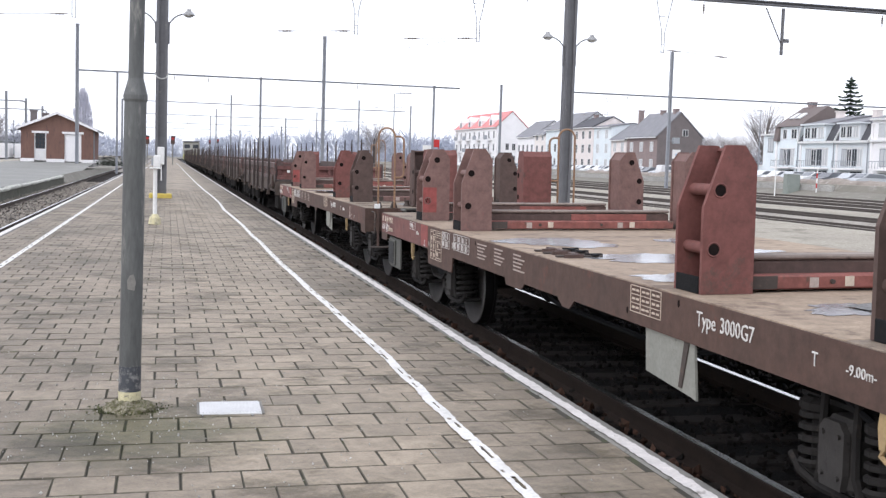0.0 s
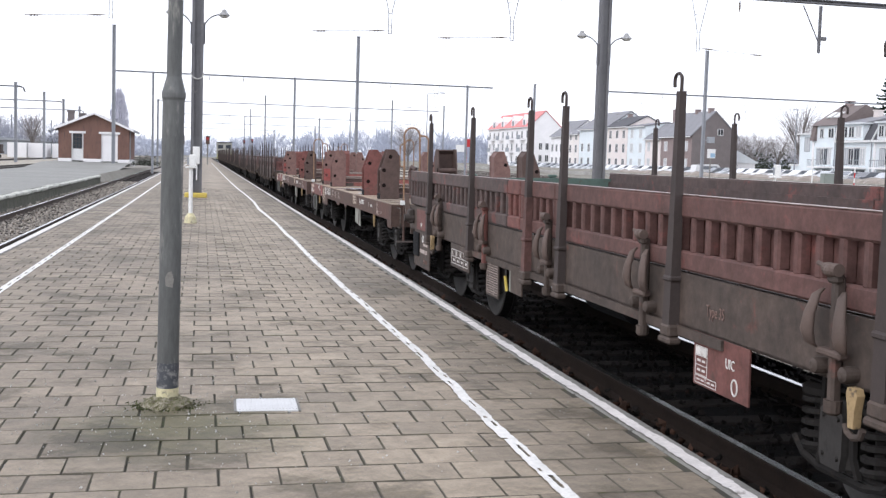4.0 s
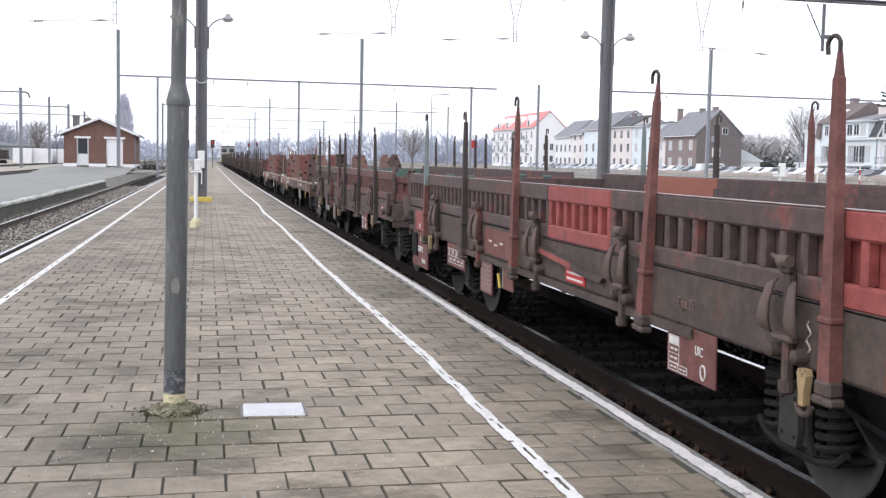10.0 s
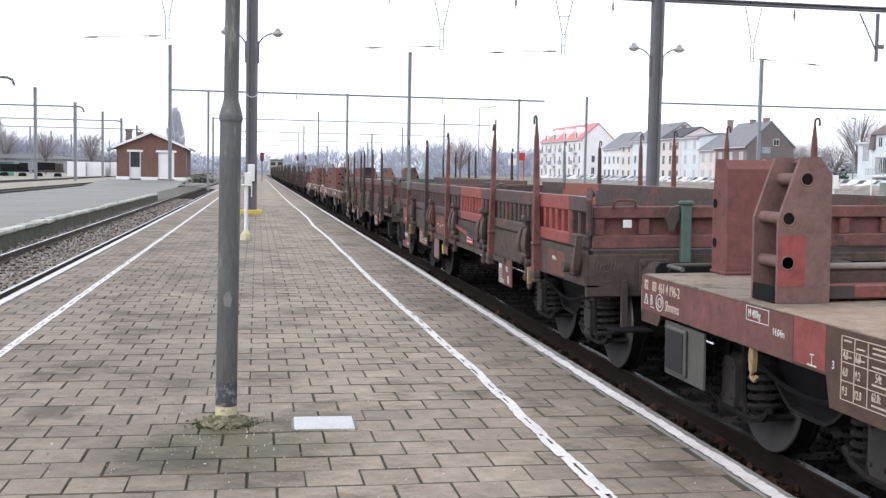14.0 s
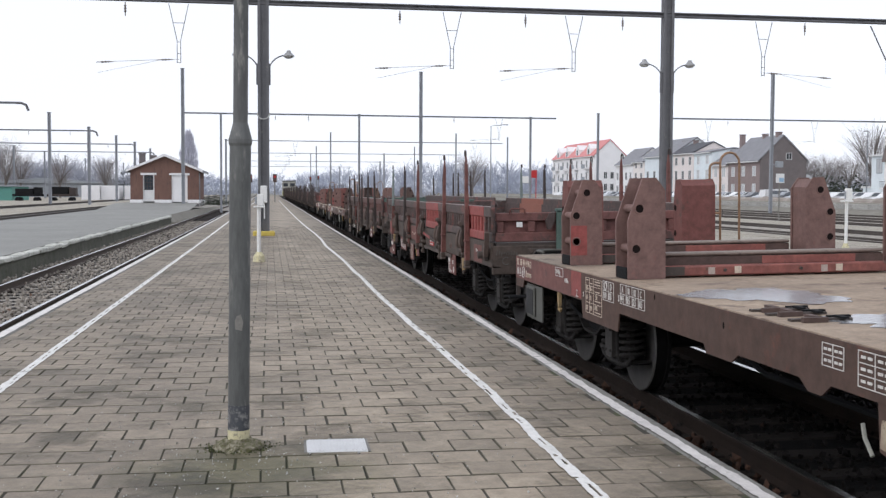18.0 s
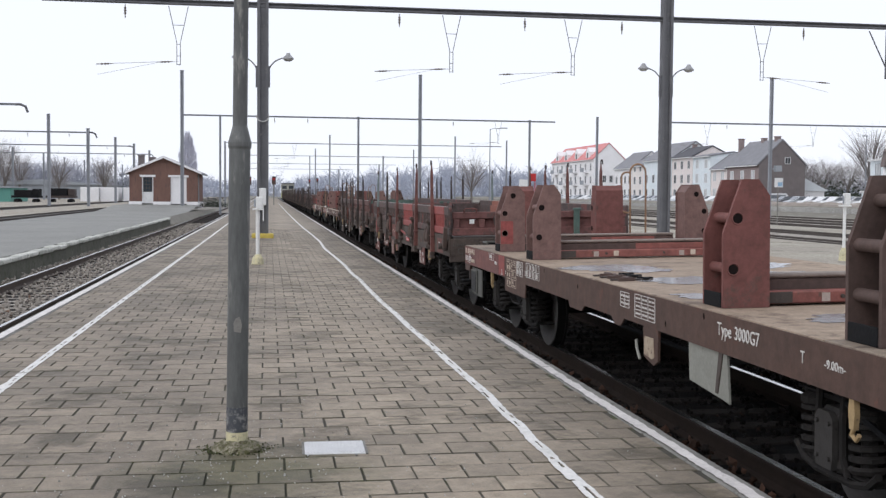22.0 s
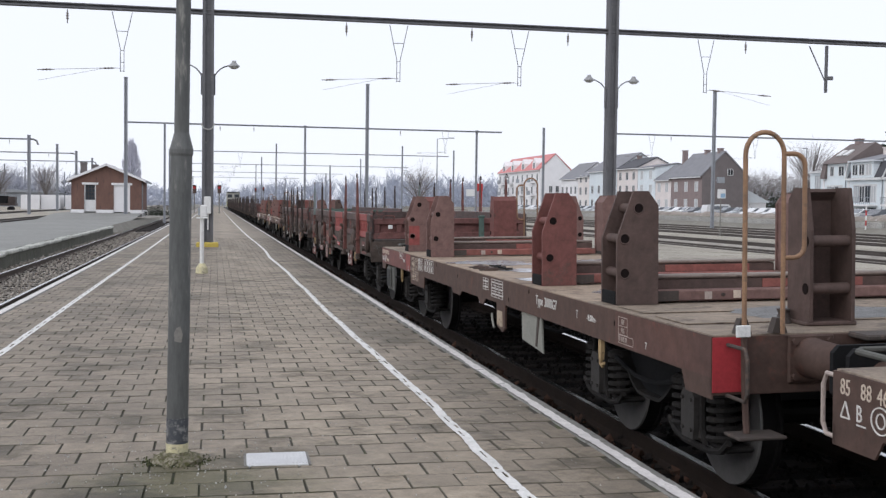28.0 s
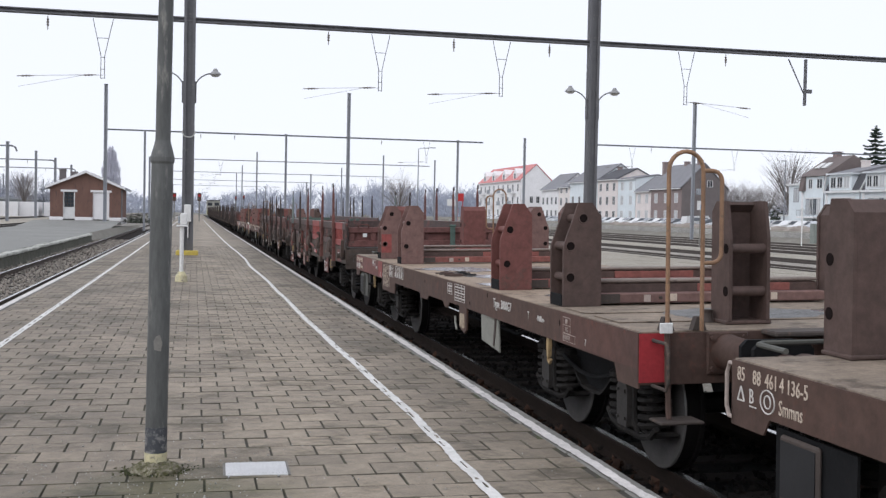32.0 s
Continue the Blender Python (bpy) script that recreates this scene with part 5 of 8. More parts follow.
def flat_wagon(c, number=None, kind=None, label="brown bogie flat wagon with rust-red bolster posts", detail=True, red=True):
    """c: where the wagon's middle lies along the train; marks are given by their place along the train."""
    t = thing("flat_wagon", label, "railway wagon", group="wagons of the goods train")
    L = 6.435
    for s in (-1, 1):
        g = Mesh()
        x0, x1 = (-HALF, -HALF + 0.012) if s < 0 else (FARX - 0.012, FARX)
        o = [(-L, 0.72), (-L, 1.09), (L, 1.09), (L, 0.74), (L - 0.34, 0.74), (L - 0.4, 0.83), (3.68, 0.83), (3.64, 0.67), (2.6, 0.67), (2.56, 0.83), (0.75, 0.83), (0.7, 0.77), (0.3, 0.77), (0.2, 0.83), (-0.6, 0.83), (-0.7, 0.77), (-0.85, 0.77), (-0.95, 0.84), (-L + 0.42, 0.84), (-L + 0.36, 0.72)]
        part("side_sill", g.prism(o, "x", x0, x1), SILL, t, "long brown side sill plate")
        part("sill_flange", Mesh().box(min(x1, x1 + 0.1) if s < 0 else x0 - 0.1, x1 + 0.1 if s < 0 else x0, -L + 0.04, L - 0.04, 0.846, 0.862), SILL, t)
    seg = [(-L, -4.2, PLANK), (-4.2, -2.6, DECK), (-2.6, -0.2, DECK), (-0.2, 2.4, DECK), (2.4, 4.3, DECK), (4.3, L, PLANK)]
    for y0, y1, m in seg:
        part("deck_panel", Mesh().box(-HALF + 0.014, FARX - 0.014, y0 + 0.004, y1 - 0.004, 1.05, 1.098, 0.004), m, t, "worn steel deck panel with damp patches")
    for y in (-5.9, -5.2):
        part("deck_plate", Mesh().box(-HALF + 0.08, FARX - 0.3, y, y + 0.5, 1.1, 1.108, 0.004), PLANK, t, "loose steel plate")
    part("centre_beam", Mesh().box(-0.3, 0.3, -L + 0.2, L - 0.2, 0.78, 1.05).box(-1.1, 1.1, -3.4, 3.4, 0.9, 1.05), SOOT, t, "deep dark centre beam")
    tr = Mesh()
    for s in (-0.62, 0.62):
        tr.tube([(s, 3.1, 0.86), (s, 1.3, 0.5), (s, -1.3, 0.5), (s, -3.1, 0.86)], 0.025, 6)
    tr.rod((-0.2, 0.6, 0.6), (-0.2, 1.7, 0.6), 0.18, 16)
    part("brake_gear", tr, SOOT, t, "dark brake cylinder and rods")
    for s in (-1, 1):
        part("headstock", Mesh().box(-HALF, FARX, min(s * L, s * (L - 0.03)), max(s * L, s * (L - 0.03)), 0.74, 1.09, 0.006), SILL, t, "brown headstock")
        part("end_lip", Mesh().box(CX - 0.62, CX + 0.62, min(s * (L - 0.02), s * (L + 0.2)), max(s * (L - 0.02), s * (L + 0.2)), 1.062, 1.098, 0.01), GRIME_D, t, "end step plate")
        lp = Mesh().tube([(-1.0, s * (L + 0.02), 1.12), (-0.99, s * (L + 0.34), 1.12), (-0.93, s * (L + 0.4), 1.12), (-0.42, s * (L + 0.4), 1.12), (-0.36, s * (L + 0.34), 1.12), (-0.35, s * (L + 0.02), 1.12)], 0.017, 8)
        part("end_loop", lp, GREYBOX, t, "bent tube over the buffer") if s > 0 else None
        buffers(t, s * L, s, SILL)
        part("hook_block", Mesh().turned([(0, 0.06), (0.4, 0.04), (0.7, 0.035), (1, 0.045)], (-0.6, s * (L - 0.5), 1.1), (-0.6, s * (L - 0.5), 1.19), 12), GRIME_D, t, "lashing bollard")
        part("grab_rail", Mesh().tube([(-HALF + 0.1, s * L, 1.04), (-HALF + 0.1, s * (L + 0.22), 1.04), (-HALF + 0.1, s * (L + 0.25), 0.98), (-HALF + 0.1, s * (L + 0.25), 0.79), (-HALF + 0.1, s * (L + 0.22), 0.74), (-HALF + 0.1, s * L, 0.74)], 0.012, 8), PALE if s > 0 else GRIME_D, t, "bent grab rail")
    if red:
        part("red_corner", Mesh().box(-HALF + 0.004, -HALF + 0.2, -L - 0.006, -L, 0.76, 1.085), CORNER_RED, t, "bright red corner field")
    part("white_tag", Mesh().box(-1.215, -1.125, -L - 0.075, -L - 0.06, 1.09, 1.16, 0.004), WHITE, t, "white lamp bracket tag")
    yr = -L - 0.04
    arch = [(-1.0275 - 0.1225 * math.cos(math.pi * i / 14), yr, 2.155 + 0.13 * math.sin(math.pi * i / 14)) for i in range(15)]
    hr = Mesh().tube([(-1.15, yr, 1.08)] + arch + [(-0.905, yr, 1.1)], 0.0145, 10)
    upper = [(-0.84 + 0.07 * math.sin(math.pi * i / 12), yr, 2.09 + 0.07 * math.cos(math.pi * i / 12)) for i in range(7)]
    lower = [(-0.84 + 0.07 * math.cos(math.pi * i / 12), yr, 1.62 - 0.07 * math.sin(math.pi * i / 12)) for i in range(7)]
    hr2 = Mesh().tube([(-0.905, yr, 2.16)] + upper + lower + [(-0.905, yr, 1.55)], 0.0145, 10)
    part("step_hanger", Mesh().tube([(-1.15, -L - 0.04, 1.09), (-1.15, -L - 0.05, 0.8), (-1.16, -L - 0.1, 0.53)], 0.02, 6), SILL, t, "bent hanger bar of the step")
    part("handrail", hr, RAILING, t, "ochre-brown tubular handrail", True)
    part("handrail_loop", hr2, RAILING, t, "ochre-brown side loop", True)
    part("foot_step", Mesh().box(-1.26, -0.96, -L - 0.21, -L - 0.01, 0.51, 0.53, 0.006), GRIME_D, t, "grey foot step")
    # towers and cross beams
    for y, n in ((4.65, 3), (2.85, 2), (-2.48, 2), (-4.4, 3)):
        for q in (-1, 1):
            tower(t, y, q, n, {4.65: POST_BROWN, 2.85: POST_BROWN, -2.48: POST_RED if q < 0 else POST_BROWN}.get(y, POST_DARK), y == 4.65 and q < 0)
        cross_beam(t, y - 0.02)
    end_tower(t, 0.73, 1, 6.06, 0.19, POST_RED if c > -40 else POST_BROWN)
    end_tower(t, -0.55, 1, 6.33, 0.2, POST_RED if c > -40 else POST_DARK)
    m = Matrix.Translation((2 * CX - 0.02, 0, 0)) @ Matrix.Diagonal((-1, -1, 1, 1))
    for nm, g in (("handrail", hr), ("handrail_loop", hr2)):
        g2 = Mesh()
        g2.v, g2.f = [tuple(m @ Vector(p)) for p in g.v], g.f
        part(nm, g2, RAILING, t, "ochre-brown tubular handrail", True)
    end_tower(t, -0.385, -1, 6.01)
    for q in (-1.13, -0.9):
        part("rail_foot", Mesh().prism([(q - 0.05, 1.1), (q + 0.05, 1.1), (q + 0.02, 1.19), (q - 0.02, 1.19)], "y", -L + 0.0, -L + 0.06), GRIME_D, t, "small gusset at the handrail")
    # details on the deck
    wr = random.Random(17)
    for px, py, a, b in ((-0.72, 1.15, 0.62, 0.66), (0.78, 1.2, 0.5, 0.52), (-0.5, -0.42, 0.7, 0.44), (0.55, 0.1, 0.42, 0.3), (-0.85, -1.85, 0.42, 0.44), (0.5, -1.7, 0.72, 0.42), (0.4, -3.4, 0.6, 0.3), (-0.7, -3.35, 0.35, 0.25), (0.3, -5.3, 0.7, 0.25), (0.1, 3.7, 0.6, 0.25)):
        n, rim = 90, []
        ph = [wr.uniform(0, 6.283) for _ in range(5)]
        for i in range(n):
            q = 2 * math.pi * i / n
            d = 0.8 + sum(h * math.sin(m * q + ph[k]) for k, (m, h) in enumerate(((2, 0.1), (3, 0.12), (7, 0.07), (13, 0.05), (23, 0.03)))) + wr.uniform(-0.03, 0.03)
            rim.append((min(max(px + a * d * math.cos(q), -HALF + 0.04), FARX - 0.04), py + b * d * math.sin(q), 1.1015))
        part("puddle", Mesh().add(rim, [tuple(range(n))]), WATER, t, "shallow rain puddle on the deck")
    for py, a, b in ((-5.45, 0.8, 0.5), (-3.4, 0.75, 0.4), (5.4, 0.6, 0.4)):
        n = 30
        rim = [(-0.05 + a * (0.85 + wr.uniform(-0.13, 0.13)) * math.cos(2 * math.pi * i / n), py + b * (0.85 + wr.uniform(-0.13, 0.13)) * math.sin(2 * math.pi * i / n), 1.1093) for i in range(n)]
        part("grit_patch", Mesh().add(rim, [tuple(range(n))]), GRIT, t, "wet grey grit lying on the deck")
    for y in (-0.32, -0.02, 0.2):
        lb = part("deck_latch", Mesh().box(-1.24, -0.86, y, y + 0.05, 1.1, 1.113), GRIME_D, t, "flat rusty deck latch")
        part("latch_bar", Mesh().box(-1.2, -1.05, y - 0.07, y - 0.035, 1.1, 1.128).box(-1.12, -1.08, y - 0.035, y + 0.09, 1.113, 1.132), POST_DARK, lb)
        part("latch_bar", Mesh().box(-0.98, -0.84, y + 0.055, y + 0.09, 1.1, 1.122).box(-0.95, -0.91, y - 0.05, y + 0.055, 1.113, 1.125), SOOT, lb)
    # under the sill
    part("mud_plate", Mesh().prism([(q + (0.0 if red else 0.16), z) for q, z in ((-2.3, 0.845), (-2.95, 0.845), (-2.99, 0.52), (-2.92, 0.53), (-2.32, 0.57))], "x", -HALF + 0.02, -HALF + 0.035), MUD_GREY, t, "pale grey hanging plate")
    part("plate_brace", Mesh().prism([(q + (0.0 if red else 0.16), z) for q, z in ((-2.84, 0.84), (-2.9, 0.84), (-2.82, 0.56), (-2.78, 0.56))], "x", -HALF + 0.012, -HALF + 0.0195), GRIME_D, t, "dark brace on the plate")
    if red:
        cb = part("brake_bracket", Mesh().prism([(-1.38, 0.85), (-1.72, 0.85), (-1.71, 0.6), (-1.62, 0.555), (-1.4, 0.6)], "x", -HALF + 0.01, -HALF + 0.03), SILL, t, "brown brake bracket with a pale patch")
        part("pale_patch", Mesh().prism([(-1.42, 0.76), (-1.62, 0.765), (-1.64, 0.62), (-1.58, 0.6), (-1.41, 0.62)], "x", -HALF + 0.006, -HALF + 0.0095), OCHRE_PALE, cb, "square of worn cream paint")
        part("lever", Mesh().tube([(-HALF - 0.01, -1.28, 0.715), (-HALF - 0.015, -1.31, 0.65), (-HALF - 0.015, -1.38, 0.575)], 0.012, 6), MUD_GREY, cb, "pale slanting lever")
    part("document_plate", Mesh().box(-HALF + 0.03, -HALF + 0.045, L - 1.12, L - 0.42, 0.42, 0.8), GREYBOX if c > -40 else SOOT, t, "plate below the sill")
    part("document_box", Mesh().box(-HALF, -HALF + 0.03, L - 0.85, L - 0.5, 0.45, 0.78, 0.012), GREYBOX if c > -40 else GRIME_D, t, "document holder with a dark sheet")
    part("holder_sheet", Mesh().box(-HALF - 0.006, -HALF - 0.001, L - 0.83, L - 0.52, 0.475, 0.755), BLACK, t, "dark wire-meshed sheet")
    for y in (L - 1.85, -L + 1.95):
        h = part("brake_handle", Mesh().prism([(y - 0.022, 0.85), (y + 0.022, 0.85), (y + 0.034, 0.77), (y + 0.02, 0.68), (y - 0.018, 0.68), (y - 0.03, 0.76)], "x", -HALF + 0.015, -HALF + 0.045), OCHRE, t, "ochre brake hook")
        part("hook_tip", Mesh().tube([(-HALF + 0.03, y, 0.69), (-HALF + 0.03, y + 0.02, 0.65), (-HALF + 0.03, y - 0.025, 0.63), (-HALF + 0.03, y - 0.05, 0.66)], 0.014, 6), OCHRE, h)
    wheels = []
    for y in (4.42, -4.74):
        b, ws = bogie(t, y)
        wheels += ws
    # stencils
    x = -HALF - 0.003
    if detail:
        grid = Mesh()
        for z in (0.74, 0.835, 0.93, 0.99, 1.06):
            grid.box(x - 0.001, x + 0.004, 3.04, 3.53, z - 0.002, z + 0.002)
        for y in (3.04, 3.29, 3.41, 3.53):
            grid.box(x - 0.001, x + 0.004, y - 0.002, y + 0.002, 0.74, 1.06)
        for y0, y1, z in ((3.44, 3.51, 1.035), (3.32, 3.39, 1.01), (3.08, 3.25, 1.035), (3.08, 3.25, 1.01), (3.44, 3.5, 0.955), (3.32, 3.38, 0.955), (3.1, 3.25, 0.945), (3.08, 3.25, 0.86), (3.08, 3.25, 0.76)):
            grid.box(x - 0.001, x + 0.004, y0, y1, z, z + 0.008)
        part("stencilled_table", grid, CREAM_MARK, t, "white stencilled load table")
        for words, y, z in (("4.0", 3.515, 0.945), ("6.0", 3.4, 0.945), ("6.0", 3.515, 0.86), ("9.2", 3.4, 0.86), ("9.3", 3.515, 0.765), ("12.0", 3.405, 0.765), ("54t", 3.22, 0.88), ("62.8t", 3.25, 0.785)):
            stencil("table_figure", words, 0.045, x, y, z, t, CREAM_MARK, 0.62)
        stencil("letter_mark", "T", 0.06, x - 0.002, 3.84, 0.86, t)
        part("underline", Mesh().box(x - 0.004, x - 0.002, 3.77, 3.87, 0.852, 0.86), MARK, t)
        stencil("digit_mark", "3", 0.045, x, 3.62, 0.875, t)
        framed_marks(t, 2.7, 3.0, 0.905, 1.07, 2, 2, MARK, "load_box", False)
        stencil("load_figure", "100", 0.06, x, 2.99, 0.92, t, MARK, 0.72)
        stencil("load_figure", "62.8", 0.06, x, 2.845, 0.92, t, MARK, 0.58)
        stencil("load_letter", "D", 0.06, x, 2.8, 1.0, t, MARK, 0.8)
        ring = [(x, 2.925 - 0.035 * math.cos(a * math.pi / 8), 1.03 + 0.033 * math.sin(a * math.pi / 8)) for a in range(17)]
        part("ring_mark", Mesh().tube(ring, 0.006, 4), MARK, t)
        framed_marks(t, 1.92, 2.52, 0.92, 1.08, 2, 4, MARK, "load_box", False)
        stencil("load_letter", "S", 0.06, x, 2.575, 0.93, t, MARK, 0.75)
        for i, (a, b) in enumerate((("A", "44.5"), ("B1", "50.5"), ("B2", "52.5"), ("C", "60.5"))):
            stencil("load_letter", a, 0.055, x, 2.48 - 0.15 * i, 1.012, t, MARK, 0.72)
            stencil("load_figure", b, 0.062, x, 2.512 - 0.15 * i, 0.932, t, MARK, 0.6)
        part("repainted_field", Mesh().box(-HALF - 0.0015, -HALF, 4.04, L - 0.002, 0.835, 1.086), BOARD_END if c > -40 else SILL, t, "red-brown repainted stretch of sill")
        part("red_field", Mesh().box(-HALF - 0.002, -HALF, 3.69, 4.03, 0.845, 1.088), REDP, t, "bright red touched-up field")
        if red:
            framed_marks(t, -0.86 - 0.22, -0.86, 0.94, 1.06, 2, 2, MARK)
            framed_marks(t, -1.68, -1.22, 0.89, 1.07, 3, 3, MARK)
        else:
            framed_marks(t, -2.39, -1.95, 0.915, 1.08, 3, 3, CREAM_MARK)
            for i in range(3):
                for j in range(5):
                    y = 1.62 - i * 0.56
                    part("text_bar", Mesh().box(x - 0.001, x + 0.002, y - 0.3 + 0.05 * ((i + j) % 3), y, 1.045 - 0.032 * j, 1.057 - 0.032 * j), PALE, t, "line of small unreadable lettering")
        part("end_plate", Mesh().box(-HALF - 0.0025, -HALF, -L + 0.002, -4.86, 0.848, 1.086), SILL_END, t, "redder doubling plate at the sill's end")
        framed_marks(t, -5.1, -4.93, 0.93, 1.055, 2, 1, PALE, "revision_box", False)
        framed_marks(t, -5.21, -4.93, 0.868, 0.926, 1, 1, PALE, "revision_box", False)
        for words, y, z, q in (("REV", -4.985, 1.005, 0.62), ("FUG", -4.985, 0.942, 0.62), ("09 10 07-3M", -4.938, 0.88, 0.58)):
            stencil("revision_mark", words, 0.038, x - 0.001, y, z, t, PALE, q)
        for y, z in ((-4.84, 0.985), (-2.62, 1.035), (-1.9, 0.9), (0.42, 0.98), (1.7, 1.04)):
            part("slot", Mesh().prism([(y - 0.014, z), (y - 0.008, z + 0.032), (y + 0.01, z + 0.03), (y + 0.014, z + 0.004), (y + 0.002, z - 0.012)], "x", -HALF - 0.0015, -HALF + 0.001), HOLE, t, "near-black chip for the shade inside a slot")
        stencil("class_mark", "Type", 0.088, x, -2.85, 0.955, t, MARK, 0.9)
        stencil("class_mark", "3000G7", 0.088, x, -3.115, 0.955, t, MARK, 0.9)
        stencil("letter_mark", "T", 0.07, x, -3.98, 0.945, t)
        stencil("length_mark", "-9.00m-", 0.05, x, -4.24, 0.955, t, MARK, 1.0)
        stencil("digit_mark", "7", 0.05, x - 0.001, -5.43, 0.885, t)
        if number:
            for piece, dy in zip(number, (0.0, 0.165, 0.29, 0.435, 0.5)):
                stencil("wagon_number", piece, 0.078, x, 6.37 - dy, 0.99, t, CREAM_MARK, 0.8, "white stencilled wagon number")
            tri = Mesh()
            yy = 6.36
            for p, q in (((0, 0), (0.035, 0.075)), ((0.035, 0.075), (0.07, 0)), ((0.07, 0), (0, 0))):
                tri.tube([(x, yy - p[0], 0.885 + p[1]), (x, yy - q[0], 0.885 + q[1])], 0.005, 4)
            part("triangle_mark", tri, MARK, t)
            stencil("letter_mark", "B", 0.08, x, yy - 0.12, 0.885, t)
            part("underline", Mesh().box(x - 0.002, x, yy - 0.2, yy - 0.125, 0.866, 0.873), MARK, t)
            ring = [(x, yy - 0.31 - 0.07 * math.cos(a * math.pi / 12), 0.92 + 0.06 * math.sin(a * math.pi / 12)) for a in range(25)]
            part("oval_emblem", Mesh().tube(ring, 0.0045, 4).tube([(x, p[1] * 0.45 + (yy - 0.31) * 0.55, p[2] * 0.55 + 0.92 * 0.45) for p in ring], 0.0045, 4), MARK, t, "white oval emblem")
            stencil("class_mark", kind, 0.078, x, yy - 0.42, 0.875, t, CREAM_MARK, 0.72)
            framed_marks(t, 4.33, 4.62, 0.995, 1.08, 1, 1, MARK, "load_box", False)
            stencil("weight_mark", "19 480kg", 0.05, x, 4.6, 1.015, t, MARK, 0.66)
            stencil("length_mark", "14.04m", 0.045, x, 4.28, 0.95, t, MARK, 0.8)
    return t, wheels


def taper(sections):
    """A square bar through sections of (z, half width along x, half width along y)."""
    g = Mesh()
    v = []
    for z, a, b in sections:
        v += [(-a, -b, z), (a, -b, z), (a, b, z), (-a, b, z)]
    f = [(3, 2, 1, 0), tuple(range(len(v) - 4, len(v)))]
    for j in range(len(sections) - 1):
        o = 4 * j
        f += [(o + i, o + (i + 1) % 4, o + 4 + (i + 1) % 4, o + 4 + i) for i in range(4)]
    return g.add(v, f)


def stake(parent, y, s, low, up):
    """A tall stake; the sooty ones are blunt bars, the painted ones run to a point. Both end in a bent hook."""
    blunt = up is STAKE_DARK
    top = 2.385 if blunt else 2.44
    t = part("stake", taper([(0.72, 0.034, 0.052), (0.9, 0.034, 0.05), (1.5, 0.028, 0.04)]), low, parent, "tall steel stake")
    along, across = {0.7: (1.2, 1), -2.5: (4.3, 1), -4.74: (0, 0)}.get(y, (0, 1)) if s < 0 else (0, 0)
    lean = Matrix.Rotation(math.radians(along), 4, "X") @ Matrix.Rotation(math.radians(across), 4, "Y")
    t.matrix_basis = Matrix.Translation((-HALF - 0.035 if s < 0 else FARX + 0.035, y, 0.9)) @ lean @ Matrix.Translation((0, 0, -0.9)) @ Matrix.Diagonal((-s, -s, 1, 1))
    if blunt:
        shape = [(1.5, 0.028, 0.036), (1.95, 0.024, 0.031), (top - 0.115, 0.021, 0.027)]
    else:
        shape = [(1.5, 0.028, 0.04), (1.95, 0.023, 0.033), (top - 0.2, 0.019, 0.026), (top - 0.19, 0.016, 0.02), (top - 0.08, 0.009, 0.009)]
    part("upper_stake", taper(shape), up, t)
    hk = [(0, 0, top - 0.13), (0, 0, top - 0.035)] + [(0, 0.052 - 0.052 * math.cos(a * 0.4), top - 0.045 + 0.042 * math.sin(a * 0.4)) for a in range(1, 9)] + [(0, 0.098, top - 0.085)]
    part("hook", Mesh().tube(hk, 0.011, 6), STAKE_DARK, t, "bent hook at the tip")
    part("stake_shoe", Mesh().box(-0.045, 0.04, -0.068, 0.068, 0.76, 0.84, 0.015).box(-0.048, 0.04, -0.085, 0.085, 0.72, 0.762, 0.012), STAKE_SILL, t, "steel stake shoe")
    part("stake_clip", Mesh().box(-0.045, 0.038, -0.06, 0.06, 1.105, 1.14, 0.01), low, t, "steel clip round the stake")
    part("stake_tongue", Mesh().prism([(-0.05, 0.84), (0.05, 0.84), (0.022, 1.02), (-0.022, 1.02)], "x", 0.034, 0.046), STAKE_SILL, t, "pointed tongue on the stake's foot")
    return t


def board(parent, y0, y1, s, mat):
    """A drop side: top and bottom rail, recessed sheet and pressed ribs."""
    x = -HALF if s < 0 else FARX
    f = lambda a, b: (min(x - s * a, x - s * b), max(x - s * a, x - s * b))
    g = Mesh()
    g.box(*f(0.0, 0.05), y0, y1, 1.5, 1.64, 0.014).box(*f(0.0, 0.05), y0, y1, 1.18, 1.3, 0.014)
    g.box(*f(0.075, 0.09), y0, y1, 1.28, 1.52)
    n = max(1, int((y1 - y0) / 0.2))
    for i in range(n + 1):
        yy = y0 + 0.03 + (y1 - y0 - 0.06) * i / n
        g.box(*f(0.006, 0.08), yy - 0.03, yy + 0.03, 1.29, 1.51, 0.012)
    ob = part("side_board", g, mat, parent, "pressed-steel drop side with ribs")
    # added strip whose pale colour imitates sky light on the board's top
    part("top_edge", Mesh().box(*f(0.004, 0.046), y0 + 0.004, y1 - 0.004, 1.6385, 1.6445, 0.002), SKYLIT_EDGE, ob, "thin strip coloured pale for the sky-lit top edge")
    return ob


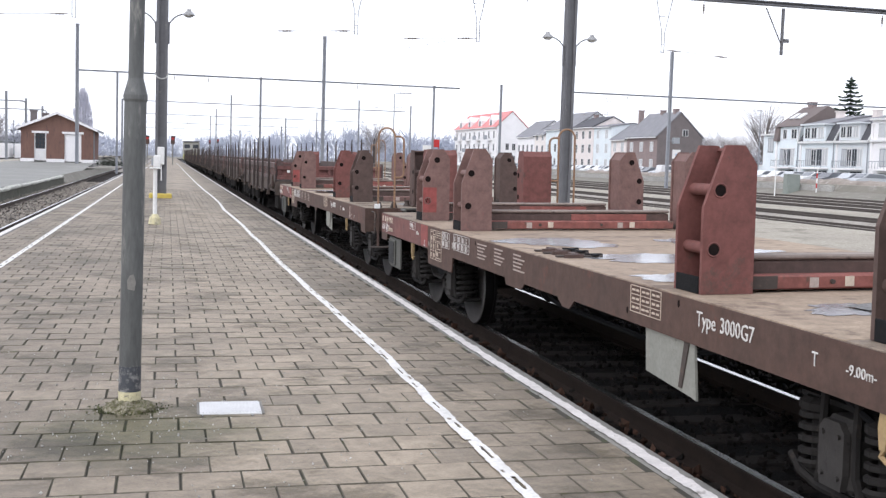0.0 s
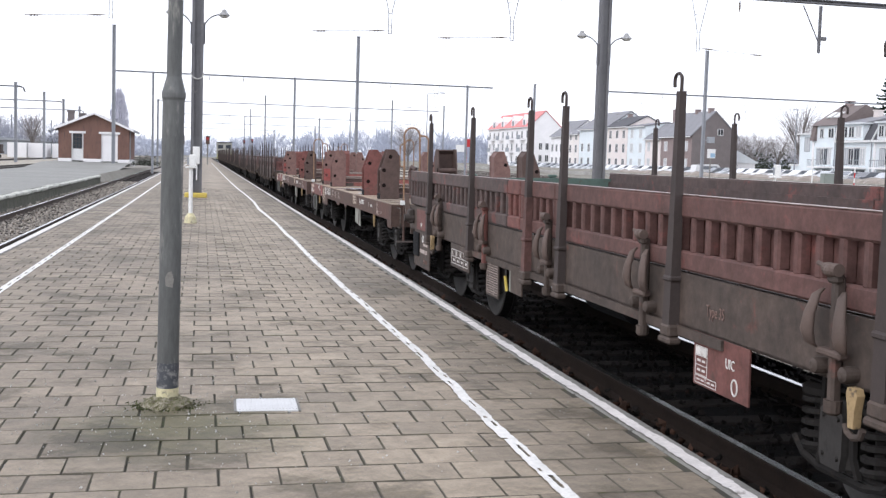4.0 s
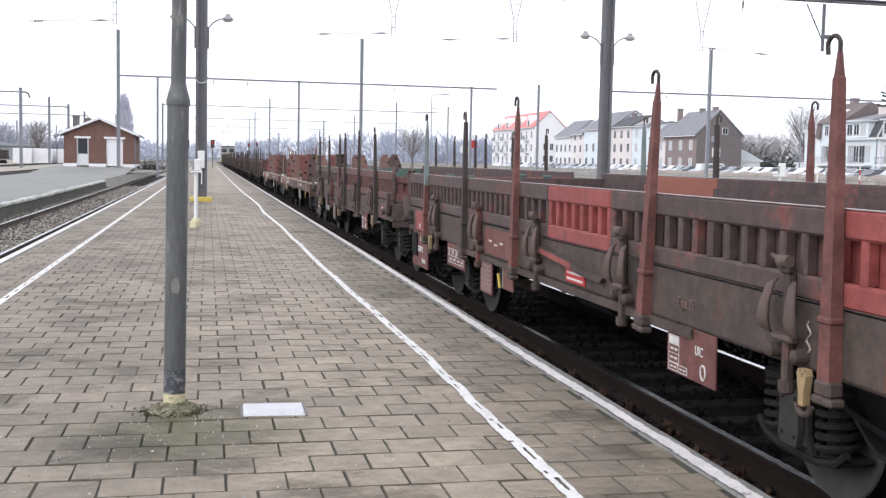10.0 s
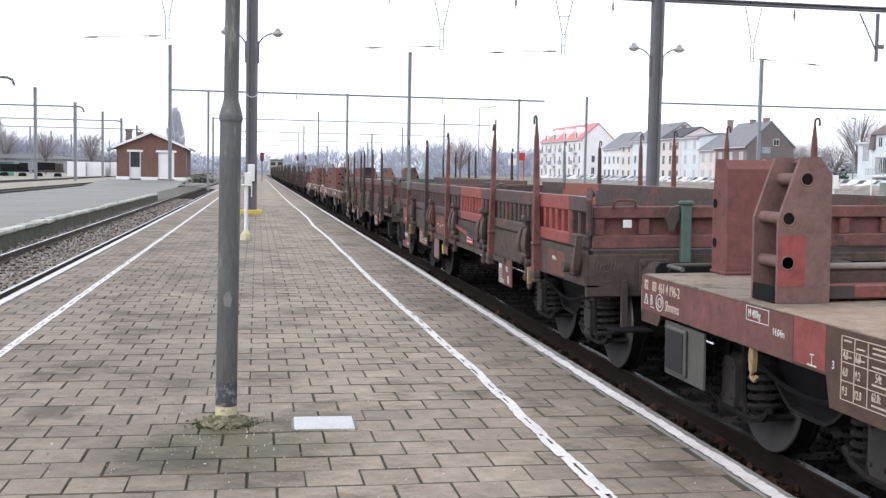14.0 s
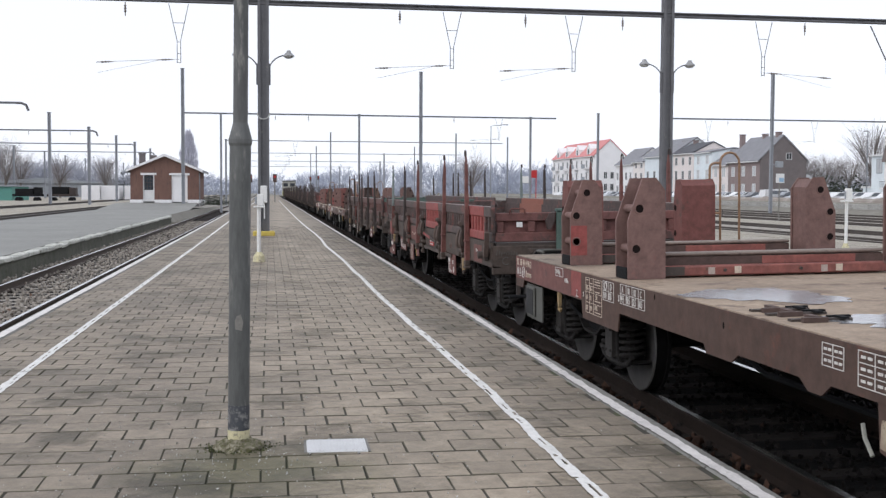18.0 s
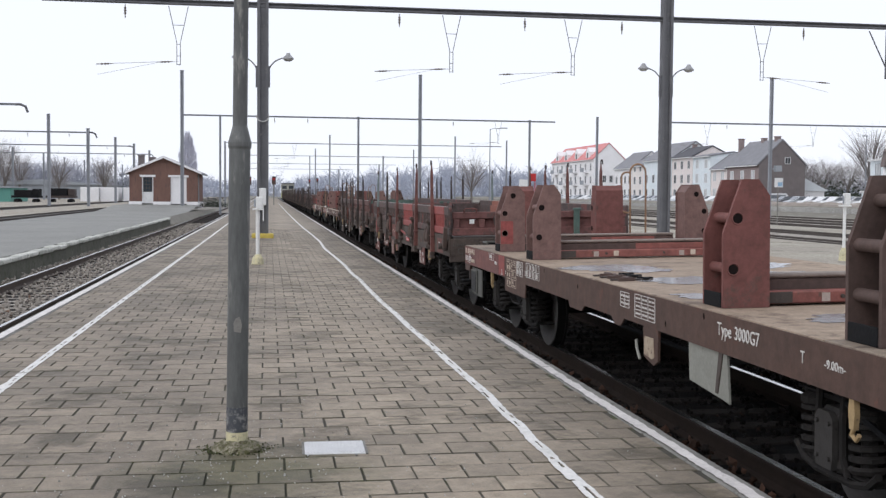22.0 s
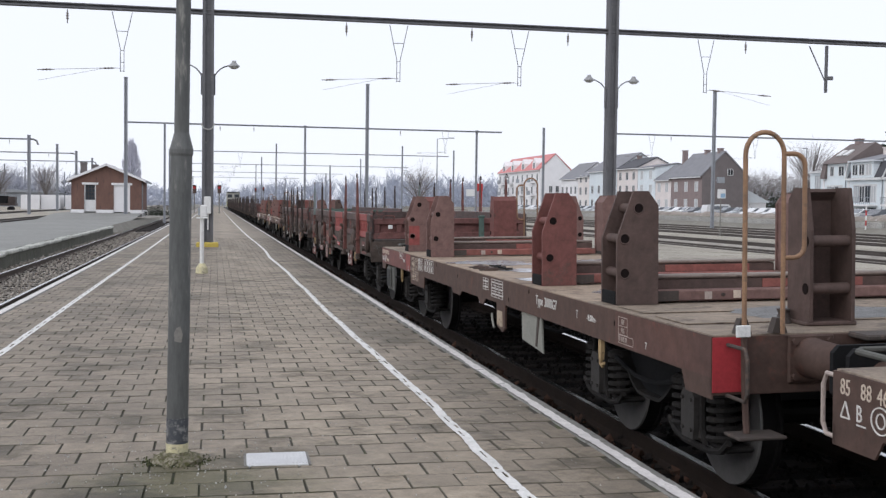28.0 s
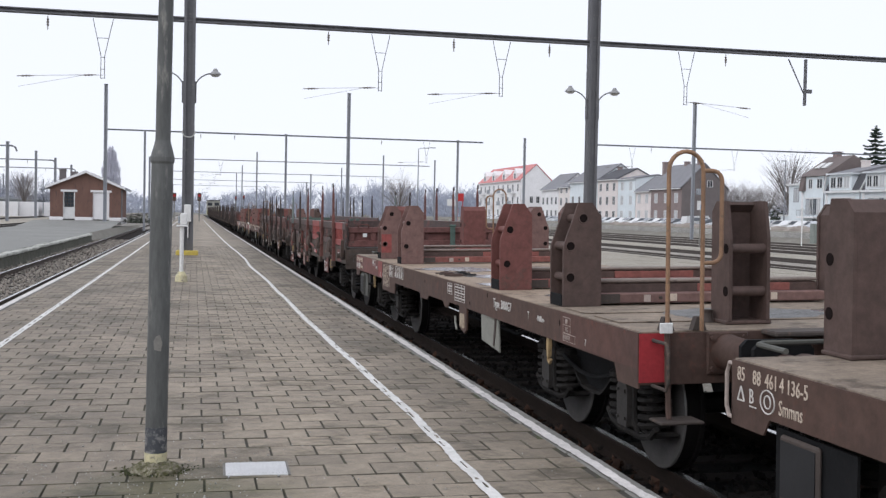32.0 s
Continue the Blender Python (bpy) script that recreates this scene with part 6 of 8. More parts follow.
def latch(parent, y):
    """Drop-side latch: a forked upright, its cross pin, two drop-shaped levers and two low bosses."""
    l = part("latch", Mesh().box(-HALF - 0.055, -HALF, y - 0.026, y + 0.026, 0.74, 1.34, 0.012).box(-HALF - 0.07, -HALF - 0.02, y - 0.04, y + 0.04, 1.3, 1.345, 0.012), RUSTRED if round(y * 10) % 4 == 1 else STAKE_SILL, parent, "upright drop-side latch")
    part("cross_pin", Mesh().rod((-HALF - 0.06, y - 0.05, 1.365), (-HALF - 0.06, y + 0.05, 1.365), 0.03, 12).cone((-HALF - 0.06, y + 0.05, 1.37), (-HALF - 0.06, y + 0.125, 1.385), 0.014, 0.011, 8), LEVER, l, "cross pin with a short handle")
    part("pin_head", Mesh().ball((-HALF - 0.075, y, 1.36), 0.03, 10, 6), LEVER, l)
    for e in (-1, 1):
        pts = [(-HALF - 0.05, y + e * 0.085, 1.27), (-HALF - 0.075, y + e * 0.105, 1.24), (-HALF - 0.095, y + e * 0.125, 1.15), (-HALF - 0.1, y + e * 0.135, 1.07), (-HALF - 0.085, y + e * 0.13, 1.01), (-HALF - 0.06, y + e * 0.12, 0.99)]
        lev = Mesh()
        n, v, f = 10, [], []
        for (px, py, pz), r in zip(pts, (0.014, 0.03, 0.04, 0.047, 0.038, 0.014)):
            v += [(px + 0.55 * r * math.cos(a * 0.628), py + r * math.sin(a * 0.628), pz) for a in range(n)]
        m = len(pts)
        f = [(j * n + i, j * n + (i + 1) % n, (j + 1) * n + (i + 1) % n, (j + 1) * n + i) for j in range(m - 1) for i in range(n)]
        part("lever", lev.add(v, f + [tuple(range(n)), tuple(range((m - 1) * n, m * n))]), LEVER, l, "drop-shaped lever", True)
        part("boss", Mesh().turned([(0, 0.015), (0.15, 0.036), (0.6, 0.04), (1, 0.04)], (-HALF - 0.08, y + e * 0.12, 0.9), (-HALF, y + e * 0.12, 0.9), 14), STAKE_SILL, l, "round pivot boss")
    part("clamp", Mesh().box(-HALF - 0.075, -HALF - 0.02, y - 0.1, y + 0.1, 0.96, 0.995, 0.01), LEVER, l)
    part("latch_foot", Mesh().turned([(0, 0.025), (0.2, 0.042), (1, 0.045)], (-HALF - 0.03, y, 0.69), (-HALF - 0.03, y, 0.76), 12), STAKE_SILL, l, "round latch foot")


def stake_wagon(c, near, far, stakes, label, number=None, full=True):
    t = thing("stake_wagon", label, "railway wagon", group="wagons of the goods train")
    L = 6.42
    for s in (-1, 1):
        x0, x1 = (-HALF, -HALF + 0.015) if s < 0 else (FARX - 0.015, FARX)
        part("side_sill", Mesh().box(x0, x1, -L, L, 0.84, 1.165).box(min(x0, x1 - s * 0.1), max(x0, x1 - s * 0.1), -L, L, 0.84, 0.856).box(min(x0 + s * 0.02, x1 - s * 0.0), max(x0 + s * 0.02, x1), -3.2, 3.2, 0.78, 0.84), STAKE_SILL, t, "dirt-brown side sill")
    for y0, y1, m in near:
        board(t, y0, y1, -1, m)
    for y0, y1, m in far:
        board(t, y0, y1, 1, m)
    fl = Mesh()
    for i in range(20 if full else 5):
        w = 2 * L / (20 if full else 5)
        fl.box(-HALF + 0.06, FARX - 0.06, -L + i * w + 0.01, -L + (i + 1) * w - 0.01, 1.12, 1.165)
    part("floor_planks", fl, GRIME_D, t, "dark plank floor")
    part("centre_beam", Mesh().box(-0.3, 0.3, -L + 0.2, L - 0.2, 0.74, 1.1).box(-1.0, 1.0, -3.2, 3.2, 0.9, 1.1), SOOT, t, "deep dark centre beam")
    tr = Mesh()
    for q in (-0.62, 0.62):
        tr.tube([(q, 3.1, 0.86), (q, 1.3, 0.52), (q, -1.3, 0.52), (q, -3.1, 0.86)], 0.025, 6)
    tr.rod((-0.2, 0.6, 0.62), (-0.2, 1.7, 0.62), 0.18, 14)
    part("brake_gear", tr, SOOT, t, "dark brake rods")
    for s in (-1, 1):
        y = s * L
        f = lambda a, b: (min(y - s * a, y - s * b), max(y - s * a, y - s * b))
        part("headstock", Mesh().box(-HALF, FARX, *f(0.0, 0.06), 0.75, 1.13, 0.01), STAKE_SILL, t, "grimy headstock with chalk scrawl")
        chalk = Mesh()
        cr = random.Random(8)
        for i in range(9):
            chalk.tube([(-1.28 + i * 0.033, y + s * 0.004, 1.01 + cr.uniform(-0.01, 0.01)), (-1.265 + i * 0.033, y + s * 0.004, 1.06 + cr.uniform(-0.02, 0.02))], 0.004, 4)
        chalk.tube([(-1.15 + 0.05 * math.cos(a * 0.5), y + s * 0.004, 0.93 + 0.05 * math.sin(a * 0.5)) for a in range(2, 12)], 0.004, 4)
        part("chalk_scrawl", chalk, GREYBOX, t, "faint chalk scrawl")
        e = Mesh().box(-HALF + 0.05, FARX - 0.05, *f(0.06, 0.1), 1.2, 1.56).box(-HALF + 0.05, FARX - 0.05, *f(0.0, 0.06), 1.45, 1.56, 0.01).box(-HALF + 0.05, FARX - 0.05, *f(0.0, 0.06), 1.18, 1.3, 0.01)
        for q in (-1.22, -0.8, 0.17, 1.14, 1.56):
            e.box(q - 0.05, q + 0.05, *f(0.01, 0.06), 1.3, 1.45, 0.01)
        part("end_board", e, (GREEN if full and c > -10 else GRIME) if s > 0 else BOARD_END, t, "rust-red end board")
        for q in (-0.43, 0.77):
            part("end_post", Mesh().box(q - 0.048, q + 0.048, *f(-0.06, 0.0), 1.05, 1.58, 0.012).box(q - 0.06, q + 0.06, *f(-0.075, 0.015), 1.57, 1.61, 0.01), GREEN if full else GRIME, t, "dull green end post")
        part("end_gusset", Mesh().prism([(-0.5, 1.57), (-0.57, 1.55), (-0.62, 1.45), (-0.6, 1.34), (-0.55, 1.34), (-0.5, 1.45)], "y", *f(-0.05, 0.0)), GRIME, t)
        part("grab_handle", Mesh().tube([(-1.1, y, 1.54), (-1.095, y + s * 0.03, 1.6), (-1.07, y + s * 0.03, 1.615), (-0.92, y + s * 0.03, 1.615), (-0.9, y + s * 0.03, 1.6), (-0.895, y, 1.54)], 0.012, 6), RUSTRED, t, "bent grab handle")
        part("white_tag", Mesh().box(-1.01, -0.93, *f(-0.02, -0.005), 1.37, 1.44, 0.004), WHITE, t, "white lamp bracket tag")
        part("corner_hook", Mesh().tube([(-HALF + 0.02, y, 1.3), (-HALF + 0.0, y + s * 0.05, 1.62), (-HALF + 0.02, y + s * 0.0, 1.7), (-HALF + 0.06, y - s * 0.06, 1.66)], 0.03, 8), GRIME, t, "curved corner hook")
        part("end_lever", Mesh().prism([(y - s * 0.02, 1.3), (y - s * 0.06, 1.32), (y - s * 0.2, 1.0), (y - s * 0.14, 0.98)], "x", -HALF - 0.09, -HALF - 0.03), LEVER, t, "drop-shaped end lever")
        part("end_bracket", Mesh().box(-HALF - 0.08, -HALF, *f(0.2, 0.34), 0.92, 1.12, 0.02).rod((-HALF - 0.14, y - s * 0.3, 1.0), (-HALF, y - s * 0.3, 1.0), 0.05, 10), GRIME_D, t)
        buffers(t, y, s, GRIME_D)
        part("foot_step", Mesh().box(-1.16, -0.8, min(y, y + s * 0.24), max(y, y + s * 0.24), 0.46, 0.485, 0.006), SOOT, t, "foot step")
        part("step_hanger", Mesh().box(-1.02, -0.97, min(y, y + s * 0.05), max(y, y + s * 0.05), 0.46, 0.9), GRIME_D, t)
    for y, lo, up, sides in stakes:
        for s in sides:
            stake(t, y, s, lo, up)
    if full:
        for y in (4.3, 2.1, -0.03, -2.1, -4.35):
            latch(t, y)
        x = -HALF - 0.004
        sooty = c > -10
        hue, word = (STAKE_SILL, "soot-brown") if sooty else (RUSTRED, "rust-red")
        plates = ((5.03, 1.03, 0.36, 0.84, hue, word + " number plate below the sill"), (2.86, 0.92, 0.57, 0.84, hue, word + " load table plate"), (1.63, 0.48, 0.44, 0.84, hue, "narrow " + word + " table plate"), (0.82, 0.37, 0.57, 0.83, hue, word + " plate"), (-3.5, 0.68, 0.525, 0.842, RUSTRED, "rust-red inspection plate"))
        for y, w, z0, z1, m, lab in plates:
            pl = part("hanging_plate", Mesh().box(-HALF - 0.002, -HALF + 0.012, y, y + w, z0, z1, 0.003), m, t, lab)
            if w > 0.7 and 0 < y < 4.5:
                framed = Mesh()
                for z in (z0 + 0.04, z0 + 0.12, z0 + 0.2):
                    framed.box(x - 0.002, x, y + 0.06, y + w - 0.06, z, z + 0.007)
                for q in range(5):
                    framed.box(x - 0.002, x, y + 0.06 + q * (w - 0.12) / 4, y + 0.067 + q * (w - 0.12) / 4, z0 + 0.04, z0 + 0.207)
                    if q < 4:
                        framed.box(x - 0.002, x, y + 0.1 + q * (w - 0.12) / 4, y + 0.17 + q * (w - 0.12) / 4, z0 + 0.07, z0 + 0.095)
                part("stencilled_table", framed, MARK, pl)
                for q, words in enumerate(("A", "B1", "B2", "C")):
                    stencil("table_letter", words, 0.055, x - 0.001, y + w - 0.1 - q * (w - 0.12) / 4, z0 + 0.137, pl, MARK, 0.72)
        framed_marks(t, 1.66, 2.08, 0.47, 0.81, 7, 3, PALE)
        framed_marks(t, -3.0, -2.85, 0.59, 0.76, 3, 1, MARK)
        framed_marks(t, -3.12, -2.85, 0.54, 0.583, 1, 2, MARK)
        part("white_field", Mesh().box(-HALF - 0.0055, -HALF - 0.0042, -2.995, -2.855, 0.708, 0.756), MARK, t)
        if c < -10:
            part("repainted_field", Mesh().box(-HALF - 0.002, -HALF, 0.85, 1.95, 0.87, 1.14), RUSTRED, t, "rusty red repainted stretch of sill")
            for i in range(3):
                part("text_bar", Mesh().box(-HALF - 0.0045, -HALF - 0.002, 1.2 + i * 0.22, 1.32 + i * 0.22, 1.0 - 0.03 * (i % 2), 1.02 - 0.03 * (i % 2)), CREAM_MARK, t)
        stencil("mark", "UIC", 0.06, x, -3.23, 0.69, t, MARK, 0.8)
        ring = [(x, -3.345 + 0.034 * math.cos(a * math.pi / 8), 0.6 + 0.045 * math.sin(a * math.pi / 8)) for a in range(17)]
        part("ring_mark", Mesh().tube(ring, 0.006, 4), MARK, t)
        part("repainted_field", Mesh().box(-HALF - 0.002, -HALF, -5.72, -5.12, 0.86, 1.1), RUSTRED, t, "red repainted stretch of sill")
        stencil("length_mark", "-9.00m-", 0.045, x, -5.26, 1.0, t, MARK, 0.8)
        stencil("class_mark", "Type 35", 0.07, x, -2.97, 0.95, t, FAINT, 0.72)
        if c < -10:
            wave = [(x, -4.5 + 0.018 * math.sin(i * 1.1), 0.89 + 0.0135 * i) for i in range(15)]
            part("chalk_scrawl", Mesh().tube(wave, 0.006, 4), PALE, t, "pale wavy chalk scrawl")
        if c < -10:
            warn = part("warning_plate", Mesh().box(-HALF - 0.012, -HALF, -1.25, -0.79, 0.87, 0.985, 0.003), SIGNRED, t, "bright red plate with two unreadable white lines")
            for z in (0.94, 0.892):
                part("text_bar", Mesh().box(-HALF - 0.014, -HALF - 0.011, -1.21, -0.83, z, z + 0.018), MARK, warn)
        for y in (4.6, -4.56):
            b = part("brake_handle", Mesh().prism([(y - 0.03, 0.86), (y + 0.03, 0.86), (y + 0.042, 0.83), (y + 0.027, 0.76), (y + 0.02, 0.68), (y - 0.02, 0.68), (y - 0.027, 0.76), (y - 0.042, 0.83)], "x", -HALF - 0.075, -HALF - 0.035), OCHRE, t, "ochre-painted hook")
            part("hook_tip", Mesh().tube([(-HALF - 0.055, y + 0.065, 0.685), (-HALF - 0.055, y + 0.05, 0.65), (-HALF - 0.055, y, 0.635), (-HALF - 0.055, y - 0.05, 0.65), (-HALF - 0.055, y - 0.065, 0.685)], 0.017, 8), STAKE_SILL, b, "anchor-shaped hook")
        part("valve_box", Mesh().box(-HALF + 0.06, -HALF + 0.08, 1.25, 1.46, 0.54, 0.78, 0.008), MUD_GREY, t, "pale valve plate")
        part("valve_lever", Mesh().rod((-HALF + 0.05, 1.56, 0.68), (-HALF + 0.05, 1.49, 0.54), 0.016, 6), YELLOW, t, "yellow valve lever")
        part("air_tank", Mesh().rod((-0.75, -0.6, 0.68), (-0.75, 0.3, 0.68), 0.17, 18), SOOT, t)
        if c < -10:
            part("wavy_bracket", Mesh().prism([(-1.72, 0.99), (-1.3, 1.0), (-0.9, 1.05), (-0.12, 1.1), (-0.08, 1.04), (-0.85, 0.99), (-1.3, 0.955), (-1.68, 0.95)], "x", -HALF - 0.045, -HALF - 0.005), STAKE_SILL, t, "wavy bent stiffener")
            part("red_strip", Mesh().prism([(-1.0, 1.035), (-0.18, 1.088), (-0.16, 1.045), (-0.85, 0.998), (-1.0, 0.985)], "x", -HALF - 0.048, -HALF - 0.0455), REDP, t, "red-painted stretch of the stiffener")
        if number:
            part("number_box", Mesh().box(-HALF - 0.03, -HALF, 5.68, 6.02, 0.5, 0.82, 0.01), SOOT, t, "dark document holder")
            part("red_field", Mesh().box(-HALF - 0.002, -HALF, 5.1, 5.9, 0.86, 1.13), BOARD_END if sooty else REDP, t, "red touched-up field")
            if sooty:
                for y0, y1, z in ((5.3, 5.42, 0.66), (5.14, 5.27, 0.66), (5.3, 5.64, 0.56), (5.16, 5.27, 0.56)):
                    part("text_bar", Mesh().box(x - 0.005, x - 0.002, y0, y1, z, z + 0.05), PALE, t)
            else:
                stencil("wagon_number", "3352077-8", 0.085, x - 0.003, 5.68, 0.57, t, MARK, 0.72)
            ring = [(x, 5.45 + 0.045 * math.cos(a * math.pi / 8), 0.75 + 0.045 * math.sin(a * math.pi / 8)) for a in range(17)]
            part("oval_emblem", Mesh().tube(ring, 0.007, 4), MARK, t, "white oval emblem")
            stencil("class_mark", "Remms", 0.08, x - 0.003, 5.4, 0.43, t, FAINT if sooty else MARK, 0.7)
            stencil("mark", "RIV", 0.06, x - 0.003, 5.6, 0.9, t, MARK, 0.75)
    wheels = []
    for y in (4.5, -4.86):
        b, ws = (bogie if full else far_bogie)(t, y)
        wheels += ws
    return t, wheels


TRAIN = []
L_ = 6.4
dark = [(-L_, -4.3, GRIME), (-4.28, -2.2, GRIME), (-2.18, 2.2, GRIME), (2.22, 4.3, GRIME), (4.32, L_, GRIME)]
both = (-1, 1)
s2 = stake_wagon(-20.3, [(-L_, -5.85, GRIME), (-5.83, -4.66, REDP), (-4.64, -2.5, GRIME), (-2.48, -1.75, GRIME), (-1.73, -0.25, REDP), (-0.23, 0.72, GRIME), (0.74, 3.0, GRIME), (3.02, L_, GRIME)], [(-L_, -3.9, GRIME), (-3.88, 2.58, GRIME), (2.6, 4.68, ORANGE_BOARD), (4.7, L_, GRIME)], [(5.02, RUSTRED, PALEGREEN, both), (2.79, STAKE_DARK, STAKE_DARK, both), (0.7, RUSTRED, RUSTRED, both), (-0.7, RUSTRED, RUSTRED, (1,)), (-2.5, RUSTRED, RUSTRED, both), (-4.74, RUSTRED, RUSTRED, both)], "dark and red stake wagon with ribbed drop sides", "yes")
s1 = stake_wagon(-6.05, [(-L_, -4.75, MAROON), (-4.73, -2.5, MAROON), (-2.48, -0.1, MAROON), (-0.08, 0.92, MAROON), (0.94, 1.36, RUSTRED), (1.38, 2.9, GRIME), (2.92, L_, GRIME)], [(-L_, -0.2, GRIME), (-0.18, L_, GRIME)], [(4.95, STAKE_DARK, STAKE_DARK, both), (2.72, STAKE_DARK, STAKE_DARK, both), (0.58, MAROON, STAKE_DARK, both), (-0.37, STAKE_DARK, STAKE_DARK, both), (-2.55, STAKE_DARK, STAKE_DARK, both), (-4.74, STAKE_DARK, STAKE_DARK, both)], "soot-dark stake wagon with ribbed drop sides", "yes")
f2 = flat_wagon(-34.57, ("82", "88", "461", "4", "196-2"), "Shmmns")
f3 = flat_wagon(-48.73, ("85", "88", "461", "4", "136-5"), "Smmns")
TRAIN += [(s2[0], -20.3, s2[1]), (s1[0], -6.05, s1[1]), (f2[0], -34.57, f2[1]), (f3[0], -48.73, f3[1])]
f1 = flat_wagon(8.38, ("82", "88", "461", "4", "196-2"), "Shmmns", red=False)
TRAIN.append((f1[0], 8.38, f1[1]))
for c in (22.55,):
    o = copy_thing(f1[0], Matrix.Identity(4))
    TRAIN.append((o, c, [w for w in o.children_recursive if w.name.startswith("wheelset")]))
far_wagon = stake_wagon(0, dark, dark, [(y, STAKE_DARK, STAKE_DARK, both) for y in (5.0, 2.8, 0.72, -0.72, -2.6, -4.75)], "far dark stake wagon with ribbed drop sides", None, False)
for i in range(12):
    o = far_wagon[0] if i == 0 else copy_thing(far_wagon[0], Matrix.Identity(4))
    TRAIN.append((o, 36.75 + 14.2 * i, []))


def locomotive():
    t = thing("locomotive", "cream and yellow diesel locomotive at the train's head", "locomotive", group="wagons of the goods train")
    part("body", Mesh().box(-1.45, 1.45, -7.5, 7.5, 1.7, 2.6, 0.12), CREAM, t, "cream bonnet")
    part("cab", Mesh().box(-1.48, 1.48, -3.4, 0.2, 1.7, 3.9, 0.18), CREAM, t, "raised cream cab")
    for x in (-0.75, 0.75):
        part("cab_window", Mesh().box(x - 0.5, x + 0.5, -3.43, -3.38, 2.75, 3.45, 0.01), PANE, t, "dark cab window")
    part("cab_roof", Mesh().box(-1.55, 1.55, -3.6, 0.4, 3.9, 4.05, 0.06), SLATE_DARK, t, "dark cab roof")
    part("frame", Mesh().box(-1.4, 1.4, -7.8, 7.8, 0.75, 1.7), LOCO_BAND, t, "dull yellow-green band round the frame")
    for s in (-1, 1):
        buffers(t, s * 7.8, s, SOOT)
        far_bogie(t, s * 4.4)
    return t


loco = locomotive()
TRAIN.append((loco, 36.75 + 14.2 * 12 + 1.6, []))
# ---------------------------------------------------------------- the street of houses beyond the tracks
STREET = 0.93


def window(t, x, y, z, w, h, face="x", frame_mat=None, door=False, pale=False):
    """A window set into a wall facing -x (at plane x) or -y (at plane y)."""
    d = 0.06
    g, p = Mesh(), Mesh()
    if face == "x":
        for a, b, c, e in ((y, y + 0.07, z, z + h), (y + w - 0.07, y + w, z, z + h), (y, y + w, z + h - 0.07, z + h), (y, y + w, z, z + 0.07), (y + w / 2 - 0.03, y + w / 2 + 0.03, z, z + h)):
            g.box(x - 0.05, x + d, a, b, c, e)
        p.box(x - 0.02, x + d, y + 0.05, y + w - 0.05, z + 0.05, z + h - 0.05)
    else:
        for a, b, c, e in ((x, x + 0.07, z, z + h), (x + w - 0.07, x + w, z, z + h), (x, x + w, z + h - 0.07, z + h), (x, x + w, z, z + 0.07), (x + w / 2 - 0.03, x + w / 2 + 0.03, z, z + h)):
            g.box(a, b, y - 0.05, y + d, c, e)
        p.box(x + 0.05, x + w - 0.05, y - 0.02, y + d, z + 0.05, z + h - 0.05)
    o = part("window" if not door else "garage_door", g, frame_mat or FRAMEW, t)
    part("pane", p, CURTAIN if pale else (PANE if not door else GREYWALL), o)
    return o


def house(name, x, y0, y1, depth, eave, ridge, wall, roof, rows, gable_windows=(), label="", chimneys=(), gable=None, cols=None, flat=False):
    """A terraced house: front on the plane x facing the tracks, from y0 to y1, ridge along the street."""
    t = thing(name, label, "house", pose(0, 0, STREET), group="street of houses")
    e, r, xm = eave - STREET, ridge - STREET, x + depth / 2
    part("wall", Mesh().box(x, x + depth, y0, y1, -1.0, e), wall, t, "house wall")
    part("gable", Mesh().prism([(x, e), (x + depth, e), (xm, r)], "y", y0, y0 + 0.3), gable or wall, t, "gable wall")
    part("gable", Mesh().prism([(x, e), (x + depth, e), (xm, r)], "y", y1 - 0.3, y1), gable or wall, t, "gable wall")
    if gable:
        part("gable_cladding", Mesh().box(x + 0.02, x + depth, y0 - 0.04, y0, -1.0, e), gable, t)
    for sgn, xe in ((-1, x - 0.3), (1, x + depth + 0.3)):
        part("roof_slope", Mesh().prism([(xe, e - 0.18), (xm, r + 0.02), (xm, r + 0.22), (xe, e + 0.04)], "y", y0 - 0.12, y1 + 0.12), roof, t, "roof slope")
    part("gutter", Mesh().box(x - 0.42, x - 0.28, y0, y1, e - 0.22, e - 0.08), FRAMEW, t)
    n = cols or max(2, int((y1 - y0) / 2.6))
    for zi, (z, h) in enumerate(rows):
        for i in range(n):
            w = 1.15
            window(t, x, y0 + (y1 - y0) * (i + 0.5) / n - w / 2, z, w, h, "x", None, False, name in ("brick_house", "narrow_house", "white_house"))
    for gx, z, w, h in gable_windows:
        window(t, gx, y0 - (0.04 if gable else 0), z, w, h, "y")
    for cy, h in chimneys:
        part("chimney", Mesh().box(xm - 0.35, xm + 0.35, cy - 0.35, cy + 0.35, r - 0.6, h - STREET).box(xm - 0.42, xm + 0.42, cy - 0.42, cy + 0.42, h - STREET, h - STREET + 0.12), BRICK_BROWN, t, "brick chimney")
    return t


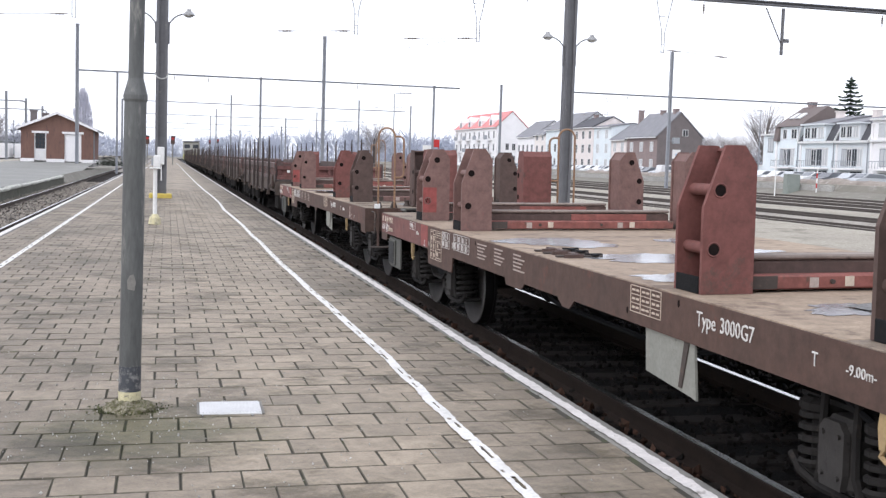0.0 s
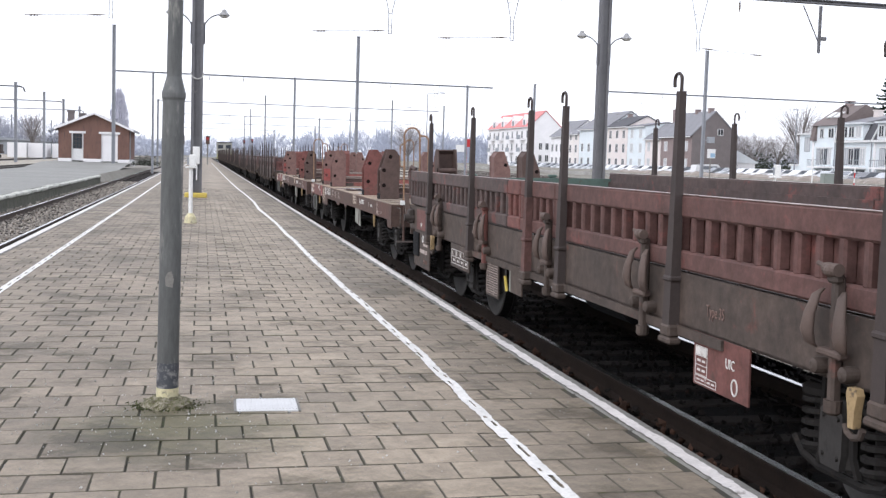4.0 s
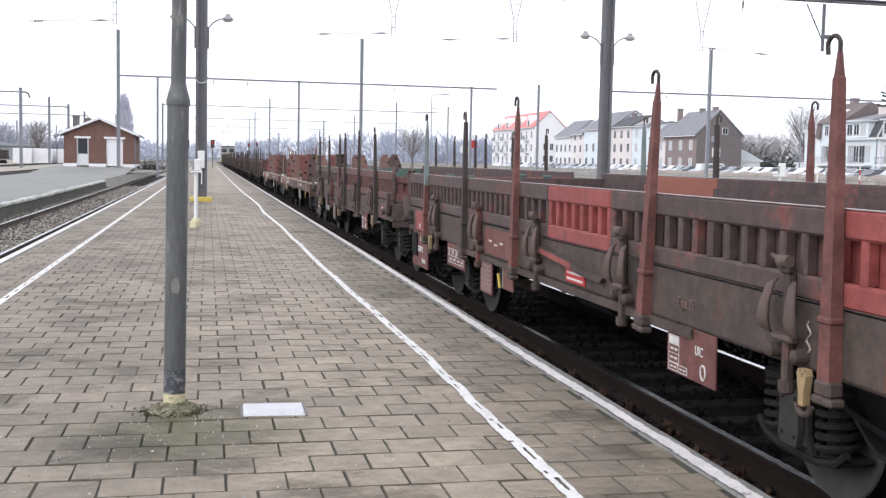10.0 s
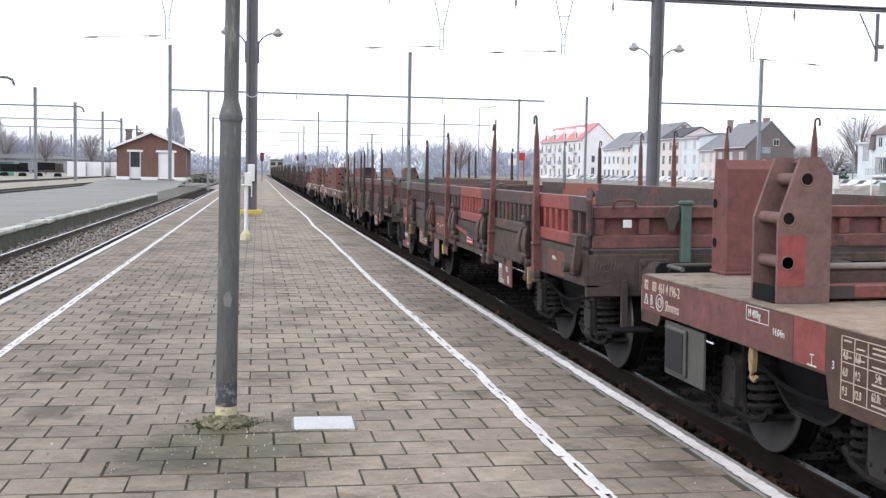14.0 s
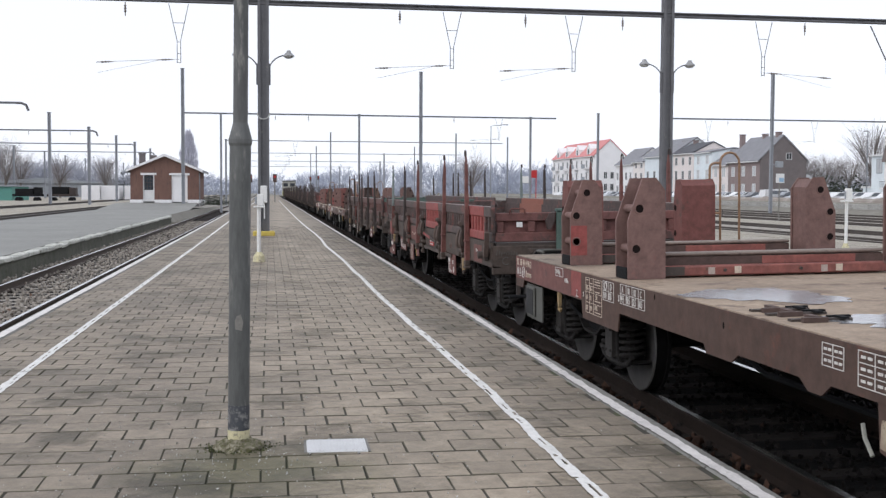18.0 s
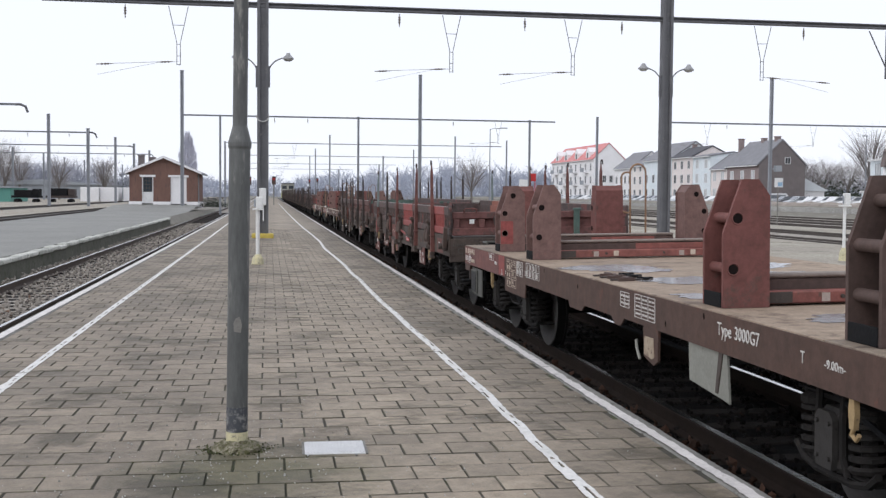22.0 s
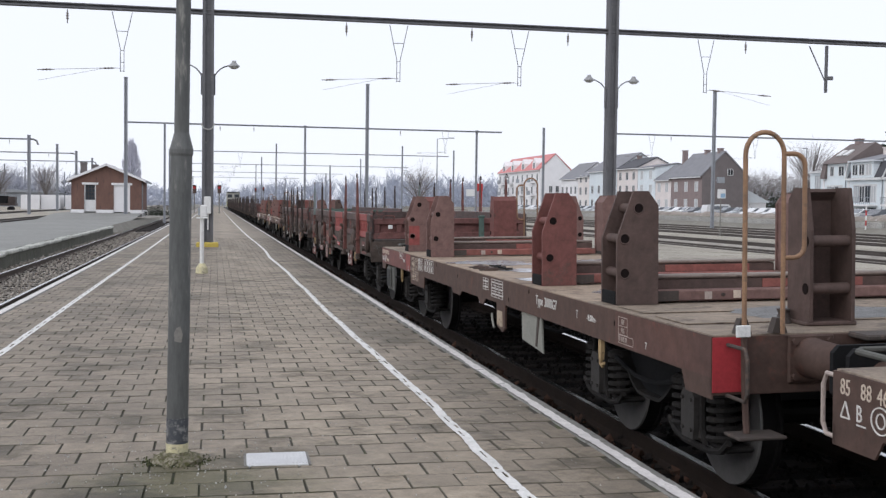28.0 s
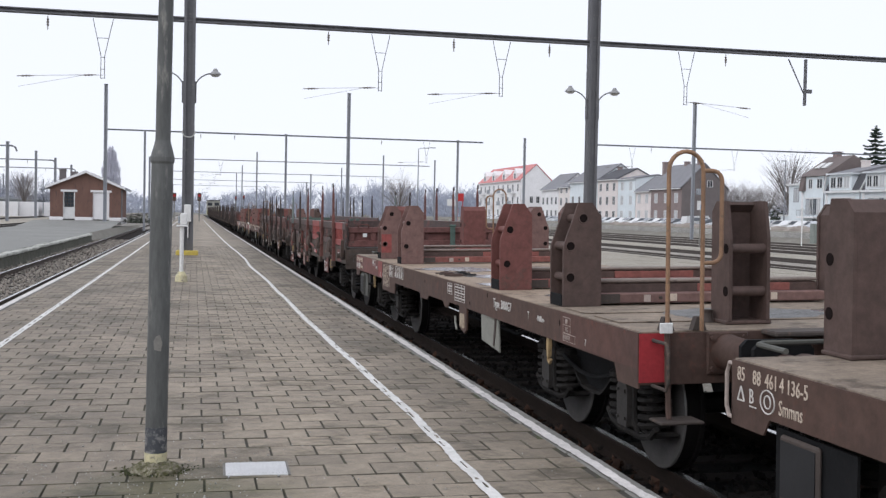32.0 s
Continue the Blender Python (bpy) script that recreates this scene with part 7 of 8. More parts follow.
two = ((0.5, 1.5), (3.1, 1.5))
three = ((0.4, 1.5), (2.9, 1.5), (5.3, 1.4))
house("brick_house", 70, 150, 161, 7.2, 6.3, 9.85, BRICK_BROWN, SLATE, two, ((74.0, 5.5, 0.9, 1.0),), "detached brown-brick house with a steep slate roof", ((156.0, 10.35), (151.6, 10.4)), gable=BRICK_DARK, cols=3)
house("narrow_house", 70, 161.2, 167.3, 6.6, 6.0, 8.3, BRICK_PALE, SLATE, two, (), "small cream terraced house with slate roof", ((163.4, 10.6),), cols=2)
house("white_house", 70, 167.5, 175.0, 7.6, 8.2, 8.7, RENDER_B, SLATE, three, (), "white rendered terraced house with flat roofline", cols=2)
house("brick_terrace", 70, 175.2, 184.6, 7.0, 8.3, 10.0, BRICK_PALE, SLATE_DARK, three, (), "pale brick terraced house with a hipped dark roof", ((183.0, 10.6),), cols=3)
house("grey_house", 70, 185, 199.4, 9.0, 8.2, 11.2, RENDER_B, SLATE, two, (), "grey slate-clad house with a tall roof", cols=4, gable=GREYWALL_L)
house("cream_house", 70, 199.6, 206, 7.0, 7.4, 9.3, RENDER_C, SLATE, three, (), "cream terraced house with slate roof", cols=2)
house("small_white_house", 70, 206.2, 217, 8.0, 7.1, 10.2, RENDER, SLATE, two, (), "white terraced house with dark roof", cols=4)
ap = house("apartment_block", 70, 232, 268, 7.0, 9.6, 13.0, RENDER, TILERED, ((0.6, 1.6), (3.4, 1.6), (6.2, 1.6)), ((72.1, 1.0, 0.8, 1.5), (73.6, 1.0, 0.8, 1.5), (72.1, 3.6, 0.8, 1.5), (73.6, 3.6, 0.8, 1.5)), "white apartment block with bright red tiled roof", cols=9)
for y in (237, 246, 255, 263):
    dm = part("dormer", Mesh().prism([(y - 1.3, 8.6), (y + 1.3, 8.6), (y + 1.3, 10.3), (y, 11.4), (y - 1.3, 10.3)], "x", 70.1, 74.0), RENDER, ap, "white dormer gable")
    part("dormer_window", Mesh().box(70.04, 70.1, y - 0.5, y + 0.5, 8.9, 10.2), PANE, dm)
    for z in (2.9, 5.7):
        bl = part("balcony", Mesh().box(68.8, 70, y - 1.4, y + 1.4, z, z + 0.18), RENDER, ap, "projecting balcony")
        part("railing", Mesh().box(68.8, 68.86, y - 1.4, y + 1.4, z + 0.18, z + 1.1), GREYWALL, bl)


def villa(y0, y1, wall, label, eave, ridge, style, annex=False):
    """style: 'gable' (steep roof with skylights), 'mansard' (dark mansard with a broad dormer) or 'flat'."""
    t = thing("villa", label, "house", pose(0, 0, STREET), group="street of houses")
    x, e, r = 70, eave - STREET, ridge - STREET
    w = y1 - y0
    part("wall", Mesh().box(x, x + 9, y0, y1, -1, e), wall, t, "pale rendered wall")
    if style == "gable":
        part("steep_roof", Mesh().prism([(x - 0.35, e - 0.05), (x + 3.4, r), (x + 9.2, e - 0.3)], "y", y0 - 0.1, y1 + 0.1), ROOF_BROWN, t, "steep brown tiled roof")
        part("skirt_roof", Mesh().prism([(x - 0.45, e - 1.75), (x - 0.02, e - 1.75), (x - 0.02, e - 0.02), (x - 0.12, e - 0.02)], "y", y1 - 0.75, y1 + 0.1), ROOF_BROWN, t, "roof slope drawn down beside the wall")
        part("verge", Mesh().prism([(x - 0.42, e - 1.9), (x - 0.28, e - 1.9), (x + 0.1, e + 0.2), (x - 0.04, e + 0.2)], "y", y0 - 0.16, y0 - 0.02), FRAMEW, t, "white verge board")
        for q in (0.36, 0.64):
            k = r - e
            part("skylight", Mesh().prism([(x + 1.0, e + k * 0.36), (x + 2.0, e + k * 0.63), (x + 1.9, e + k * 0.67), (x + 0.9, e + k * 0.4)], "y", y0 + w * q, y0 + w * q + 0.85), FRAMEW, t, "bright skylight")
        for q, ww in ((0.13, 1.15), (0.56, 0.8)):
            window(t, x, y0 + w * q, e - 1.5, ww, 1.15, "x")
    elif style == "mansard":
        part("mansard_roof", Mesh().prism([(x - 0.2, e), (x + 0.8, e + 2.0), (x + 4.5, r), (x + 9.2, e)], "y", y0, y1), SLATE_DARK, t, "dark mansard roof")
        part("verge", Mesh().prism([(x - 0.3, e), (x - 0.14, e), (x + 0.9, e + 2.05), (x + 0.74, e + 2.05)], "y", y0 - 0.08, y0 + 0.06), FRAMEW, t, "white verge board")
        part("cornice", Mesh().box(x - 0.4, x, y0, y1, e - 0.22, e + 0.02), FRAMEW, t, "white cornice")
        dm = part("dormer", Mesh().box(x - 0.25, x + 2.2, y0 + w * 0.24, y1 - w * 0.13, e + 0.05, e + 1.78), wall, t, "broad dormer with three windows")
        part("dormer_roof", Mesh().box(x - 0.55, x + 2.4, y0 + w * 0.2, y1 - w * 0.09, e + 1.78, e + 1.95), GREYWALL_L, dm, "flat dormer roof")
        part("upper_slope", Mesh().prism([(x - 0.2, e + 1.96), (x + 4.5, r + 0.03), (x + 4.5, e + 1.96)], "y", y0 + w * 0.2, y1 - w * 0.09), SLATE, t, "grey roof slope behind the dormer")
        n = 3
        for i in range(n):
            yy = y0 + w * (0.29 + 0.19 * i)
            window(t, x - 0.25, yy, e + 0.3, w * 0.155, 1.25, "x", None, False, i == 0)
    else:
        part("parapet", Mesh().box(x - 0.35, x + 9.2, y0, y1, e, e + 0.2), FRAMEW, t, "white roof edge")
        part("band", Mesh().box(x - 0.3, x, y0, y1, 4.05, 4.25), FRAMEW, t, "white string course")
        window(t, x, y1 - w * 0.38, e - 1.8, w * 0.26, 1.5, "x", None, False, True)
    # first floor: a broad glazed bay over a balcony; dark openings below
    bay0, bay1 = y0 + w * 0.2, y0 + w * 0.84
    k = 4
    for i in range(k):
        window(t, x, bay0 + (bay1 - bay0) * i / k, 1.5, (bay1 - bay0) / k - 0.08, 1.85, "x", GREYWALL if i % 2 else None, False, i in (0, 3))
    part("lintel", Mesh().box(x - 0.06, x, bay0 - 0.1, bay1 + 0.1, 3.36, 3.5), FRAMEW, t, "pale lintel")
    bl = part("balcony", Mesh().box(x - 1.0, x, bay0 - 0.3, bay1 + 0.3, 1.1, 1.3, 0.02), RENDER, t, "white balcony slab")
    for i in range(14):
        yy = bay0 - 0.25 + (bay1 - bay0 + 0.5) * i / 13
        part("baluster", Mesh().box(x - 0.98, x - 0.95, yy - 0.02, yy + 0.02, 1.3, 2.0), GREYWALL, bl)
    part("railing", Mesh().box(x - 1.0, x - 0.92, bay0 - 0.3, bay1 + 0.3, 2.0, 2.06), GREYWALL, bl)
    # no opening is cut; a dark sheet paints the garage's shade on the wall
    part("garage_recess", Mesh().box(x - 0.03, x, bay0, bay0 + (bay1 - bay0) * 0.52, -0.9, 0.95), PANE, t, "dark panel for the garage opening's shade")
    window(t, x, bay0 + (bay1 - bay0) * 0.6, -0.4, (bay1 - bay0) * 0.36, 1.3, "x")
    part("party_pier", Mesh().box(x - 0.12, x, y1 - 0.3, y1, -1, e - 0.3), RENDER, t, "pale party pier")
    part("drain_pipe", Mesh().rod((x - 0.1, y0 + 0.2, -1), (x - 0.1, y0 + 0.2, e - 0.2), 0.06, 6), GREYWALL, t)
    cy = y1 - w * 0.3
    part("chimney", Mesh().box(x + 3.2, x + 3.9, cy - 0.4, cy + 0.4, r - 0.9, r + 0.45).box(x + 3.12, x + 3.98, cy - 0.48, cy + 0.48, r + 0.45, r + 0.56), BRICK_PALE if style == "mansard" else BRICK_BROWN, t, "squat chimney")
    if annex:
        part("annex", Mesh().box(x + 0.2, x + 8, y1 + 0.1, y1 + 3.3, -1, 5.0), wall, t, "narrow flat-roofed side wing")
        part("annex_roof", Mesh().box(x - 0.1, x + 8.1, y1 + 0.1, y1 + 3.5, 5.0, 5.2), FRAMEW, t, "white roof edge")
        window(t, x + 0.2, y1 + 1.0, 3.0, 1.2, 1.7, "x", GREYWALL, False, True)
        part("terrace", Mesh().box(x + 0.5, x + 6, y1 + 3.3, y1 + 5.6, -1, 1.3), wall, t, "low terrace beside the wing")
        part("terrace_edge", Mesh().box(x + 0.3, x + 6, y1 + 3.3, y1 + 5.8, 1.3, 1.5), FRAMEW, t)
    return t


villa(112.2, 117.1, RENDER_B, "pale villa with a steep brown roof and balcony", 6.95, 9.35, "gable", True)
villa(105.2, 112.0, RENDER_B, "pale blue-grey villa with dark mansard roof", 5.12, 8.1, "mansard")
villa(99.2, 105.0, GREYWALL_L, "light grey villa with dark mansard roof", 5.12, 8.0, "mansard")
villa(90.0, 99.0, RENDER, "white rendered villa with a flat roof", 7.15, 7.4, "flat")
setting("street", grid_sheet([58.6, 60, 64, 68.4], [80, 120, 200, 280], lambda x, y: STREET - 0.696), ASPHALT, "grey street in front of the houses", "street")


def car_mesh(kind):
    o = [(-2.1, 0.3), (-2.1, 0.75), (-1.9, 0.95), (-1.35, 1.02), (-0.75, 1.45), (0.75, 1.48), (1.35, 1.05), (2.0, 0.9), (2.12, 0.7), (2.12, 0.3)]
    if kind:
        o = [(-2.2, 0.3), (-2.2, 1.0), (-2.05, 1.75), (0.7, 1.85), (1.3, 1.15), (2.05, 1.0), (2.2, 0.7), (2.2, 0.3)]
    return o


CAR_GLASS = plain("grey_car_glass", (0.2, 0.215, 0.235), 0.12)
CARS = [plain("white_car_paint", (0.75, 0.75, 0.75), 0.3), plain("silver_car_paint", (0.5, 0.52, 0.54), 0.3), plain("dark_car_paint", (0.17, 0.175, 0.19), 0.3), plain("red_car_paint", (0.35, 0.05, 0.05), 0.3)]


def car(x, y, rz, mat, kind, label):
    t = thing("parked_car", label, "car", pose(x, y, STREET - 0.695, 0, 0, rz), group="parked cars")
    o = car_mesh(kind)
    b = Mesh().prism(o, "y", -0.85, 0.85)
    part("body", b, mat, t, "car body")
    g = [(-1.2, 1.2), (-1.2, 1.62), (0.6, 1.62), (0.6, 1.2)] if kind else [(-1.15, 1.06), (-0.68, 1.4), (0.68, 1.42), (1.15, 1.08)]
    for s in (-0.858, 0.858):
        part("side_window", Mesh().prism(g, "y", s - 0.012, s + 0.012), CAR_GLASS, t, "dark side window")
    part("windscreen", Mesh().prism([(0.8, 1.43), (1.3, 1.08), (1.34, 1.1), (0.86, 1.45)], "y", -0.7, 0.7), CAR_GLASS, t)
    for wx in (-1.3, 1.3):
        for s in (-1, 1):
            part("wheel", Mesh().rod((wx, s * 0.72, 0.31), (wx, s * 0.88, 0.31), 0.31, 16), BLACK, t)
    return t


cr = random.Random(8)
names = ("white parked car with dark windows", "silver-grey parked car by the street", "dark parked car by the street", "dark red car parked by the street")
y = 86.0
while y < 226:
    i = cr.choice((0, 0, 0, 1, 1, 1, 2, 0, 1))
    car(cr.uniform(60.8, 61.3), y, cr.choice((0, 180)) + cr.uniform(-3, 3), CARS[i], cr.random() < 0.03, names[i])
    y += cr.uniform(2.65, 3.3)
heap = random.Random(27)
xs = [56.5 + 0.2 * i for i in range(10)]
ys = [78 + 0.6 * i for i in range(112)]
bumps = {(x, y): (heap.uniform(0.0, 0.12) + 0.2 * max(0.0, math.sin(y * 0.9) * math.sin(y * 0.37 + 1))) * math.sin(math.pi * (x - 56.5) / 1.8) for x in xs for y in ys}
setting("rubble_bank", grid_sheet(xs, ys, lambda x, y: ground_height(x, y) - 0.05 if x < 56.6 or x > 58.2 or y in (ys[0], ys[-1]) else STREET - 0.16 + bumps[(x, y)] + 0.2 * math.sin(math.pi * (x - 56.5) / 1.8)), RUBBLE, "low bank of dry earth and rubble before the street", "bank")

# slab row added as a stand-in for the pale ballast shoulder
kerb = thing("concrete_wall", "low pale slabs standing in for the ballast shoulder", "wall", kind="structure")
for i in range(52):
    part("wall_slab", Mesh().box(55.75, 56.02, 84 + i * 3.0, 86.97 + i * 3.0, -0.62, 0.56, 0.02), SHOULDER_PALE, kerb)
pl = thing("lamp_post", "slender grey street lamp post", "lamp post", pose(63.6, 110, STREET - 0.7))
part("post", Mesh().cone((0, 0, 0), (0, 0, 8.0), 0.09, 0.05, 8), MAST_HAZED, pl)
part("lamp_head", Mesh().box(-0.5, 0.12, -0.1, 0.1, 7.98, 8.1, 0.03), MAST_HAZED, pl)
wpost = thing("white_post", "slim white post beside the tracks", "post", pose(48.0, 80.2, -0.62))
part("post", Mesh().rod((0, 0, 0), (0, 0, 3.2), 0.05, 8), WHITE, wpost)
part("cap", Mesh().box(-0.09, 0.09, -0.06, 0.06, 3.2, 3.35, 0.02), WHITE, wpost)
cab = thing("equipment_cabinet", "pale green roadside equipment cabinet", "cabinet", pose(55.0, 89.1, -0.62))
part("body", Mesh().box(-0.62, 0.62, -0.4, 0.4, 0.0, 2.05, 0.02), CAB_GREEN, cab)
part("door", Mesh().box(-0.65, -0.62, -0.34, 0.34, 0.9, 1.95, 0.008), CAB_GREEN, cab)
part("roof", Mesh().box(-0.68, 0.68, -0.46, 0.46, 2.05, 2.12, 0.02), GREYWALL_L, cab)
stp = thing("striped_post", "red and white striped marker post", "post", pose(55.3, 85.6, -0.62))
for i in range(6):
    part("band", Mesh().rod((0, 0, i * 0.44), (0, 0, i * 0.44 + 0.439), 0.06, 8), SIGNRED if i % 2 == 0 else WHITE, stp)

# ---------------------------------------------------------------- trees


def twig_tree(g, x, y, z, h, r, rnd, n=70, width=0.03, low=0.25):
    """A bare crown: many thin tapering twigs fanning upward and outward."""
    for i in range(n):
        a, q = rnd.uniform(0, 6.283), rnd.random() ** 0.6
        z0 = z + h * rnd.uniform(low, 0.7)
        r0 = r * q * 0.35
        p = Vector((x + r0 * math.cos(a), y + r0 * math.sin(a), z0))
        e = p + Vector((math.cos(a + rnd.uniform(-0.5, 0.5)) * r * q * rnd.uniform(0.3, 0.8), math.sin(a + rnd.uniform(-0.5, 0.5)) * r * q * rnd.uniform(0.3, 0.8), h * rnd.uniform(0.12, 0.32)))
        e.z = min(e.z, z + h)
        d = (e - p).cross(Vector((rnd.uniform(-1, 1), rnd.uniform(-1, 1), 0.1))).normalized() * width
        g.add([p - d, p + d, e], [(0, 1, 2)])
        for _ in range(2):
            m = p.lerp(e, rnd.uniform(0.3, 0.9))
            e2 = m + Vector((rnd.uniform(-1, 1), rnd.uniform(-1, 1), rnd.uniform(0.2, 1.2))) * h * 0.09
            g.add([m - d * 0.6, m + d * 0.6, e2], [(0, 1, 2)])


def bare_tree(x, y, z, h, r, seed, label="bare winter tree with fine grey-brown twigs"):
    rnd = random.Random(seed)
    t = thing("bare_tree", label, "tree", pose(x, y, z), group="bare trees")
    tk = Mesh().cone((0, 0, -0.3), (rnd.uniform(-0.2, 0.2), 0, h * 0.35), h * 0.024, h * 0.016, 8)
    part("trunk", tk, BARK, t)
    tip = Vector((0, 0, h * 0.33))
    cr_ = Mesh()
    for i in range(11):
        a = i * 2.4 + rnd.uniform(-0.4, 0.4)
        e = Vector((math.cos(a) * r * rnd.uniform(0.3, 0.8), math.sin(a) * r * rnd.uniform(0.3, 0.8), h * rnd.uniform(0.55, 0.9)))
        b = Vector((0, 0, h * rnd.uniform(0.2, 0.35)))
        m = b.lerp(e, 0.5) + Vector((0, 0, h * 0.04))
        part("limb", Mesh().cone(b, m, h * 0.011, h * 0.007, 6, False).cone(m, e, h * 0.007, h * 0.002, 6, False), BARK, t)
    twig_tree(cr_, 0, 0, 0, h, r, rnd, 420, h * 0.0022)
    part("crown", cr_, TWIG, t, "cloud of bare twigs")
    return t


bare_tree(92, 172, STREET, 8.0, 5.0, 1)
bare_tree(97, 165, STREET, 7.0, 4.6, 21)
bare_tree(104, 170, STREET, 8.5, 5.0, 22)
bare_tree(80.5, 138, STREET, 11.2, 5.2, 2)
bare_tree(83.5, 160, STREET, 6.4, 4.2, 31)
bare_tree(88.5, 158, STREET, 7.0, 4.4, 32)
bare_tree(91.0, 150, STREET, 6.2, 4.2, 33)
bare_tree(100, 196, STREET, 9.0, 5, 3)
bare_tree(112, 205, STREET, 8.5, 5, 4)
bare_tree(-58, 205, -0.4, 14, 5, 5)
bare_tree(-47, 196, -0.4, 12, 4.6, 6)
bare_tree(-66, 190, -0.4, 15, 5.5, 7)
bare_tree(-52, 230, -0.4, 13, 5, 8)
grown = bare_tree(-72, 215, -0.4, 13, 5, 15)
for i, (x, y, k) in enumerate(((-80, 205, 1.1), (-88, 220, 1.0), (-62, 222, 0.8), (-96, 212, 1.15), (-42, 232, 0.75), (-104, 226, 1.2), (-36, 252, 0.8), (-112, 214, 1.1), (-76, 246, 1.0), (-56, 262, 0.9), (-27, 268, 0.7), (-90, 258, 1.1))):
    copy_thing(grown, pose(x, y, -0.4, 0, 0, i * 67) @ Matrix.Scale(k, 4))
bare_tree(46.3, 250, -0.4, 12, 6.0, 9)


def conifer(x, y, z, h, r, seed):
    """Whorls of drooping boughs with upturned tips and sky between them."""
    rnd = random.Random(seed)
    t = thing("conifer", "tall dark green conifer with layered boughs", "tree", pose(x, y, z))
    part("trunk", Mesh().cone((0, 0, 0), (0, 0, h), 0.22, 0.03, 8), BARK, t)
    g = Mesh()
    k, zz = 0, h * 0.2
    while zz < h * 0.97:
        f = (zz / h - 0.2) / 0.8
        rr = r * (1 - f) ** 0.75
        n = 9 if f < 0.75 else 6
        for i in range(n):
            a = 2 * math.pi * (i + 0.5 * (k % 2)) / n + rnd.uniform(-0.25, 0.25)
            L = rr * rnd.uniform(0.7, 1.12)
            d, sd = Vector((math.cos(a), math.sin(a), 0)), Vector((-math.sin(a), math.cos(a), 0))
            base = Vector((0, 0, zz + rnd.uniform(-0.15, 0.15)))
            m = max(4, int(L / 0.22))
            for j in range(m + 1):
                q = j / m
                p = base + d * L * q + Vector((0, 0, L * (-0.34 * q + 0.3 * q ** 3)))
                w = (0.2 + 0.42 * L / r) * (1.05 - 0.75 * q)
                for side in (-1, 1):
                    tip = p + sd * side * w * rnd.uniform(0.6, 1.1) + d * 0.28 + Vector((0, 0, rnd.uniform(-0.22, 0.02)))
                    g.add([p - d * 0.12, p + d * 0.16, tip, p + Vector((0, 0, -0.3))], [(0, 1, 2), (0, 2, 3), (1, 3, 2), (0, 3, 1)])
        zz += (0.95 - 0.45 * f) * rnd.uniform(0.85, 1.15)
        k += 1
    for i in range(30):
        p = Vector((0, 0, h * (0.93 + 0.07 * i / 30)))
        a = rnd.uniform(0, 6.283)
        g.add([p, p + Vector((0.06, 0, 0.15)), p + Vector((math.cos(a) * 0.3, math.sin(a) * 0.3, 0.12))], [(0, 1, 2)])
    part("needles", g, CONIFER, t, "dark green needle boughs")
    return t


conifer(101.2, 149, STREET, 15.5, 4.6, 3)
poplar = thing("poplar", "slim dense grey poplar behind the hut", "tree", pose(-15.0, 210, -0.4))
pg = Mesh()
pr = random.Random(5)
for i in range(2400):
    q = pr.random()
    rr = 1.7 * math.sin(math.pi * (0.08 + 0.9 * q)) ** 0.7 * pr.random() ** 0.5
    a = pr.uniform(0, 6.283)
    p = Vector((rr * math.cos(a), rr * math.sin(a), 1 + 11.3 * q))
    d = Vector((pr.uniform(-1, 1), pr.uniform(-1, 1), 0)) * 0.1
    pg.add([p - d, p + d, p + Vector((math.cos(a) * 0.2, math.sin(a) * 0.2, pr.uniform(0.7, 1.4)))], [(0, 1, 2)])
part("trunk", Mesh().cone((0, 0, 0), (0, 0, 9), 0.25, 0.05, 8), BARK, poplar)
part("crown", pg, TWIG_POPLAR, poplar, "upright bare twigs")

annex = thing("garden_shed", "low pale outbuilding with a grey lean-to roof", "shed", pose(76.5, 153, STREET))
part("outer_wall", Mesh().box(0, 5.4, 0, 4, -1, 1.7), RENDER, annex)
part("roof", Mesh().prism([(-0.3, 4.0), (1.2, 4.0), (5.8, 1.75), (5.8, 1.6), (-0.3, 1.6)], "y", -0.2, 4.2), GREYWALL_L, annex, "light grey sloping roof")
fr = random.Random(12)
woods = Mesh()
for i in range(900):
    a = fr.uniform(-0.75, 0.95)
    d = fr.uniform(330, 560)
    x, yv = d * math.sin(a), d * math.cos(a)
    if -14 < x < 24 and d < 600:
        d += 260
        x, yv = d * math.sin(a), d * math.cos(a)
    twig_tree(woods, x, yv, 0, fr.uniform(8, 13) * (0.9 + 0.3 * math.sin(a * 9)) * (d / 450) ** 0.5, fr.uniform(4, 7), fr, 75, 0.16, -0.12)
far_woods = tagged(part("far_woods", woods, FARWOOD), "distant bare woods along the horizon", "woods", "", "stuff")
belt = Mesh()
for i in range(150):
    x, yv = fr.uniform(-150, -24), fr.uniform(262, 330)
    twig_tree(belt, x, yv, -0.4, fr.uniform(6, 12) * (1.25 if x < -95 else 1.0), fr.uniform(4, 7), fr, 150, 0.09, 0.0)
for i in range(26):
    x, yv = fr.uniform(84, 130), fr.uniform(175, 225)
    twig_tree(belt, x, yv, 0.5, fr.uniform(5, 9), fr.uniform(3, 5), fr, 150, 0.05)
tagged(part("tree_belt", belt, TWIG_HAZED), "grey belt of bare trees beyond the yard", "woods", "", "stuff")
hedge = Mesh()
for i in range(9000):
    x = fr.uniform(-140, -20)
    p = Vector((x, 300 + fr.uniform(-6, 6), abs(fr.gauss(0, 1.6))))
    hedge.add([p, p + Vector((fr.uniform(-1, 1), 0.2, fr.uniform(0.2, 1.1))), p + Vector((fr.uniform(-1, 1), -0.2, fr.uniform(0.2, 1.1)))], [(0, 1, 2)])
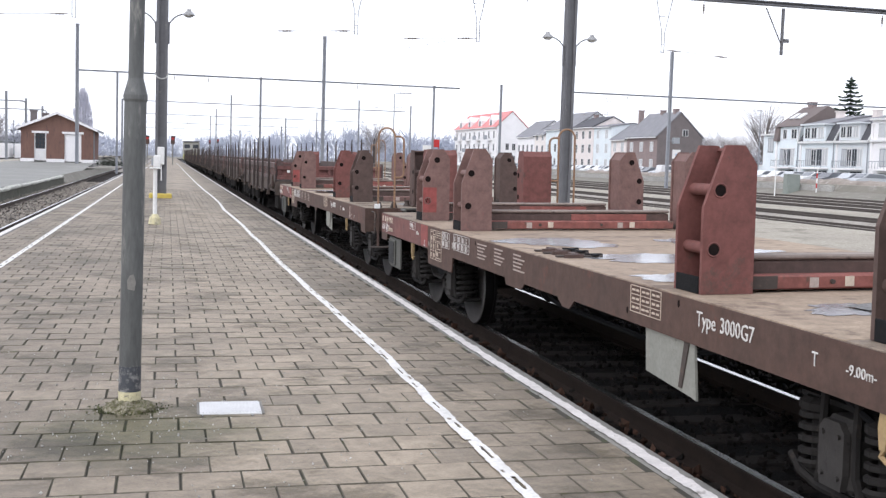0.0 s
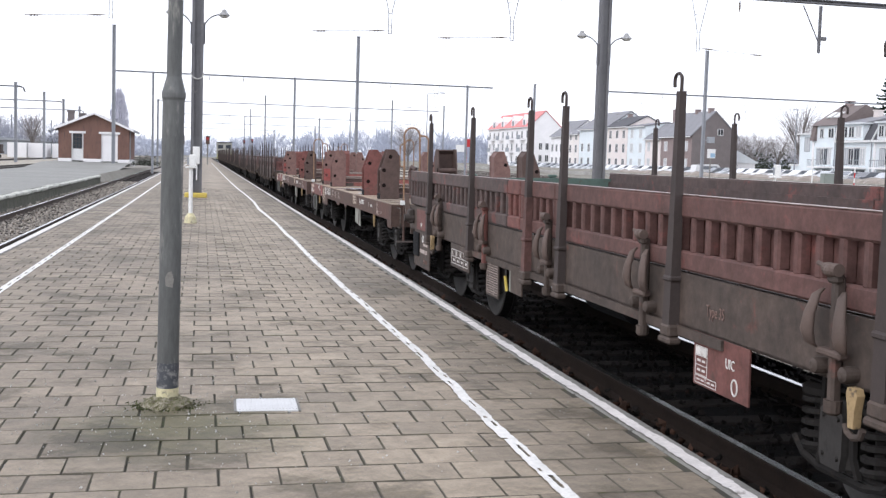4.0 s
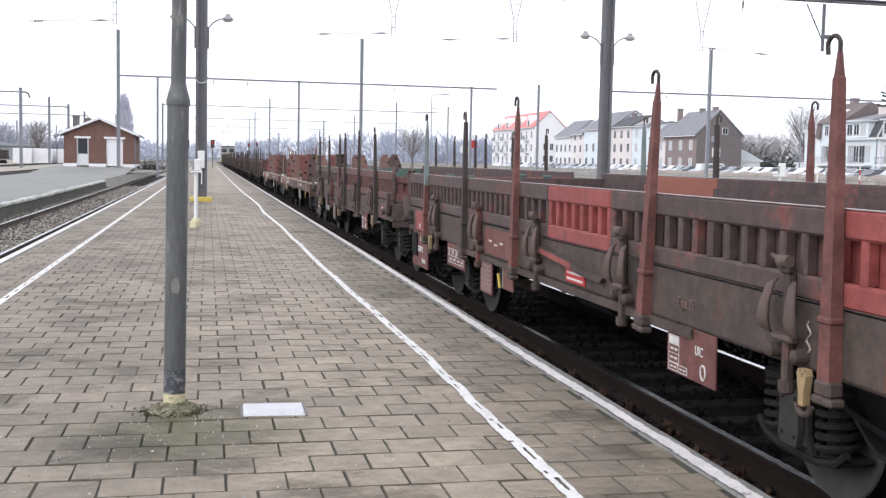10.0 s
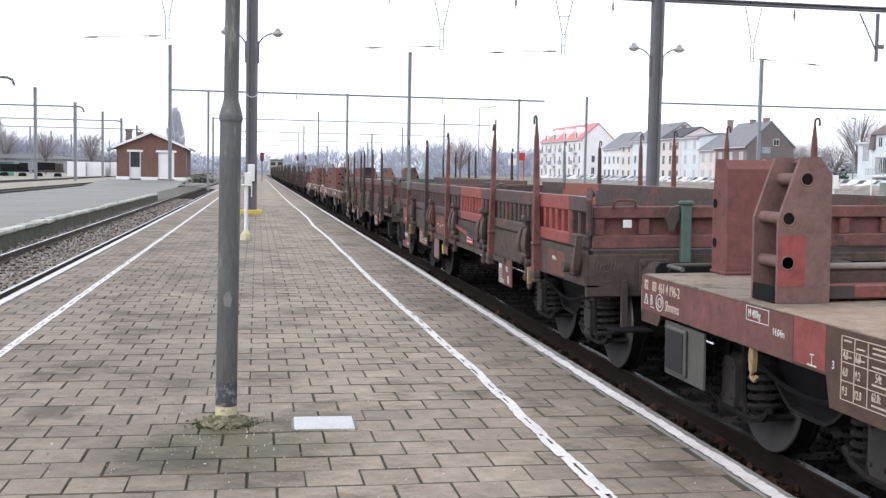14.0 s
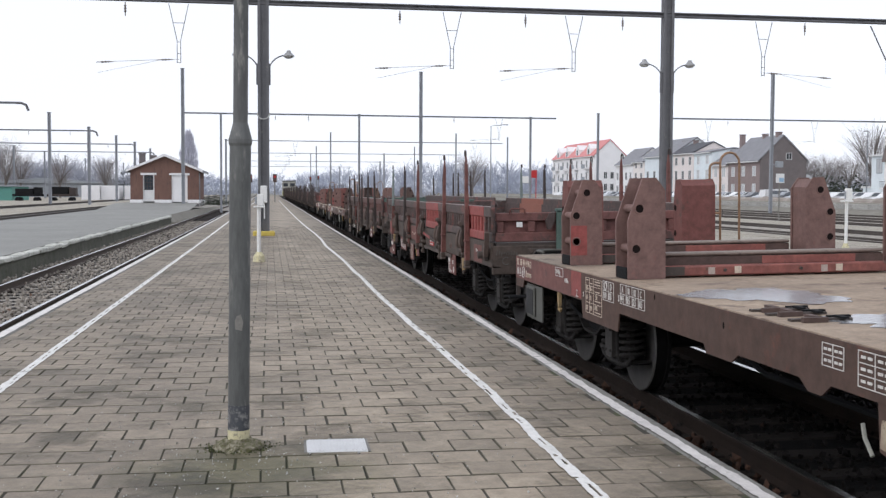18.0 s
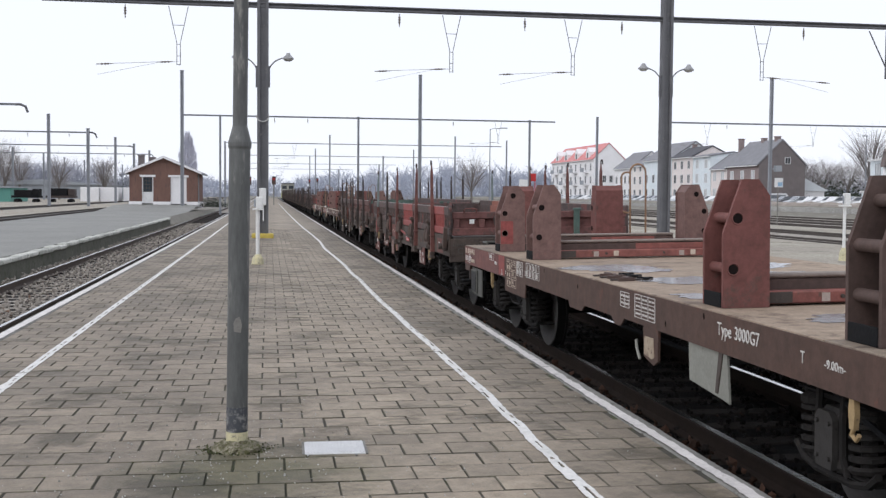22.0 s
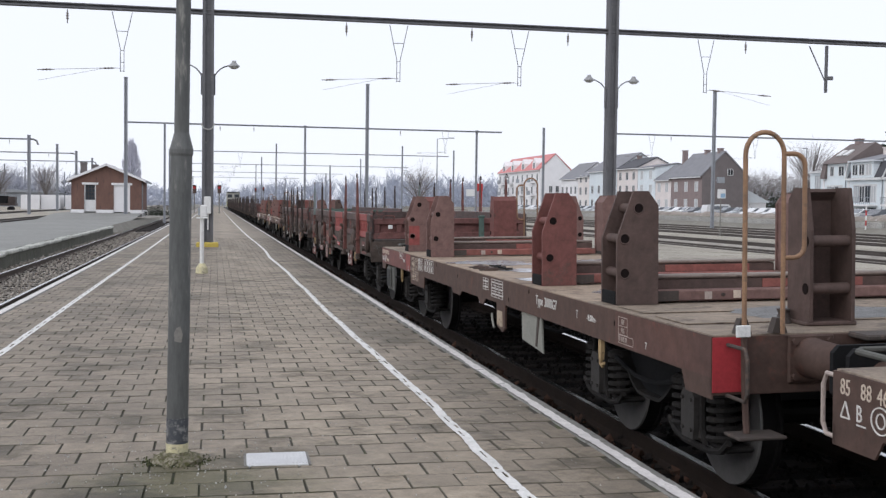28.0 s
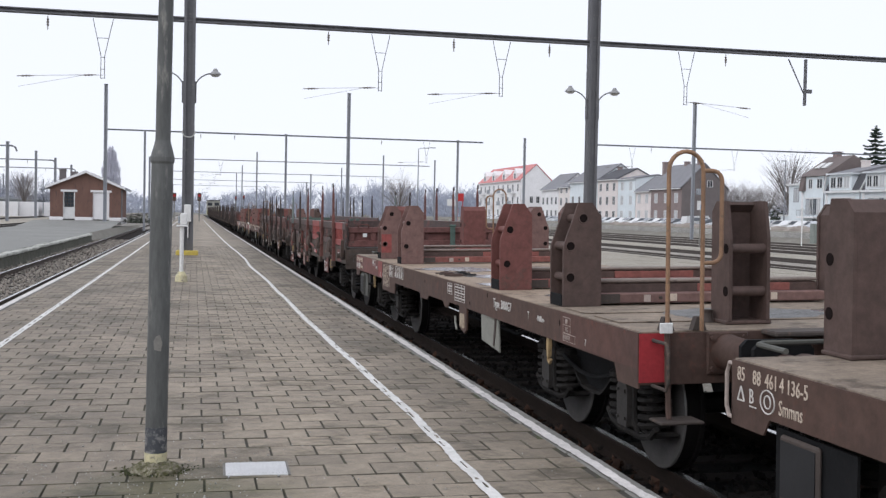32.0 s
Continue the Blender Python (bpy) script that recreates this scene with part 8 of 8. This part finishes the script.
tagged(part("hedge", hedge, HEDGE), "low grey-green scrub at the yard's far side", "shrubs", "", "stuff")
shr = Mesh()
for i in range(2600):
    cx, cy = fr.choice(((92, 165), (97, 180), (104, 190), (88, 158), (-12.9 + 7.6, 112), (-5.4, 109)))
    small = cy < 120
    s = 0.12 if small else 0.4
    x, yv, z = cx + fr.gauss(0, 0.7 if small else 4), cy + fr.gauss(0, 1.2 if small else 4), (0.1 if small else STREET) + abs(fr.gauss(0, 0.35 if small else 1.5))
    p = Vector((x, yv, z))
    shr.add([p, p + Vector((fr.uniform(-s, s), fr.uniform(-s, s), fr.uniform(0.2, 1) * s)), p + Vector((fr.uniform(-s, s), fr.uniform(-s, s), fr.uniform(0.2, 1) * s))], [(0, 1, 2)])
tagged(part("shrubs", shr, EVERGREEN), "dark scrub beside the hut and behind the houses", "shrubs", "", "stuff")

# ---------------------------------------------------------------- goods yard on the left, far off
shed = thing("green_shed", "long green sheet-metal shed", "shed", pose(-61.8, 180, -0.4))
part("outer_wall", Mesh().box(-22, 22, 0, 12, 0, 2.4), SHEDGREEN, shed)
part("roof", Mesh().prism([(-22.4, 2.4), (22.4, 2.4), (22.4, 2.55), (0, 3.1), (-22.4, 2.55)], "y", -0.4, 12.4), GREYWALL, shed)
hall = thing("warehouse", "low grey warehouse with pale roof", "warehouse", pose(-52, 262, -0.4))
part("outer_wall", Mesh().box(-17, 17, 0, 14, 0, 3.4), GREYWALL, hall)
part("roof", Mesh().prism([(-17.5, 3.4), (17.5, 3.4), (0, 4.6)], "y", -0.5, 14.5), GREYWALL, hall)
for i, (x, y, w, m, lb) in enumerate(((-37.0, 178, 4.2, SOOT, "dark flat goods wagon"), (-32.2, 180, 4.4, STAKE_DARK, "dark brown goods wagon"), (-43.5, 181, 3.4, WHITE, "pale yard trailer"))):
    v = thing("yard_wagon", lb + " standing in the goods yard", "railway wagon", pose(x, y, -0.4))
    part("bed", Mesh().box(-w / 2, w / 2, -1.2, 1.2, 0.9, 1.25, 0.03), m, v)
    part("load", Mesh().box(-w / 2 + 0.4, w / 2 - 1.2, -1.1, 1.1, 1.25, 2.1 + 0.3 * i, 0.05), SOOT if i != 2 else WHITE, v)
    part("cab", Mesh().box(w / 2 - 1.1, w / 2 - 0.1, -1.0, 1.0, 1.25, 2.3, 0.06), m, v)
    for q in (-0.32, 0.32):
        part("wheel", Mesh().rod((q * w, -1.25, 0.4), (q * w, 1.25, 0.4), 0.38, 16), SOOT, v)
for i, x in enumerate((-30.5, -27.4, -23.6, -20.4)):
    v = thing("white_container", "pale ribbed container beside the tracks", "container", pose(x, 196 + i, -0.4), group="pale containers")
    part("body", Mesh().box(-1.5, 1.5, 0, 6, 0.1, 2.7, 0.03), RENDER, v)
    for q in range(7):
        part("rib", Mesh().box(-1.35 + q * 0.42, -1.25 + q * 0.42, -0.05, 0.0, 0.2, 2.6), RENDER, v)
sig = []
for x, y, h in ((-2.6, 150, 3.3), (0.65, 150, 3.35), (10.85, 300, 4.9), (12.95, 300, 5.2)):
    t = thing("signal_post", "signal post with a red-lit head", "signal", pose(x, y, -0.3))
    part("post", Mesh().rod((0, 0, 0), (0, 0, h), 0.08, 10), COPING, t)
    part("head", Mesh().box(-0.26, 0.26, -0.1, 0.1, h - 0.35, h + 0.75, 0.05), POST_DARK, t, "dark signal head")
    part("lens", Mesh().rod((0, -0.14, h + 0.4), (0, -0.1, h + 0.4), 0.17, 14), SIGNRED, t, "red signal lens")
    part("visor", Mesh().box(-0.2, 0.2, -0.25, -0.1, h + 0.58, h + 0.64, 0.01), BLACK, t)
rs = thing("red_sign_board", "red rectangular sign on two posts", "sign", pose(30.4, 125, -0.4))
part("board", Mesh().box(-0.38, 0.38, -0.04, 0.04, 3.6, 4.5, 0.01), SIGNRED, rs)
part("white_board", Mesh().box(-1.6, -0.6, -0.03, 0.03, 3.0, 3.8, 0.01), WHITE, rs)
for q in (-0.3, 0.3):
    part("post", Mesh().rod((q, 0.1, 0), (q, 0.1, 4.4), 0.05, 8), SIGNRED, rs)
wp = thing("sleeper_pile", "rusty scrap pieces lying on the gravel", "scrap", pose(14.5, 22.0, -0.3))
for i in range(5):
    part("scrap_piece", Mesh().box(i * 0.35 - 1, i * 0.35 - 0.5, -0.08 + 0.05 * (i % 2), 0.1, 0, 0.07, 0.01), RUST, wp)

# ---------------------------------------------------------------- pavers of the island platform
PX, PY, X0, Y0 = 0.2925, 0.2882, 0.095, 5.99
pave = thing("platform_paving", "grey-brown square concrete pavers laid in broken rows", "paving", kind="structure")
pr2 = random.Random(21)


def paver(w, z=0.0, jitter=None):
    g = 0.0036
    c = 0.0045
    x0, x1, y0, y1 = -w / 2 + 0.0032, w / 2 - 0.0032, -PY / 2 + g, PY / 2 - g
    v = [(x0, y0, -0.02), (x1, y0, -0.02), (x1, y1, -0.02), (x0, y1, -0.02), (x0, y0, -0.005), (x1, y0, -0.005), (x1, y1, -0.005), (x0, y1, -0.005), (x0 + c, y0 + c, 0), (x1 - c, y0 + c, 0), (x1 - c, y1 - c, 0), (x0 + c, y1 - c, 0)]
    f = [(0, 1, 5, 4), (1, 2, 6, 5), (2, 3, 7, 6), (3, 0, 4, 7), (4, 5, 9, 8), (5, 6, 10, 9), (6, 7, 11, 10), (7, 4, 8, 11), (8, 9, 10, 11)]
    return v, f


cells = []
left, right = EDGE_L + 0.135, EDGE_R - 0.135
for j in range(-30, 150):
    yc = Y0 + (j + 0.5) * PY
    off = X0 + (0.0 if j % 2 else PX / 2)
    i = math.floor((left - off) / PX)
    while off + i * PX < right:
        a, b = max(left, off + i * PX), min(right, off + (i + 1) * PX)
        i += 1
        if b - a > 0.05:
            cells.append(((a + b) / 2, yc, b - a))
near = [c for c in cells if 4.6 < c[1] < 9.8 and -1.75 < c[0] < 2.5][:300]
chosen = set((c[0], c[1]) for c in near)
field = Mesh()
for x, yc, w in cells:
    if (x, yc) in chosen:
        continue
    v, f = paver(w)
    dz, tx, ty = pr2.uniform(-0.003, 0.001), pr2.uniform(-0.008, 0.008), pr2.uniform(-0.008, 0.008)
    jx, jy = pr2.uniform(-0.0025, 0.0025), pr2.uniform(-0.0025, 0.0025)
    field.add([(x + jx + p[0], yc + jy + p[1], p[2] + dz + p[0] * tx + p[1] * ty) for p in v], f)
fo = tagged(part("paver_field", field, TILE_FAR, pave, "field of concrete pavers"), kind="stuff")
fo.data.materials.append(PAVER_EDGE)
fo.data.polygons.foreach_set("material_index", [0 if i % 9 == 8 else 1 for i in range(len(fo.data.polygons))])
shared = {}
for x, yc, w in near:
    key = round(w, 3)
    if key not in shared:
        g = Mesh()
        g.add(*paver(w))
        shared[key] = g.data("paver", TILE)
        shared[key].materials.append(PAVER_EDGE)
        shared[key].polygons.foreach_set("material_index", [1] * 8 + [0])
    o = part("paver", shared[key], TILE, pave)
    o.location = (x + pr2.uniform(-0.003, 0.003), yc + pr2.uniform(-0.003, 0.003), pr2.uniform(-0.005, 0.001))
    o.rotation_euler = (pr2.uniform(-0.008, 0.008), pr2.uniform(-0.008, 0.008), pr2.uniform(-0.01, 0.01))
part("rear_pavers", Mesh().box(left, right, -29, Y0 - 30 * PY, -0.02, -0.002), TILE, pave, "rear end of the paving")
part("far_pavers", Mesh().box(left, right, Y0 + 150 * PY, 330, -0.02, -0.002), TILE, pave, "far end of the paving")
# ---------------------------------------------------------------- everything that moves
RUN = [
    (0, -0.000),
    (0.5, 2.078),
    (1, 4.139),
    (1.5, 6.157),
    (2, 8.101),
    (2.5, 9.952),
    (3, 11.701),
    (3.5, 13.337),
    (5.5, 19.347),
    (6, 20.716),
    (6.5, 21.991),
    (7, 23.206),
    (7.5, 24.382),
    (8, 25.520),
    (8.5, 26.612),
    (9, 27.662),
    (9.5, 28.664),
    (10, 29.622),
    (10.5, 30.538),
    (11, 31.418),
    (11.5, 32.267),
    (12, 33.089),
    (12.5, 33.881),
    (13, 34.645),
    (13.5, 35.378),
    (14, 36.081),
    (14.5, 36.755),
    (15, 37.399),
    (15.5, 38.009),
    (17.5, 40.292),
    (18, 40.824),
    (18.5, 41.316),
    (19, 41.777),
    (19.5, 42.221),
    (20, 42.649),
    (20.5, 43.051),
    (21, 43.431),
    (21.5, 43.792),
    (22, 44.130),
    (22.5, 44.454),
    (23, 44.763),
    (23.5, 45.057),
    (24, 45.337),
    (24.5, 45.591),
    (26.5, 46.450),
    (27, 46.642),
    (27.5, 46.814),
    (28, 46.968),
    (28.5, 47.107),
    (29, 47.234),
    (29.5, 47.349),
    (30, 47.454),
    (30.5, 47.549),
    (31, 47.630),
    (31.5, 47.701),
    (32, 47.763),
]


def run_at(t):
    for (a, p), (b, q) in zip(RUN, RUN[1:]):
        if t <= b:
            return p + (q - p) * (t - a) / (b - a)
    return RUN[-1][1]


def motions():
    for wagon, c, wheels in TRAIN:
        walk(wagon, [(t, pose(TRACK_X, c + s, RAIL_Z + 0.023, 0, -1.0, 0)) for t, s in RUN])
        turns = []
        t = 0.0
        while t < 32.0:
            turns.append(round(t, 3))
            t += 0.1 if t < 6.5 else 0.2 if t < 14 else 0.3
        turns.append(32.0)
        for w in wheels:
            y = w.location.y
            walk(w, [(t, pose(0, y, 0.46, -math.degrees(run_at(t) / 0.464))) for t in turns])


motions()
